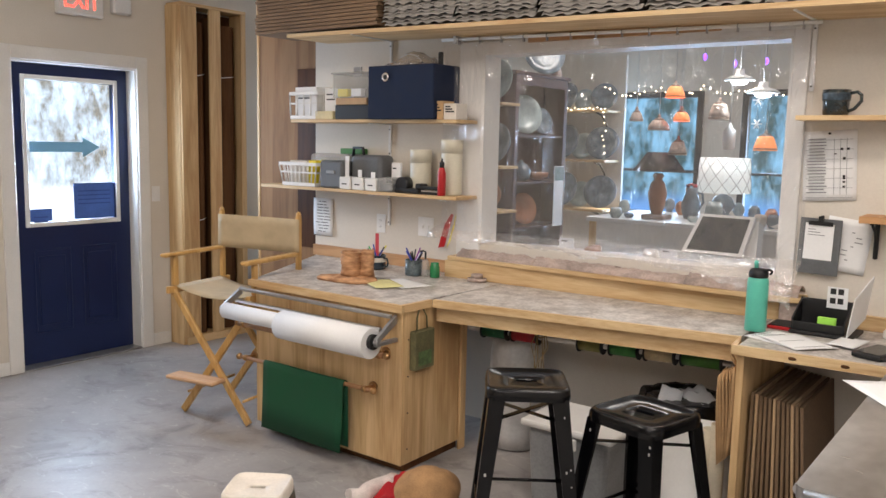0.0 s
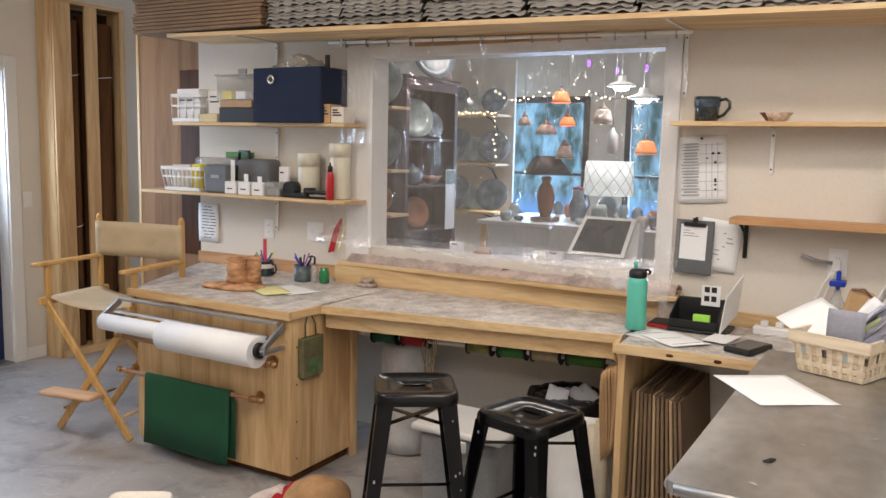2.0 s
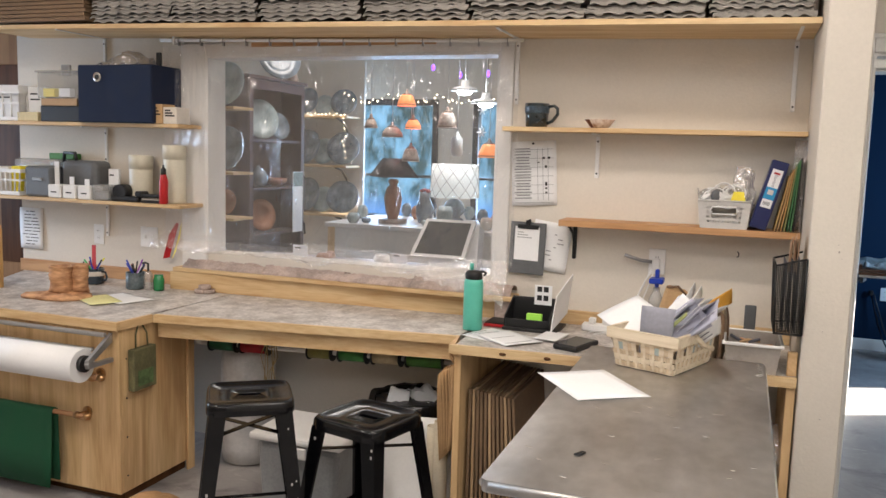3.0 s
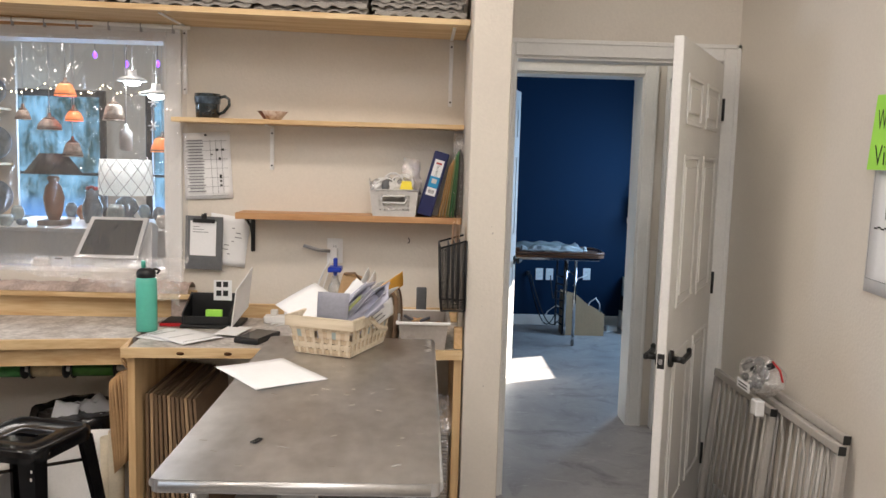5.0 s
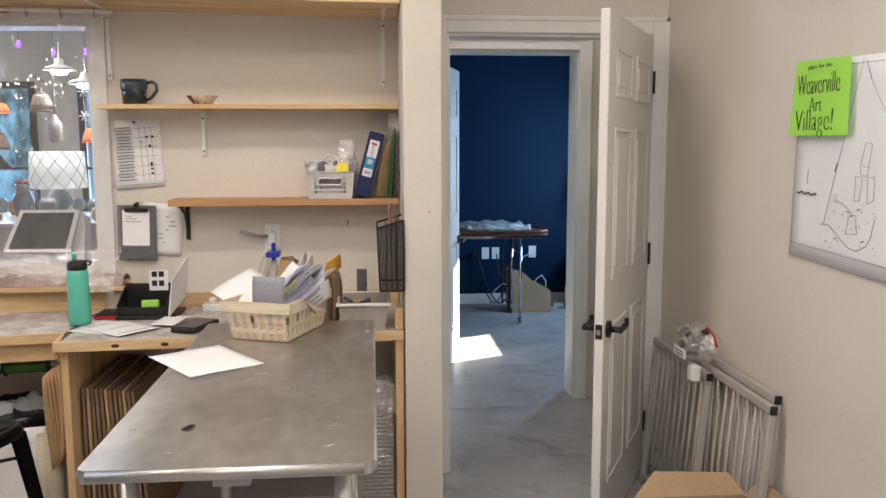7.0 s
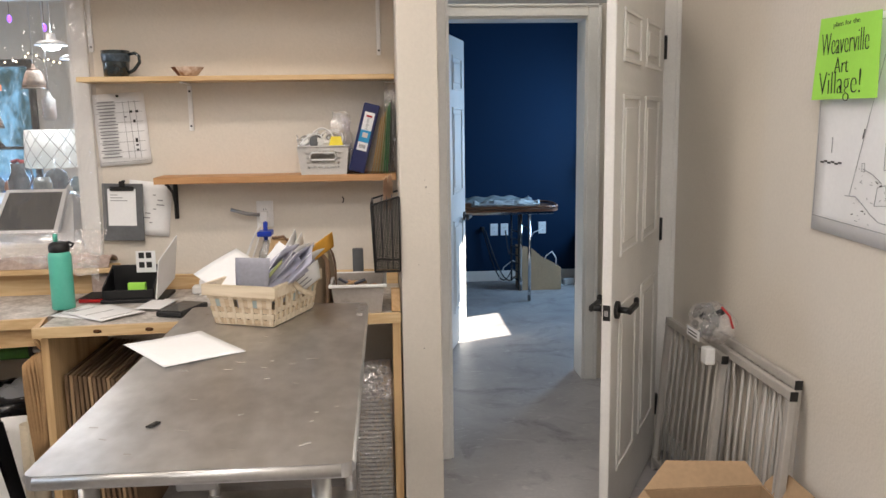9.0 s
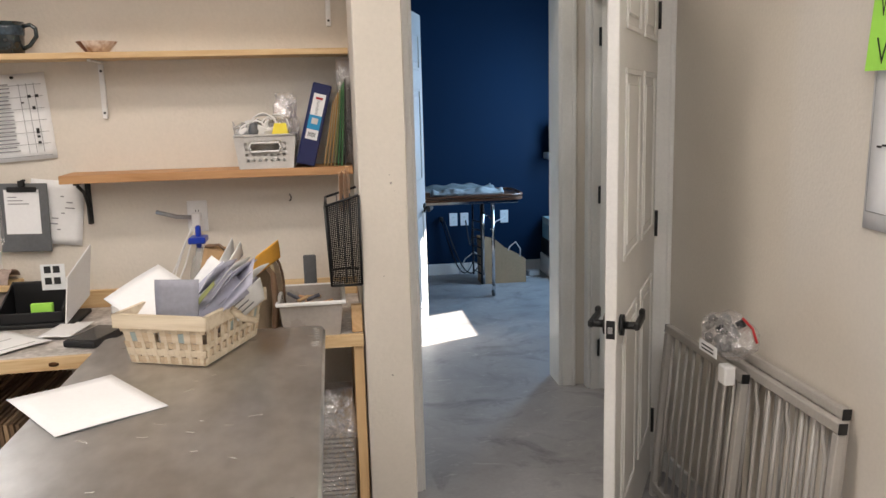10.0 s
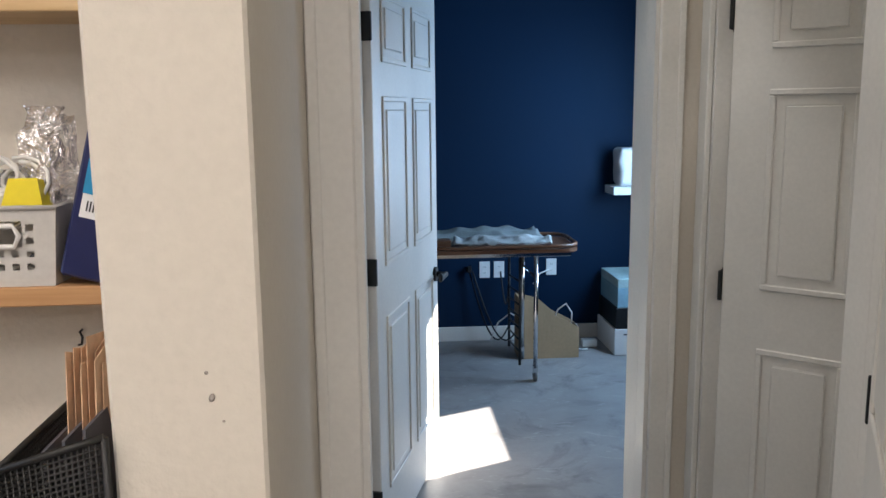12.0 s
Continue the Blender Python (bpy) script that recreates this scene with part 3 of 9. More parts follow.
part("edging", plan_slab([(-0.524, 3.248), (-0.502, 3.268), (-0.541, 3.44), (-0.541, 3.40)], TOP - 0.036, TOP + 0.001), M_PINE_Y, root)
part("apron_board", plan_slab([(-1.94, 3.215), (-0.505, 3.44), (-0.505, 3.46), (-1.94, 3.235)], TOP - 0.11, TOP - 0.037), M_PINE_X, root)
part("backsplash", box(-3.5, -2.36, 3.895, 3.918, TOP + 0.001, TOP + 0.07, 0.002), M_REDPINE, root)
part("backsplash", box(-0.42, 0.79, 3.895, 3.918, TOP + 0.001, TOP + 0.065, 0.002), M_PINE_X, root)
for kx in (-0.3, -0.12, 0.4):
    part("knot", lathe([(0.0005, 0), (0.007, 0.0006), (0.0005, 0.0012)], (kx, 3.2525 + (kx + 0.522) * 0.0556 - 0.0055, TOP - 0.018), 10, m=pose(0, 0, 0, 90, 0, 0) @ Matrix.Diagonal((2.4, 1, 1, 1))), M_BROWN, root)

root = thing("cabinet", "pine plywood base cabinet under the worktop", "cabinet", (-2.45, 3.2, 0))
part("front_panel", box(-3.0, -1.965, 2.985, 3.003, 0.045, 0.797, 0.002), M_PLY_Z, root)
part("side_panel", box(-1.983, -1.965, 3.004, 3.49, 0.045, 0.797, 0.002), M_PLY_Z, root)
part("side_panel", box(-3.0, -2.982, 3.004, 3.49, 0.045, 0.797, 0.002), M_PLY_Z, root)
part("back_panel", box(-2.98, -1.985, 3.472, 3.49, 0.045, 0.797), M_PLY_Z, root)
part("plinth", box(-2.97, -1.985, 3.03, 3.46, 0.0, 0.045), M_BROWN, root, "brown recessed plinth")
part("corner_batten", box(-1.962, -1.945, 3.44, 3.49, 0.0, 0.797, 0.003), M_PINE_Z, root)
for z in (0.12, 0.3, 0.48, 0.66):
    part("screw", rod((-1.9655, 3.03, z), (-1.962, 3.03, z), 0.004, n=8), M_BLACKIRON, root)

root = thing("divider_panel", "upright pine plywood panel holding up the worktop", "panel", (-0.49, 3.6, 0))
part("board", box(-0.507, -0.478, 3.275, 3.89, 0.0, 0.797, 0.002), M_PLY_Z, root)
root = thing("divider_panel", "upright pine board under the worktop's end", "panel", (0.772, 3.6, 0))
part("board", box(0.757, 0.789, 3.335, 3.89, 0.0, 0.797, 0.002), M_PINE_Z, root)
part("cleat", box(0.755, 0.789, 3.345, 3.37, TOP + 0.002, TOP + 0.09, 0.002), M_PINE_Y, root)

# roll of paper on its cutter
root = thing("paper_roll_cutter", "grey metal paper cutter with a white paper roll, on the cabinet", "paper cutter", (-2.55, 2.9, 0.7))
part("roll", rod((-3.08, 2.845, 0.675), (-2.05, 2.845, 0.675), 0.042, n=28), M_PAPER, root, "white roll of wrapping paper")
part("roll", rod((-2.63, 2.84, 0.665), (-2.03, 2.84, 0.665), 0.072, n=32), M_PAPER, root, "thick white roll of wrapping paper")
part("roll_core", rod((-2.045, 2.84, 0.675), (-2.01, 2.84, 0.675), 0.036, n=20), M_BLACK, root, "black roll end plug")
part("spindle", rod((-3.1, 2.84, 0.675), (-1.985, 2.84, 0.675), 0.012, n=10), M_GALV, root)
for ax in (-3.1, -1.99):
    bm = slab([(ax, 2.83, 0.665), (ax, 2.975, 0.745), (ax, 2.975, 0.785), (ax, 2.83, 0.69)], 0.018)
    box(ax - 0.02, ax + 0.003, 2.83, 2.98, 0.655, 0.675, 0.003, bm=bm)
    part("arm", bm, M_GALV, root)
part("cutter_bar", box(-3.08, -2.0, 2.93, 2.955, 0.772, 0.79, 0.004), M_GALV, root)
part("cutter_blade", box(-3.06, -2.02, 2.885, 2.905, 0.715, 0.735, 0.004), M_CHROME, root)

M_DOWEL = wood("dark_dowel", (0.42, 0.22, 0.1), (0.28, 0.13, 0.05), 0, 1.2)
M_BRASS = mat("aged_brass", (0.5, 0.3, 0.14), 0.35, 1.0, var=0.12)


def rail(z, x0, x1, y, r, label):
    root = thing("towel_rail", label, "rail", ((x0 + x1) / 2, y, z))
    part("bar", rod((x0, y, z), (x1, y, z), r, n=14), M_DOWEL, root)
    for x in (x0 + 0.04, x1 - 0.04):
        bm = rod((x, y + 0.004, z), (x, 2.984, z), 0.009, n=10)
        rod((x, 2.975, z), (x, 2.984, z), 0.024, n=16, bm=bm)
        rod((x - 0.012, y, z), (x + 0.012, y, z), r + 0.005, n=14, bm=bm)
        part("bracket", bm, M_BRASS, root, "brass bracket")
    for x, s in ((x0, -1), (x1, 1)):
        part("finial", lathe([(0.001, 0), (0.016, 0.004), (0.019, 0.014), (0.012, 0.028), (0.001, 0.032)], (x, y, z), 12, m=pose(0, 0, 0, 0, 90 * s, 0)), M_BRASS, root)
    return root


rail(0.595, -3.06, -2.02, 2.92, 0.016, "dark wooden rail on brass brackets on the cabinet")
rail(0.41, -3.05, -2.1, 2.92, 0.011, "thin wooden rail on brass brackets on the cabinet")
# folded green cloth over the lower rail
own = bmesh.new()
prof = [(0.017, -0.33), (0.0155, -0.2), (0.014, -0.02), (0.012, 0.009), (0.004, 0.0165), (-0.004, 0.0165), (-0.012, 0.009), (-0.0145, -0.02), (-0.021, -0.2), (-0.03, -0.345)]
nx = 12
grid = []
for i in range(nx + 1):
    u = i / nx
    grid.append([own.verts.new((-2.855 + 0.585 * u, 2.92 + dy * (1 + 0.35 * u) + 0.002 * math.sin(7 * u), 0.41 + dz * (1 - 0.01 * math.sin(3 * u)))) for dy, dz in prof])
for a, b in zip(grid, grid[1:]):
    for j in range(len(prof) - 1):
        own.faces.new((a[j], a[j + 1], b[j + 1], b[j])).smooth = True
ob = solid("folded_cloth", own, M_GREEN, "green cloth folded over the lower rail", "cloth")
mod = ob.modifiers.new("thick", "SOLIDIFY")
mod.thickness = 0.004

# small paper bag hung on the cabinet's side
root = thing("paper_bag", "small olive paper bag hung on the cabinet's side", "bag", (-1.95, 3.11, 0.5))
M_OLIVE = mat("olive_paper", (0.14, 0.13, 0.06), 0.8, var=0.25, scale=14)
part("body", box(-1.961, -1.925, 3.035, 3.185, 0.51, 0.7, 0.004), M_OLIVE, root)
part("print", box(-1.9245, -1.9235, 3.06, 3.16, 0.53, 0.6), mat("faded_green_print", (0.1, 0.16, 0.06), 0.8, var=0.3, scale=30), root, "faded green print")
part("handle", tube([(-1.945, 3.07, 0.69), (-1.947, 3.072, 0.76), (-1.95, 3.09, 0.8), (-1.95, 3.12, 0.8), (-1.947, 3.145, 0.76), (-1.945, 3.15, 0.69)], 0.004), M_OLIVE, root)

# ---------- stools ----------


def metal_stool(h, label, material, seat=0.155, foot=0.215, pad=None):
    root = thing("metal_stool", label, "stool", group="metal stools")
    s = seat
    bm = bmesh.new()
    # pressed seat: rounded square with a dished top and a handle slot
    n = 40
    rings = []
    for f, z in ((1.03, -0.045), (1.035, -0.03), (1.02, -0.008), (0.985, 0.0), (0.94, 0.001), (0.9, -0.006), (0.5, -0.009), (0.25, -0.009)):
        ring = []
        for k in range(n):
            a = 2 * math.pi * k / n
            c, d = math.cos(a), math.sin(a)
            q = (abs(c) ** 7 + abs(d) ** 7) ** (-1 / 7)
            sx = sy = s * f * q
            if f == 0.25:
                sx, sy = s * 0.26 * q, s * 0.085 * q
            ring.append(bm.verts.new((sx * c, sy * d, h + z)))
        rings.append(ring)
    for a, b in zip(rings, rings[1:]):
        for k in range(n):
            bm.faces.new((a[k], a[(k + 1) % n], b[(k + 1) % n], b[k])).smooth = True
    low = [bm.verts.new(v.co - Vector((0, 0, 0.02))) for v in rings[-1]]
    for k in range(n):
        bm.faces.new((rings[-1][k], rings[-1][(k + 1) % n], low[(k + 1) % n], low[k]))
    part("seat", bm, pad or material, root)
    for sx in (-1, 1):
        for sy in (-1, 1):
            bm = bmesh.new()
            a, w0, w1 = s * 0.96, 0.062, 0.04
            t, f = 0.012, foot
            # folded sheet leg, an L in section that narrows downwards
            secs = []
            for px, w, z in ((a, w0, h - 0.035), (f, w1, 0.008)):
                pts = [(px, px), (px - w, px), (px - w, px - t), (px - t, px - t), (px - t, px - w), (px, px - w)]
                secs.append([bm.verts.new((sx * x, sy * y, z)) for x, y in pts])
            for k in range(6):
                bm.faces.new((secs[0][k], secs[0][(k + 1) % 6], secs[1][(k + 1) % 6], secs[1][k]))
            bm.faces.new(secs[0])
            bm.faces.new(secs[1][::-1])
            bmesh.ops.recalc_face_normals(bm, faces=bm.faces)
            leg = part("leg", bm, material, root)
            part("rubber_foot", box(sx * (f - 0.042), sx * (f + 0.002), sy * (f - 0.042), sy * (f + 0.002), 0.0, 0.012, 0.003), M_BLACK, leg)
    zb = 0.2 if h > 0.5 else 0.12
    k = s * 0.96 + (foot - s * 0.96) * (1 - zb / h) - 0.012
    for p0, p1 in (((-k, -k), (k, -k)), ((-k, k), (k, k)), ((-k, -k), (-k, k)), ((k, -k), (k, k))):
        part("footrest", rod((*p0, zb), (*p1, zb), 0.007, n=10), material, root)
    if h > 0.5:
        zt = h - 0.13
        k = s * 0.96 + (foot - s * 0.96) * (0.13 / h) - 0.014
        for p0, p1 in (((-k, -k), (k, k)), ((-k, k), (k, -k))):
            part("cross_brace", box(-1, 1, -0.012, 0.012, -0.002, 0.002), material, root).data.transform(pose(0, 0, zt + (0.004 if p0[1] < 0 else 0), 0, 0, 45 if p0[1] < 0 else -45) @ Matrix.Diagonal((k * 1.414, 1, 1, 1)))
    return root


def chips(root, h, count, seed, material):
    """Small paint chips on the legs and the rim of a stool."""
    rng = random.Random(seed)
    bm = None
    for i in range(count):
        z = rng.uniform(0.05, h - 0.06)
        e = 0.149 + (0.215 - 0.149) * (1 - z / h)
        sx, sy = rng.choice((-1, 1)), rng.choice((-1, 1))
        q = e - rng.uniform(0.004, 0.035)
        r = rng.uniform(0.0015, 0.004)
        bm = box(sx * q - r, sx * q + r, sy * (e + 0.0005) - 0.0006, sy * (e + 0.0005) + 0.0006, z - r, z + 2 * r, bm=bm)
    tagged(part("paint_chips", bm, material, root, "pale paint chips"), kind="stuff")


M_CHIP = mat("bare_primer", (0.55, 0.53, 0.5), 0.7, var=0.1)
s1 = metal_stool(0.69, "black enamelled metal stool with worn paint, handle slot", M_BLACKGLOSS)
chips(s1, 0.69, 26, 3, M_CHIP)
s1.matrix_basis = pose(-1.145, 2.755, 0, 0, 0, 35)
s2 = metal_stool(0.62, "black enamelled metal stool, shorter, speckled with chipped paint", M_BLACKGLOSS)
chips(s2, 0.62, 34, 5, M_CHIP)
s2.matrix_basis = pose(-0.715, 2.895, 0, 0, 0, -14)
M_TEAL = mat("dark_green_enamel", (0.008, 0.075, 0.06), 0.3, var=0.15, coat=0.4)
M_CREAM = mat("cream_pad", (0.72, 0.66, 0.58), 0.6, var=0.08, scale=9)
s3 = metal_stool(0.45, "low dark green metal stool with a cream seat", M_TEAL, 0.1, 0.15, M_CREAM)
s3.matrix_basis = pose(-1.6, 1.8, 0, 0, 0, 33)

# ---------- stainless table ----------
root = thing("work_table", "stainless steel work table with a scratched top", "table", (0.37, 2.45, 0))
TX0, TX1, TY0, TY1, TZ = 0.075, 0.67, 1.76, 3.13, 0.924
bm = box(TX0, TX1, TY0, TY1, TZ - 0.028, TZ, 0.0)
edges = [e for e in bm.edges if abs(e.verts[0].co.z - e.verts[1].co.z) > 0.01]
bmesh.ops.bevel(bm, geom=edges, offset=0.022, segments=4, affect="EDGES", profile=0.5)
part("tabletop", bm, M_STEEL, root)
for y in (TY0 + 0.006, TY1 - 0.006):
    part("rolled_edge", rod((TX0 + 0.02, y, TZ - 0.0138), (TX1 - 0.02, y, TZ - 0.0138), 0.0135, n=14), M_STEELRIM, root)
for x in (TX0 + 0.006, TX1 - 0.006):
    part("rolled_edge", rod((x, TY0 + 0.02, TZ - 0.014), (x, TY1 - 0.02, TZ - 0.014), 0.0125, n=14), M_STEEL, root)
for x in (0.14, 0.6):
    for y in (1.9, 3.0):
        leg = part("leg", rod((x, y, 0.03), (x, y, TZ - 0.028), 0.02, n=16), M_STEELRIM, root)
        part("foot", rod((x, y, 0.0), (x, y, 0.035), 0.016, 0.02, 12), M_BLACK, leg)
part("stiffener", box(0.33, 0.41, 1.82, 3.07, TZ - 0.07, TZ - 0.0285, 0.004), M_GALV, root)
part("undershelf", box(0.12, 0.62, 1.88, 3.02, 0.28, 0.3, 0.004), M_STEEL, root)
bm = None
rng = random.Random(8)
M_SCUFF = mat("dried_clay_scuff", (0.45, 0.43, 0.4), 0.8, var=0.1)
for i in range(30):
    x, y, a = rng.uniform(TX0 + 0.04, TX1 - 0.03), rng.uniform(TY0 + 0.06, TY1 - 0.05), rng.uniform(-0.6, 0.6)
    l, w = rng.uniform(0.003, 0.014), rng.uniform(0.001, 0.003)
    bm = join(bm, box(-l, l, -w, w, 0, 0.0005), pose(x, y, TZ + 0.0002, 0, 0, 57 * a))
for i in range(14):
    y = rng.uniform(TY1 - 0.25, TY1 - 0.02)
    bm = join(bm, box(-0.004, 0.004, -0.007, 0.007, 0, 0.0005), pose(rng.uniform(TX1 - 0.03, TX1 - 0.012), y, TZ + 0.0002, 0, 0, rng.uniform(0, 90)))
tagged(part("clay_marks", bm, M_SCUFF, root, "pale dried clay marks"), kind="stuff")
ob = tube([(0.235, 1.985, TZ + 0.002), (0.24, 1.995, TZ + 0.002), (0.248, 2.012, TZ + 0.002), (0.256, 2.01, TZ + 0.002), (0.25, 1.992, TZ + 0.002), (0.243, 1.984, TZ + 0.002), (0.236, 1.988, TZ + 0.002)], 0.0022)
tube([(0.242, 1.998, TZ + 0.002), (0.252, 1.999, TZ + 0.002)], 0.002, bm=ob)
solid("paper_clip", ob, M_BLACKIRON, "small black metal clip lying on the table", "clip")


def paper(name, w, h, x, y, z, rot, label, curl=0.004, material=None, lines=0, group="", seed=0):
    rng = random.Random(seed)
    ph = rng.uniform(0, 6)
    bm = sheet(w, h, 8, 8, lambda u, v: curl * (0.5 + 0.5 * math.sin(3.1 * u + 2 * v + ph)))
    root = thing(name, label, "paper", group=group)
    part("page", bm, material or M_PAPER, root)
    if lines:
        bm = None
        for i in range(lines):
            ll = rng.uniform(0.5, 0.8) * w
            yy = h * (0.42 - 0.8 * i / max(1, lines - 1))
            bm = box(-0.4 * w, -0.4 * w + ll, yy - 0.0012, yy + 0.0012, curl + 0.001, curl + 0.0014, bm=bm)
        part("writing", bm, M_INK, root, "rows of small dark writing")
    root.matrix_basis = pose(x, y, z, 0, 0, rot)
    return root


paper("paper_sheet", 0.232, 0.3, 0.168, 2.597, TZ + 0.001, 36, "blank white sheet of paper lying on the table", 0.003, seed=1)

# ---------- high shelf ----------
root = thing("wall_shelf", "long pine board shelf high on the wall", "shelf", (-1.3, 3.7, 2.15))
bm = bmesh.new()
v = [bm.verts.new(p) for p in ((-3.38, 3.56, 2.222), (0.79, 3.49, 2.142), (0.79, 3.915, 2.142), (-3.38, 3.915, 2.222), (-3.38, 3.56, 2.2), (0.79, 3.49, 2.12), (0.79, 3.915, 2.12), (-3.38, 3.915, 2.2))]
for q in ((0, 1, 2, 3), (7, 6, 5, 4), (0, 4, 5, 1), (1, 5, 6, 2), (2, 6, 7, 3), (3, 7, 4, 0)):
    bm.faces.new([v[i] for i in q])
part("board", bm, M_PINE_X, root)
part("ledger", box(-1.88, -0.86, 3.885, 3.917, 2.125, 2.165, 0.002), M_REDPINE, root, "reddish pine ledger board")


def zshelf(x):
    return 2.142 + (0.79 - x) * 0.0192


def bracket(x, y0, y1, z, drop, material, root):
    bm = box(x - 0.007, x + 0.007, y0, y1, z - 0.008, z - 0.001, 0.002)
    box(x - 0.009, x + 0.009, y1 - 0.012, y1, z - drop, z - 0.012, 0.002, bm=bm)
    if material is M_BLACKIRON:
        tube([(x, y0 + 0.03, z - 0.012), (x, (y0 + y1) / 2 + 0.02, z - drop * 0.25), (x, y1 - 0.02, z - drop * 0.6), (x, y1 - 0.006, z - drop)], 0.006, 6, bm=bm)
    b = part("bracket", bm, material, root)
    for zz in (z - 0.035, z - drop + 0.02):
        part("screw", rod((x, y1 - 0.0145, zz), (x, y1 - 0.0115, zz), 0.0045, n=8), M_BLACKIRON, b)


for x in (-2.85, -0.46, 0.73):
    bracket(x, 3.56, 3.918, zshelf(x) - 0.02, 0.3, M_WHITE, root)

M_PULP = mat("grey_moulded_pulp", (0.3, 0.28, 0.255), 0.9, var=0.15, scale=12, fine=160, bump=0.3)


def tray_stack(x0, x1, seed):
    """A pile of moulded pulp egg trays with wavy rims."""
    rng = random.Random(seed)
    root = thing("egg_tray_stack", "pile of grey moulded pulp trays on the high shelf", "tray stack", ((x0 + x1) / 2, 3.7, zshelf(x0) + 0.002), "tray stacks on the high shelf")
    z = max(zshelf(x0), zshelf(x1)) + 0.003
    for k in range(9):
        n = 36
        dx, dy = rng.uniform(-0.012, 0.012), rng.uniform(-0.012, 0.012)
        bm = bmesh.new()
        top, low = [], []
        for i in range(n + 1):
            u = i / n
            w = 0.006 * math.sin(2 * math.pi * 6 * u) + rng.uniform(-0.0015, 0.0015)
            row = []
            for j, (yy, zz) in enumerate(((3.545, 0.0), (3.56, 0.016), (3.86, 0.016), (3.875, 0.0))):
                row.append(bm.verts.new((x0 + dx + (x1 - x0) * u, yy + dy, z + zz + (w if j in (0, 3) else 0) + 0.008)))
            top.append(row)
            low.append([bm.verts.new(p.co - Vector((0, 0, 0.005))) for p in row])
        for a, b, c, d in zip(top, top[1:], low, low[1:]):
            for j in range(3):
                bm.faces.new((a[j], a[j + 1], b[j + 1], b[j]))
                bm.faces.new((c[j], d[j], d[j + 1], c[j + 1]))
            bm.faces.new((a[0], b[0], d[0], c[0]))
            bm.faces.new((a[3], c[3], d[3], b[3]))
        part("tray", bm, M_PULP, root)
        z += 0.0185
    return root


for i, (a, b) in enumerate(((-2.6, -2.12), (-2.1, -1.63), (-1.61, -1.1), (-1.08, -0.6), (-0.58, -0.1), (-0.08, 0.38), (0.4, 0.77))):
    tray_stack(a, b, 20 + i)
root = thing("cardboard_stack", "pile of flattened brown cardboard boxes on the high shelf", "cardboard", (-3.0, 3.7, 2.22), "flattened boxes")
rng = random.Random(4)
for k in range(13):
    dx = rng.uniform(-0.015, 0.015)
    part("flattened_box", box(-3.62 + dx, -2.62 + dx, 3.53, 3.88 + dx, 2.226 + 0.0205 * k, 2.226 + 0.0205 * k + 0.0165), M_CARDDARK, root)

# ---------- left-hand shelves ----------


def shelf_board(x0, x1, y0, z0, z1, label, material, brackets=(), bmat=None, drop=0.2):
    root = thing("wall_shelf", label, "shelf", ((x0 + x1) / 2, y0, z0))
    part("board", box(x0, x1, y0, 3.917, z0, z1, 0.0015), material, root)
    for x in brackets:
        bracket(x, y0 + 0.02, 3.918, z0, drop, bmat or M_WHITE, root)
    return root


shelf_board(-3.5, -2.2, 3.7, 1.698, 1.717, "short pine board shelf on white brackets", M_PINE_X, (-2.85, -2.3))
shelf_board(-3.79, -2.19, 3.7, 1.278, 1.297, "pine board shelf on white brackets", M_PINE_X, (-2.85, -2.32))
shelf_board(-0.475, 0.79, 3.745, 1.717, 1.737, "pine board shelf with a mug on it", M_PINE_X, (-0.07,))
shelf_board(-0.2, 0.79, 3.745, 1.303, 1.331, "thick reddish pine board shelf", M_REDPINE, (-0.155,), M_BLACKIRON, 0.16)

# ---------- inside window and its plastic sheet ----------
root = thing("window_1", "inside window with white trim behind a plastic sheet", "window", (-1.35, WY, 1.03), kind="structure")
for x0, x1, z0, z1 in ((WXL - 0.16, WXL, 0.95, 2.15), (WXR, WXR + 0.065, 0.95, 2.15), (WXL, WXR, WZ1, 2.15)):
    part("trim_board", box(x0, x1, WY - 0.02, WY, z0, z1, 0.003), M_TRIM, root)
bm = box(WXL, WXL + 0.012, WY - 0.018, WY + 0.14, WZ0, WZ1)
box(WXR - 0.012, WXR, WY - 0.018, WY + 0.14, WZ0, WZ1, bm=bm)
box(WXL + 0.012, WXR - 0.012, WY - 0.018, WY + 0.14, WZ1 - 0.012, WZ1, bm=bm)
part("window_lining", bm, M_TRIM, root)
part("window_sill", box(WXL - 0.14, WXR + 0.13, 3.79, WY + 0.2, 0.932, 0.955, 0.003), M_PINE_X, root)
part("sill_front", slab([(-2.32, 3.785, TOP + 0.001), (-0.5, 3.86, TOP + 0.001), (-0.5, 3.86, 0.931), (-2.32, 3.785, 0.931)], 0.02), M_PINE_X, root)

root = thing("curtain_rod", "white curtain rod with clips over the window", "rod", (-1.4, 3.85, 2.15))
part("rod", rod((-2.42, 3.85, 2.162), (-0.42, 3.85, 2.128), 0.009, n=10), M_WHITE, root)
for i in range(14):
    x = -2.3 + i * 0.139
    z = 2.16 - (x + 2.42) * 0.017
    bm = rod((x - 0.002, 3.85, z), (x + 0.002, 3.85, z), 0.013, n=12)
    box(x - 0.004, x + 0.004, 3.843, 3.857, z - 0.026, z - 0.008, bm=bm)
    part("clip", bm, M_GALV, root)
for x in (-2.33, -0.46):
    part("bracket", box(x - 0.01, x + 0.01, 3.84, 3.918, 2.14, 2.185, 0.003), M_WHITE, root)


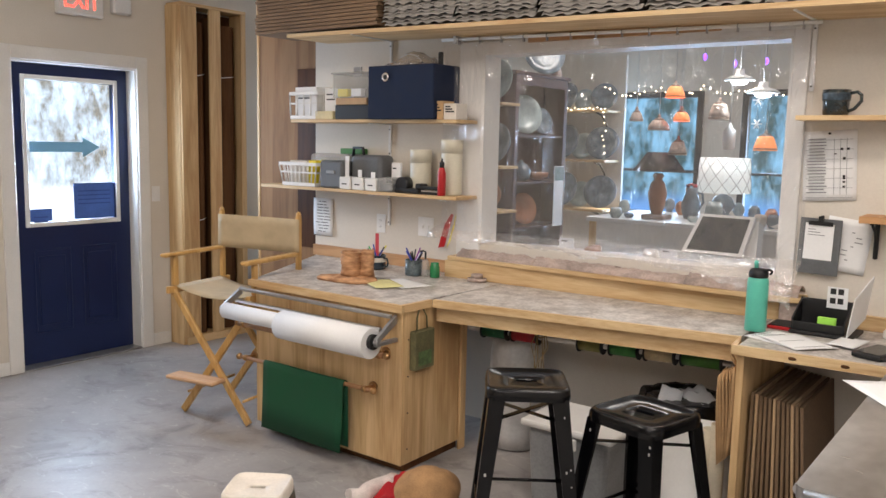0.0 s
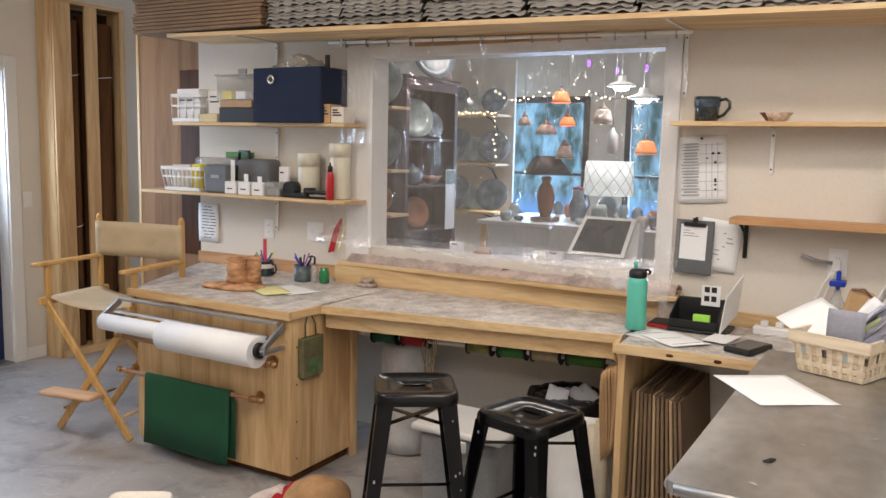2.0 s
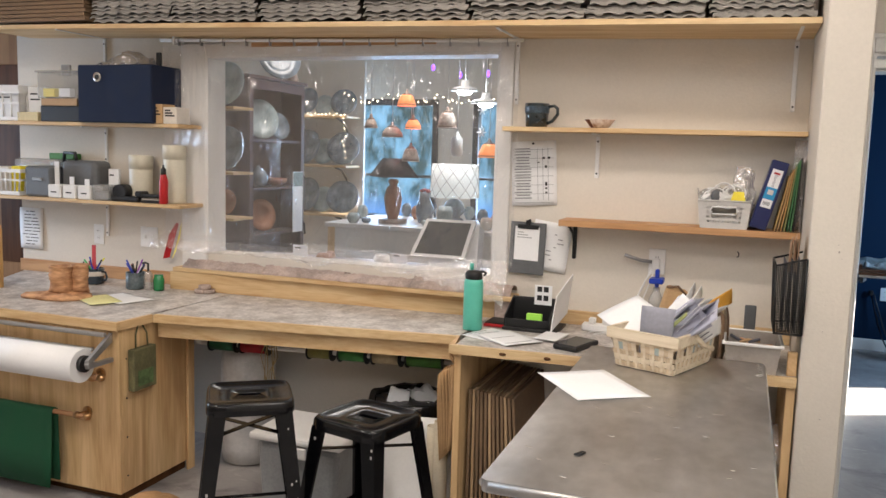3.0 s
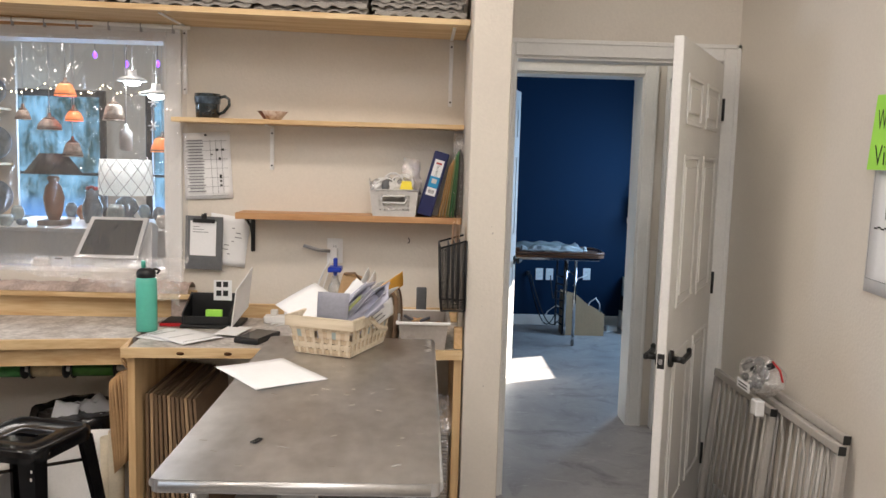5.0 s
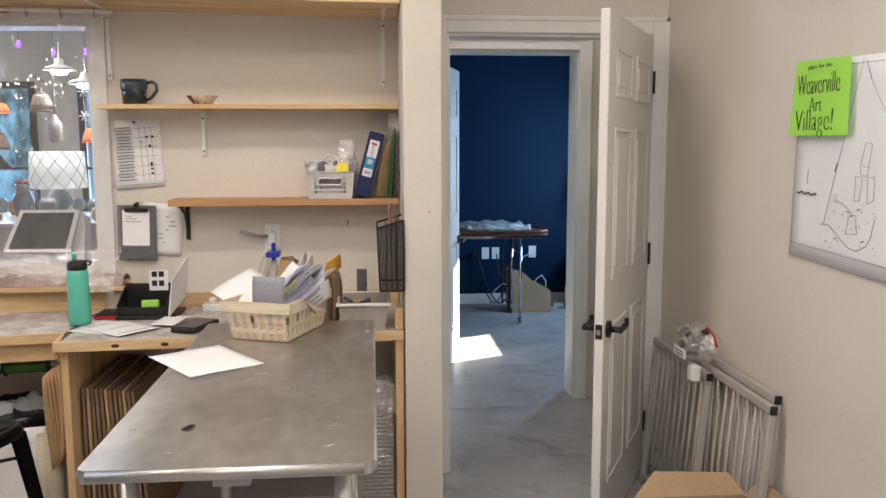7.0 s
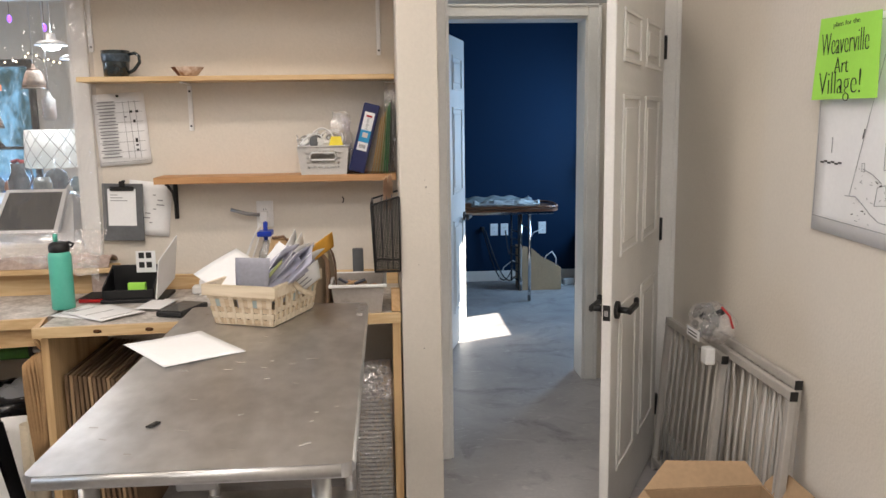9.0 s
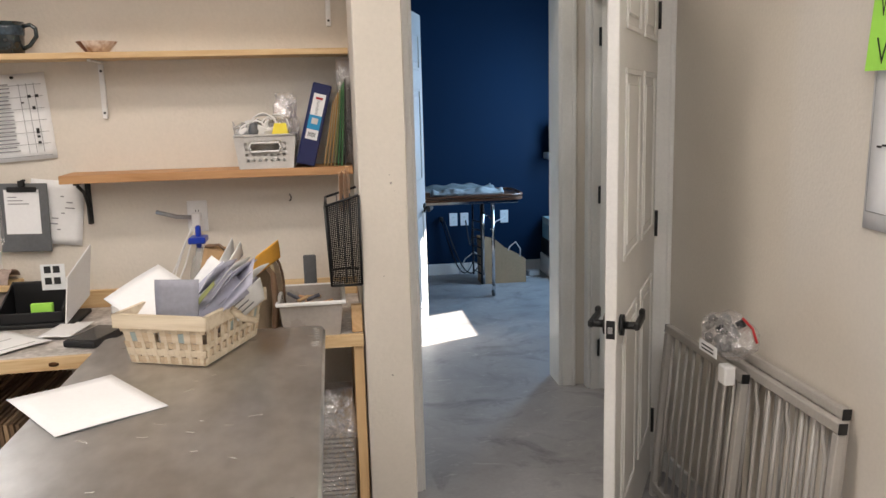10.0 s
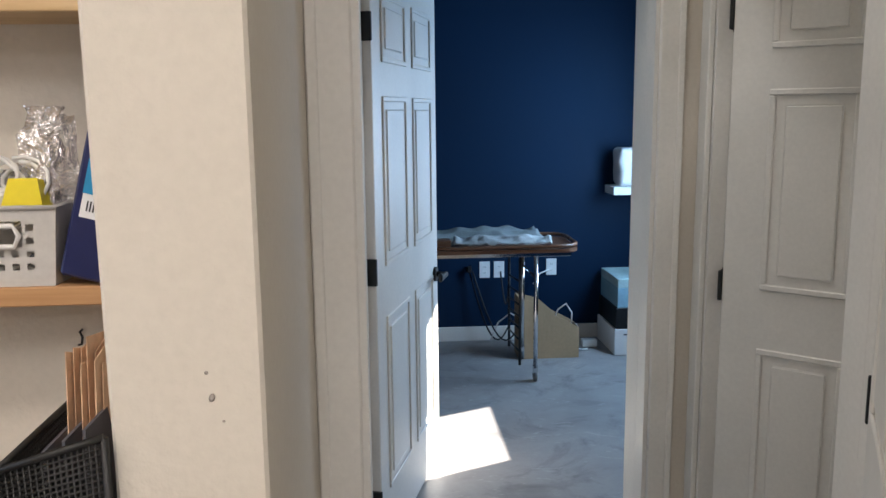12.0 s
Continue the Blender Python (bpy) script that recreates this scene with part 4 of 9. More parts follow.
bm = bmesh.new()
NU, NV = 150, 80
rows = []
for j in range(NV + 1):
    v = j / NV
    row = []
    for i in range(NU + 1):
        u = i / NU
        x = -2.4 + 1.97 * u
        z = 2.135 - u * 0.03 - 1.2 * v
        y = 3.845 + 0.006 * math.sin(23 * u + 2 * v) + 0.004 * math.sin(51 * u + 5 * math.sin(4 * v))
        if v > 0.84:
            w = (v - 0.84) / 0.16
            y -= 0.125 * math.sin(w * 1.5) + 0.02 * w * (1 - abs(noise.noise(Vector((34 * u + 6 * w, 9 * w, 2))))) + 0.022 * noise.noise(Vector((9 * u, 5 * v, 2)))
            z = 2.135 - u * 0.03 - 1.2 * 0.84 - 0.2 * w ** 1.3 * (0.32 + 0.6 * max(0, (u - 0.72) / 0.28) ** 1.3)
            z += 0.032 * w * (abs(noise.noise(Vector((26 * u, 7 * w, 7)))) + noise.noise(Vector((9 * u, 3, 1))))
        row.append(bm.verts.new((x, y, z)))
    rows.append(row)
for a, b in zip(rows, rows[1:]):
    for i in range(NU):
        bm.faces.new((a[i], b[i], b[i + 1], a[i + 1])).smooth = True
for f in bm.faces:
    f.material_index = 1 if f.calc_center_median().z < 1.11 else 0
ob = solid("plastic_sheet", bm, M_SHEET, "clear wrinkled plastic sheet hung over the window", "plastic sheet")
ob.data.materials.append(M_CRUMPLE)
ob.visible_shadow = False
root = thing("brown_paper_bundle", "crumpled brown packing paper on the sill under the plastic", "packing paper", (-1.4, 3.85, 0.956))
M_BUNDLE = mat("dull_brown_paper", (0.46, 0.36, 0.31), 0.7, var=0.25, scale=10, bump=0.2)
for k, (x0, x1, h) in enumerate(((-2.25, -1.75, 0.05), (-1.76, -1.3, 0.055), (-1.32, -0.9, 0.045), (-0.93, -0.42, 0.065))):
    bm = sheet(x1 - x0, 0.13, 40, 14, lambda u, v: h * (abs(math.sin(math.pi * v)) ** 0.6) * (0.72 + 0.3 * noise.noise(Vector((6 * u + k, 4 * v, k))) - 0.35 * abs(noise.noise(Vector((17 * u + k, 5 * v + 3 * u, k))))), 0.001, m=pose((x0 + x1) / 2, 3.86, 0.957))
    part("crumpled_piece", bm, M_BUNDLE, root)
for x, w, r in ((-1.88, 0.085, 5), (-1.02, 0.1, -8), (-1.28, 0.045, 3)):
    bm = box(-w / 2, w / 2, -0.001, 0.001, 0, 0.06 if w > 0.05 else 0.02)
    part("price_card", bm, M_PAPER, root, "blank white card").matrix_basis = Matrix.Translation(-root.location) @ pose(x, 3.745, 0.955, -35, 0, r)

# ---------- thread spools under the worktop ----------
root = thing("spool_rail", "white pipe rail of ribbon spools under the worktop", "rail", (-1.3, 3.46, 0.68))
ra, rb = Vector((-1.98, 3.5, 0.64)), Vector((-0.51, 3.5, 0.695))
part("pipe", rod(ra, rb, 0.011, n=12), M_WHITE, root)
for p in (ra + Vector((0.03, 0, 0)), rb - Vector((0.06, 0, 0))):
    part("hanger", box(p.x - 0.004, p.x + 0.004, 3.49, 3.51, p.z, 0.8), M_GALV, root)
for a, b, c, label in ((0.09, 0.2, (0.005, 0.1, 0.04), "dark green ribbon spool on the rail"), (0.21, 0.32, (0.35, 0.01, 0.02), "red ribbon spool on the rail"),
                       (0.46, 0.555, (0.2, 0.18, 0.05), "olive ribbon spool on the rail"), (0.57, 0.675, (0.03, 0.16, 0.03), "green ribbon spool on the rail"),
                       (0.685, 0.79, (0.4, 0.31, 0.18), "tan ribbon spool on the rail"), (0.8, 0.93, (0.04, 0.13, 0.015), "moss green ribbon spool on the rail")):
    q = ra.lerp(rb, a * 1.0), ra.lerp(rb, b * 1.0 - 0.012)
    sp = thing("ribbon_spool", label, "spool", q[0], "ribbon spools")
    part("ribbon", rod(q[0], q[1], 0.031, n=18), mat("ribbon", c, 0.6, var=0.15, scale=30), sp)
    d = (q[1] - q[0]).normalized()
    for e in q:
        part("flange", rod(e - d * 0.003, e + d * 0.003, 0.038, n=20), M_BLACK, sp)
M_TWINE = mat("jute_twine", (0.4, 0.28, 0.12), 0.9, var=0.2)
bm = None
for k in range(6):
    r = random.Random(k)
    x = -1.5 + r.uniform(-0.03, 0.03)
    bm = tube([(x, 3.47, 0.7), (x + r.uniform(-0.03, 0.03), 3.45, 0.63), (x + r.uniform(-0.03, 0.03), 3.46, 0.55), (x + r.uniform(-0.04, 0.04), 3.47, 0.4 + r.uniform(-0.1, 0.1))], 0.0022, 5, bm)
for k in range(4):
    a = k * 1.6
    bm = tube([(-1.5 + 0.03 * math.cos(a + t), 3.47, 0.69 + 0.025 * math.sin(a + t)) for t in (0, 0.8, 1.6, 2.4, 3.2)], 0.0035, 5, bm)
solid("twine_hank", bm, M_TWINE, "loose hank of jute twine tied to the rail", "twine")

# ---------- under the worktop ----------
M_BUBBLE = mat("bubble_wrap", (0.62, 0.61, 0.6), 0.35, var=0.12, scale=9, fine=45, bump=0.6)
bm = lathe([(0.02, 0), (0.13, 0.01), (0.14, 0.1), (0.138, 0.3), (0.142, 0.5), (0.13, 0.57), (0.1, 0.6), (0.03, 0.585)], (-1.77, 3.7, 0.0), 28)
for v in bm.verts:
    v.co += 0.008 * Vector((noise.noise(v.co * 9), noise.noise(v.co * 9 + Vector((5, 0, 0))), 0))
solid("bubble_wrap_roll", bm, M_BUBBLE, "upright roll of bubble wrap under the worktop", "bubble wrap")
root = thing("storage_tote", "grey see-through plastic tote with a white lid", "storage tote", (-1.17, 3.3, 0))
bm = box(-1.36, -0.965, 3.13, 3.45, 0.0, 0.35, 0.03, seg=3)
for v in bm.verts:
    k = 0.9 + 0.1 * v.co.z / 0.35
    v.co.x, v.co.y = -1.1625 + (v.co.x + 1.1625) * k, 3.29 + (v.co.y - 3.29) * k
M_TOTE = mat("frosted_grey_plastic", (0.32, 0.33, 0.34), 0.35, var=0.15, scale=5)
part("tub", bm, M_TOTE, root)
part("lid", box(-1.385, -0.94, 3.11, 3.47, 0.352, 0.385, 0.012, seg=2), M_WHITE, root, "white snap-on lid")
part("handle", box(-1.2, -1.1, 3.1, 3.112, 0.3, 0.35, 0.004), M_WHITE, root)

root = thing("waste_bin", "bin with a black bag, full of packaging", "waste bin", (-0.85, 3.66, 0))
part("bucket", lathe([(0.13, 0.0), (0.17, 0.42), (0.165, 0.42), (0.125, 0.01)], (-0.85, 3.66, 0), 24), M_GREY, root)
bm = lathe([(0.12, 0.1), (0.16, 0.4), (0.175, 0.46), (0.195, 0.47), (0.2, 0.44), (0.19, 0.32), (0.185, 0.31), (0.188, 0.42), (0.17, 0.45)], (-0.85, 3.66, 0), 30)
for v in bm.verts:
    v.co += 0.018 * Vector((noise.noise(v.co * 14), noise.noise(v.co * 14 + Vector((7, 0, 0))), noise.noise(v.co * 14 + Vector((0, 9, 0)))))
part("bin_bag", bm, mat("black_bin_liner", (0.008, 0.008, 0.009), 0.25, var=0.2, scale=15, bump=0.3), root, "crinkled black bin bag")
for k, (dx, dy, rz, w) in enumerate(((-0.04, -0.05, 20, 0.1), (0.06, 0.02, -40, 0.14), (0.02, 0.08, 70, 0.12))):
    part("waste_paper", sheet(w, w * 0.8, 5, 5, lambda u, v: 0.02 * noise.noise(Vector((4 * u + k, 4 * v, k))), m=pose(-0.85 + dx, 3.66 + dy, 0.47, 50 - 30 * k, 15, rz)), M_PAPER, root)
bm = sheet(0.34, 0.5, 8, 8, lambda u, v: 0.03 * noise.noise(Vector((4 * u, 3 * v, 3))), m=pose(-0.72, 3.4, 0.2, 82, 0, 12))
solid("white_plastic_bag", bm, M_WHITE, "white plastic bag hung before the waste bin", "bag")
for x, y, h, r, label in ((-0.635, 3.4, 0.43, 0.028, "white cardboard tube standing under the worktop"), (-0.585, 3.36, 0.47, 0.03, "cream cardboard tube standing under the worktop")):
    bm = lathe([(r - 0.004, 0.0), (r, 0.0), (r, h), (r - 0.003, h), (r - 0.004, 0.02)], (x, y, 0), 20)
    solid("cardboard_tube", bm, mat("cream_card", (0.68, 0.6, 0.46), 0.7, var=0.08), label, "tube", "cardboard tubes")
root = thing("paper_bag_bundle", "bundle of folded kraft paper bags hung on the panel", "paper bags", (-0.54, 3.27, 0.45))
for k in range(8):
    bm = sheet(0.17, 0.36, 4, 8, lambda u, v: 0.012 * math.sin(2.2 * v + 0.4 * k) + 0.004 * math.sin(5 * u + k), 0.0012, m=pose(-0.515 - 0.0075 * k, 3.36 - 0.004 * k, 0.56 - 0.006 * k, 90, 0, 90 + 2.0 * k - 8))
    part("folded_bag", bm, M_KRAFT, root)
part("strap", tube([(-0.512, 3.3, 0.74), (-0.53, 3.29, 0.77), (-0.54, 3.3, 0.795), (-0.53, 3.32, 0.77), (-0.52, 3.33, 0.74)], 0.004, 6), M_KRAFT, root)
root = thing("cardboard_stack", "flattened cardboard boxes standing on edge under the worktop", "cardboard", (-0.35, 3.6, 0), "flattened boxes")
for k in range(12):
    z1 = 0.63 - 0.002 * k
    x = -0.462 + 0.0165 * k
    lean = 0.055 * k / 12
    bm = slab([(x, 3.345 + 0.002 * (k % 3), 0.002), (x, 3.345 + 0.002 * (k % 3), 0.002 + z1), (x, 3.88, 0.002 + z1), (x, 3.88, 0.002)], 0.011)
    for v in bm.verts:
        v.co.x += lean * (1 - v.co.z / 0.65)
    part("flattened_box", bm, M_CARD if k % 4 == 1 else M_CARDDARK, root)
root = thing("wrapped_tray_stack", "pile of grey trays wrapped in clear plastic", "tray stack", (0.69, 3.6, 0))
for k in range(30):
    part("tray", box(0.615, 0.745, 3.4, 3.8, 0.004 + 0.0165 * k, 0.004 + 0.0165 * k + 0.011, 0.002), M_PULP, root)
bm = box(0.605, 0.752, 3.385, 3.815, 0.002, 0.52, 0.01, seg=2)
bmesh.ops.subdivide_edges(bm, edges=bm.edges[:], cuts=3, use_grid_fill=True)
for v in bm.verts:
    v.co += 0.006 * Vector((noise.noise(v.co * 20), noise.noise(v.co * 20 + Vector((3, 0, 0))), 0))
part("wrapping", bm, M_CRUMPLE, root, "clear crinkled wrapping").visible_shadow = False
bm = sheet(0.16, 0.16, 10, 10, lambda u, v: 0.05 * math.sin(math.pi * u) * math.sin(math.pi * v) + 0.03 * noise.noise(Vector((7 * u, 7 * v, 1))), m=pose(0.675, 3.38, 0.56, 55, 0, 10))
part("loose_end", bm, M_CRUMPLE, root, "clear crinkled wrapping").visible_shadow = False

# ---------- west side: racks and chair ----------
root = thing("sheet_rack", "tall pine rack with upright slots of brown sheets", "rack", (-4.92, 4.15, 0))
part("side_panel", box(-5.01, -4.845, 3.84, 3.862, 0.0, 2.56, 0.002), M_PLY_Z, root)
part("side_panel", box(-5.01, -4.845, 4.43, 4.452, 0.0, 2.56, 0.002), M_PLY_Z, root)
# Back board and divider are coloured dark for the shade in the slots.
part("back_board", box(-5.014, -5.0, 3.863, 4.429, 0.02, 2.54), M_SHADEBROWN, root)
for y0, y1 in ((3.845, 3.985), (4.1, 4.205), (4.4, 4.448)):
    part("post", box(-4.843, -4.825, y0, y1, 0.06, 2.55, 0.002), M_PINE_Z, root)
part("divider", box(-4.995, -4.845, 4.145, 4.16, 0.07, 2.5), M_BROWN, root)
part("base_rail", box(-4.99, -4.82, 3.863, 4.45, 0.0, 0.058, 0.002), M_PINE_Y, root)
part("top_rail", box(-5.0, -4.823, 3.845, 4.45, 2.551, 2.575, 0.002), M_PINE_Y, root)
for y0, y1 in ((4.0, 4.095), (4.22, 4.385)):
    n = 8
    bm = bmesh.new()
    cols = []
    for i in range(n + 1):
        u = i / n
        cols.append([bm.verts.new((-4.9 + 0.035 * math.sin(math.pi * u), y0 + (y1 - y0) * u, z)) for z in (0.062, 2.45)])
    for a, b in zip(cols, cols[1:]):
        bm.faces.new((a[0], b[0], b[1], a[1])).smooth = True
    roll = part("rolled_sheet", bm, M_BROWN, root, "rolled brown sheet")
    for z in (0.95, 2.05):
        bm = tube([(-4.897 + 0.035 * math.sin(math.pi * i / n), y0 + (y1 - y0) * i / n, z + 0.02 * i / n) for i in range(n + 1)], 0.003, 6)
        part("tie", bm, M_WHITE, roll, "white tie")

root = thing("tall_cupboard", "tall brown plywood cupboard beside the shelves", "cupboard", (-3.85, 4.2, 0))
part("side_panel", box(-4.14, -3.515, 4.0, 4.02, 0.0, 2.9, 0.002), M_PLYBROWN, root)
part("edge_strip", box(-4.165, -4.141, 3.995, 4.03, 0.0, 2.9, 0.002), M_PINE_Z, root)
# Thin dark plate painted on for the shade of an open recess.
part("painted_recess", box(-3.75, -3.52, 3.994, 3.9985, 0.86, 2.06, 0.001), M_SHADEBROWN, root)
part("back_panel", box(-4.14, -3.515, 4.48, 4.5, 0.0, 2.9), M_PLYBROWN, root)
part("end_panel", box(-4.14, -4.12, 4.021, 4.479, 0.0, 2.9), M_PLYBROWN, root)
root = thing("back_shelving", "white shelving with pots behind the racks", "shelving", (-4.75, 5.6, 0))
for z in (0.5, 1.0, 1.5, 2.02):
    part("board", box(-5.0, -4.2, 5.45, 5.8, z, z + 0.025, 0.002), M_WHITE, root)
for x in (-4.98, -4.22):
    part("upright", box(x - 0.015, x + 0.015, 5.46, 5.79, 0, 2.5, 0.002), M_WHITE, root)
solid("crock", lathe([(0.07, 0), (0.09, 0.05), (0.095, 0.2), (0.08, 0.28), (0.07, 0.3), (0.06, 0.29)], (-4.62, 5.6, 2.046), 20), M_CREAM, "cream crock on white shelving", "pot", "pots on the back shelving")
solid("crock", lathe([(0.06, 0), (0.1, 0.06), (0.1, 0.12), (0.05, 0.17), (0.03, 0.18)], (-4.63, 5.6, 2.347), 20), mat("terracotta_glaze", (0.4, 0.12, 0.06), 0.4, var=0.15), "terracotta pot stacked on a crock", "pot", "pots on the back shelving")
solid("crock", lathe([(0.06, 0), (0.09, 0.06), (0.1, 0.2), (0.07, 0.28), (0.06, 0.3)], (-4.6, 5.62, 1.026), 20), M_CREAM, "cream crock on white shelving", "pot", "pots on the back shelving")

M_FOOTWOOD = wood("pinkish_beech", (0.6, 0.38, 0.22), (0.48, 0.27, 0.14), 0, 1.2, 0.45)
root = thing("directors_chair", "tall folding director's chair, beech with beige canvas", "chair")
W = 0.285
for y in (-0.2, 0.2):
    for s in (-1, 1):
        a, b = Vector((s * W, y + 0.012 * s, 0.71)), Vector((-s * 0.25, y + 0.012 * s, 0.0))
        d = b - a
        bm = box(-0.02, 0.02, -0.011, 0.011, -d.length / 2, d.length / 2, 0.004)
        bmesh.ops.transform(bm, verts=bm.verts, matrix=Matrix.Translation((a + b) / 2) @ pose(0, 0, 0, 0, math.degrees(math.atan2(d.x, d.z)), 0))
        lo = min(v.co.z for v in bm.verts)
        bmesh.ops.translate(bm, verts=bm.verts, vec=(0, 0, max(0.0, -lo)))
        part("leg", bm, M_BEECH, root)
for s in (-1, 1):
    part("seat_rail", box(s * W - 0.014, s * W + 0.014, -0.26, 0.26, 0.705, 0.745, 0.004), M_BEECH, root)
    part("arm_post", box(s * W - 0.012, s * W + 0.012, -0.215, -0.18, 0.7455, 0.915, 0.004), M_BEECH, root)
    bm = box(s * W - 0.014, s * W + 0.014, 0.19, 0.22, 0.7455, 1.15, 0.004)
    lathe([(0.001, 0), (0.014, 0.003), (0.016, 0.014), (0.009, 0.026), (0.001, 0.03)], (s * W, 0.205, 1.145), 12, bm=bm)
    part("back_post", bm, M_BEECH, root)
    bm = box(s * W - 0.026, s * W + 0.026, -0.29, 0.19, 0.9155, 0.938, 0.009, seg=2)
    part("armrest", bm, M_BEECH, root)
    part("stretcher", rod((s * 0.2, -0.2, 0.13), (s * 0.2, 0.2, 0.13), 0.008, n=10), M_BEECH, root)
bm = sheet(2 * W, 0.4, 14, 6, lambda u, v: -0.05 * math.sin(math.pi * u) ** 0.8, 0.004, m=pose(0, 0, 0.744))
part("seat", bm, M_CANVAS, root, "beige canvas seat")
bm = sheet(2 * W + 0.03, 0.2, 14, 4, lambda u, v: -0.02 * math.sin(math.pi * u), 0.004, m=pose(0, 0.19, 1.03, 90, 0, 0))
part("backrest", bm, M_CANVAS, root, "beige canvas backrest")
part("footrest", box(-0.24, 0.1, -0.34, -0.225, 0.235, 0.257, 0.006), M_FOOTWOOD, root)
root.matrix_basis = pose(-3.335, 3.13, 0, 0, 0, 11)

# exit sign, switch
root = thing("exit_sign", "white exit sign with glowing red letters", "exit sign", (WX, 3.16, 2.39))
part("housing", box(WX, WX + 0.05, 3.0, 3.33, 2.39, 2.59, 0.008), M_WHITE, root)
part("face_plate", box(WX + 0.051, WX + 0.054, 3.02, 3.31, 2.41, 2.57, 0.002), M_TRIM, root)
words("letters", "EXIT", 0.15, pose(WX + 0.0545, 3.165, 2.44, 90, 0, 90), glow("red_exit_letters", (1.0, 0.03, 0.02), 2.2), root, 0.001, 0.25)
root = thing("emergency_lamp", "small white emergency lamp box by the exit sign", "lamp", (WX, 3.45, 2.44))
part("housing", box(WX, WX + 0.06, 3.4, 3.54, 2.44, 2.55, 0.01), M_WHITE, root)
root = thing("light_switch", "white light switch on the wall", "switch", (WX, 3.735, 1.11))
part("plate", box(WX, WX + 0.006, 3.7, 3.77, 1.105, 1.22, 0.002), M_WHITE, root)
part("rocker", box(WX + 0.0065, WX + 0.011, 3.722, 3.748, 1.13, 1.195, 0.002), M_WHITE, root)
for y0, y1 in ((-3.8, 2.598), (3.682, 3.838)):
    structure("baseboard", box(WX, WX + 0.014, y0, y1, 0, 0.09, 0.003), M_TRIM, "white painted baseboard", "baseboard")

# arrow and notices on the outside door's glass, and what lies outside
M_DECAL = mat("pale_blue_decal", (0.2, 0.45, 0.65), 0.5, var=0.05)
root = thing("arrow_sticker", "pale blue arrow sticker on the door's glass", "sticker", (-5.148, 3.15, 1.5))
own = bmesh.new()
vs = [own.verts.new((-5.147, y, z)) for y, z in ((2.86, 1.47), (3.24, 1.47), (3.24, 1.435), (3.37, 1.505), (3.24, 1.575), (3.24, 1.54), (2.86, 1.54))]
own.faces.new(vs)
part("arrow", own, M_DECAL, root)
for y0, y1, z1, c in ((3.16, 3.47, 1.25, "blue paper notice taped low on the door's glass"), (2.84, 3.0, 1.08, "small blue notice taped low on the door's glass")):
    nt_ = thing("door_notice", c, "notice", (-5.148, y0, 1.0))
    part("sheet", box(-5.1485, -5.1478, y0, y1, 0.995, z1), mat("blue_notice", (0.07, 0.16, 0.5), 0.6, var=0.15), nt_)
    for k in range(4):
        part("print_line", box(-5.1476, -5.1472, y0 + 0.03, y1 - 0.03, z1 - 0.06 - 0.03 * k, z1 - 0.053 - 0.03 * k), mat("dark_print", (0.03, 0.07, 0.3), 0.6), nt_)


def outdoors(name, bm, lowc, highc, leafc, horizon, strength, scale):
    """A plain far backdrop: bright ground below, mottled bare woods above."""
    m, nt, bs = shader(name)
    geo, sep = nt.nodes.new("ShaderNodeNewGeometry"), nt.nodes.new("ShaderNodeSeparateXYZ")
    nt.links.new(geo.outputs["Position"], sep.inputs[0])
    mp = nt.nodes.new("ShaderNodeMapping")
    mp.inputs["Scale"].default_value = (scale, scale, scale * 0.55)
    nt.links.new(geo.outputs["Position"], mp.inputs[0])
    nz = nt.nodes.new("ShaderNodeTexNoise")
    nz.inputs["Scale"].default_value, nz.inputs["Detail"].default_value, nz.inputs["Roughness"].default_value = 1.0, 8, 0.75
    nt.links.new(mp.outputs[0], nz.inputs["Vector"])
    rp = nt.nodes.new("ShaderNodeValToRGB")
    rp.color_ramp.elements[0].position, rp.color_ramp.elements[0].color = 0.42, (*leafc, 1)
    rp.color_ramp.elements[1].position, rp.color_ramp.elements[1].color = 0.6, (*highc, 1)
    nt.links.new(nz.outputs[0], rp.inputs[0])
    step = nt.nodes.new("ShaderNodeMapRange")
    step.inputs["From Min"].default_value, step.inputs["From Max"].default_value = horizon - 0.15, horizon + 0.15
    nt.links.new(sep.outputs["Z"], step.inputs[0])
    mx = nt.nodes.new("ShaderNodeMix")
    mx.data_type = "RGBA"
    nt.links.new(step.outputs[0], mx.inputs[0])
    mx.inputs[6].default_value = (*lowc, 1)
    nt.links.new(rp.outputs[0], mx.inputs[7])
    bs.inputs["Base Color"].default_value = (0, 0, 0, 1)
    bs.inputs["Roughness"].default_value = 1
    nt.links.new(mx.outputs[2], bs.inputs["Emission Color"])
    bs.inputs["Emission Strength"].default_value = 0.66 * strength
    return structure("backdrop", bm, m, "bright outdoors with trees beyond the glass", "backdrop")


outdoors("outdoor_light_west", box(-11.6, -11.5, -3.0, 9.0, 0.001, 6), (0.9, 0.95, 1.0), (0.65, 0.8, 1.0), (0.16, 0.15, 0.13), 0.75, 0.55, 2.2)
outdoors("outdoor_light_north", box(-9.0, 3.0, 13.0, 13.1, -1, 7), (0.1, 0.3, 0.7), (0.22, 0.5, 0.75), (0.015, 0.06, 0.07), 0.75, 0.42, 3.0)

# ---------- things on the left-hand shelves ----------


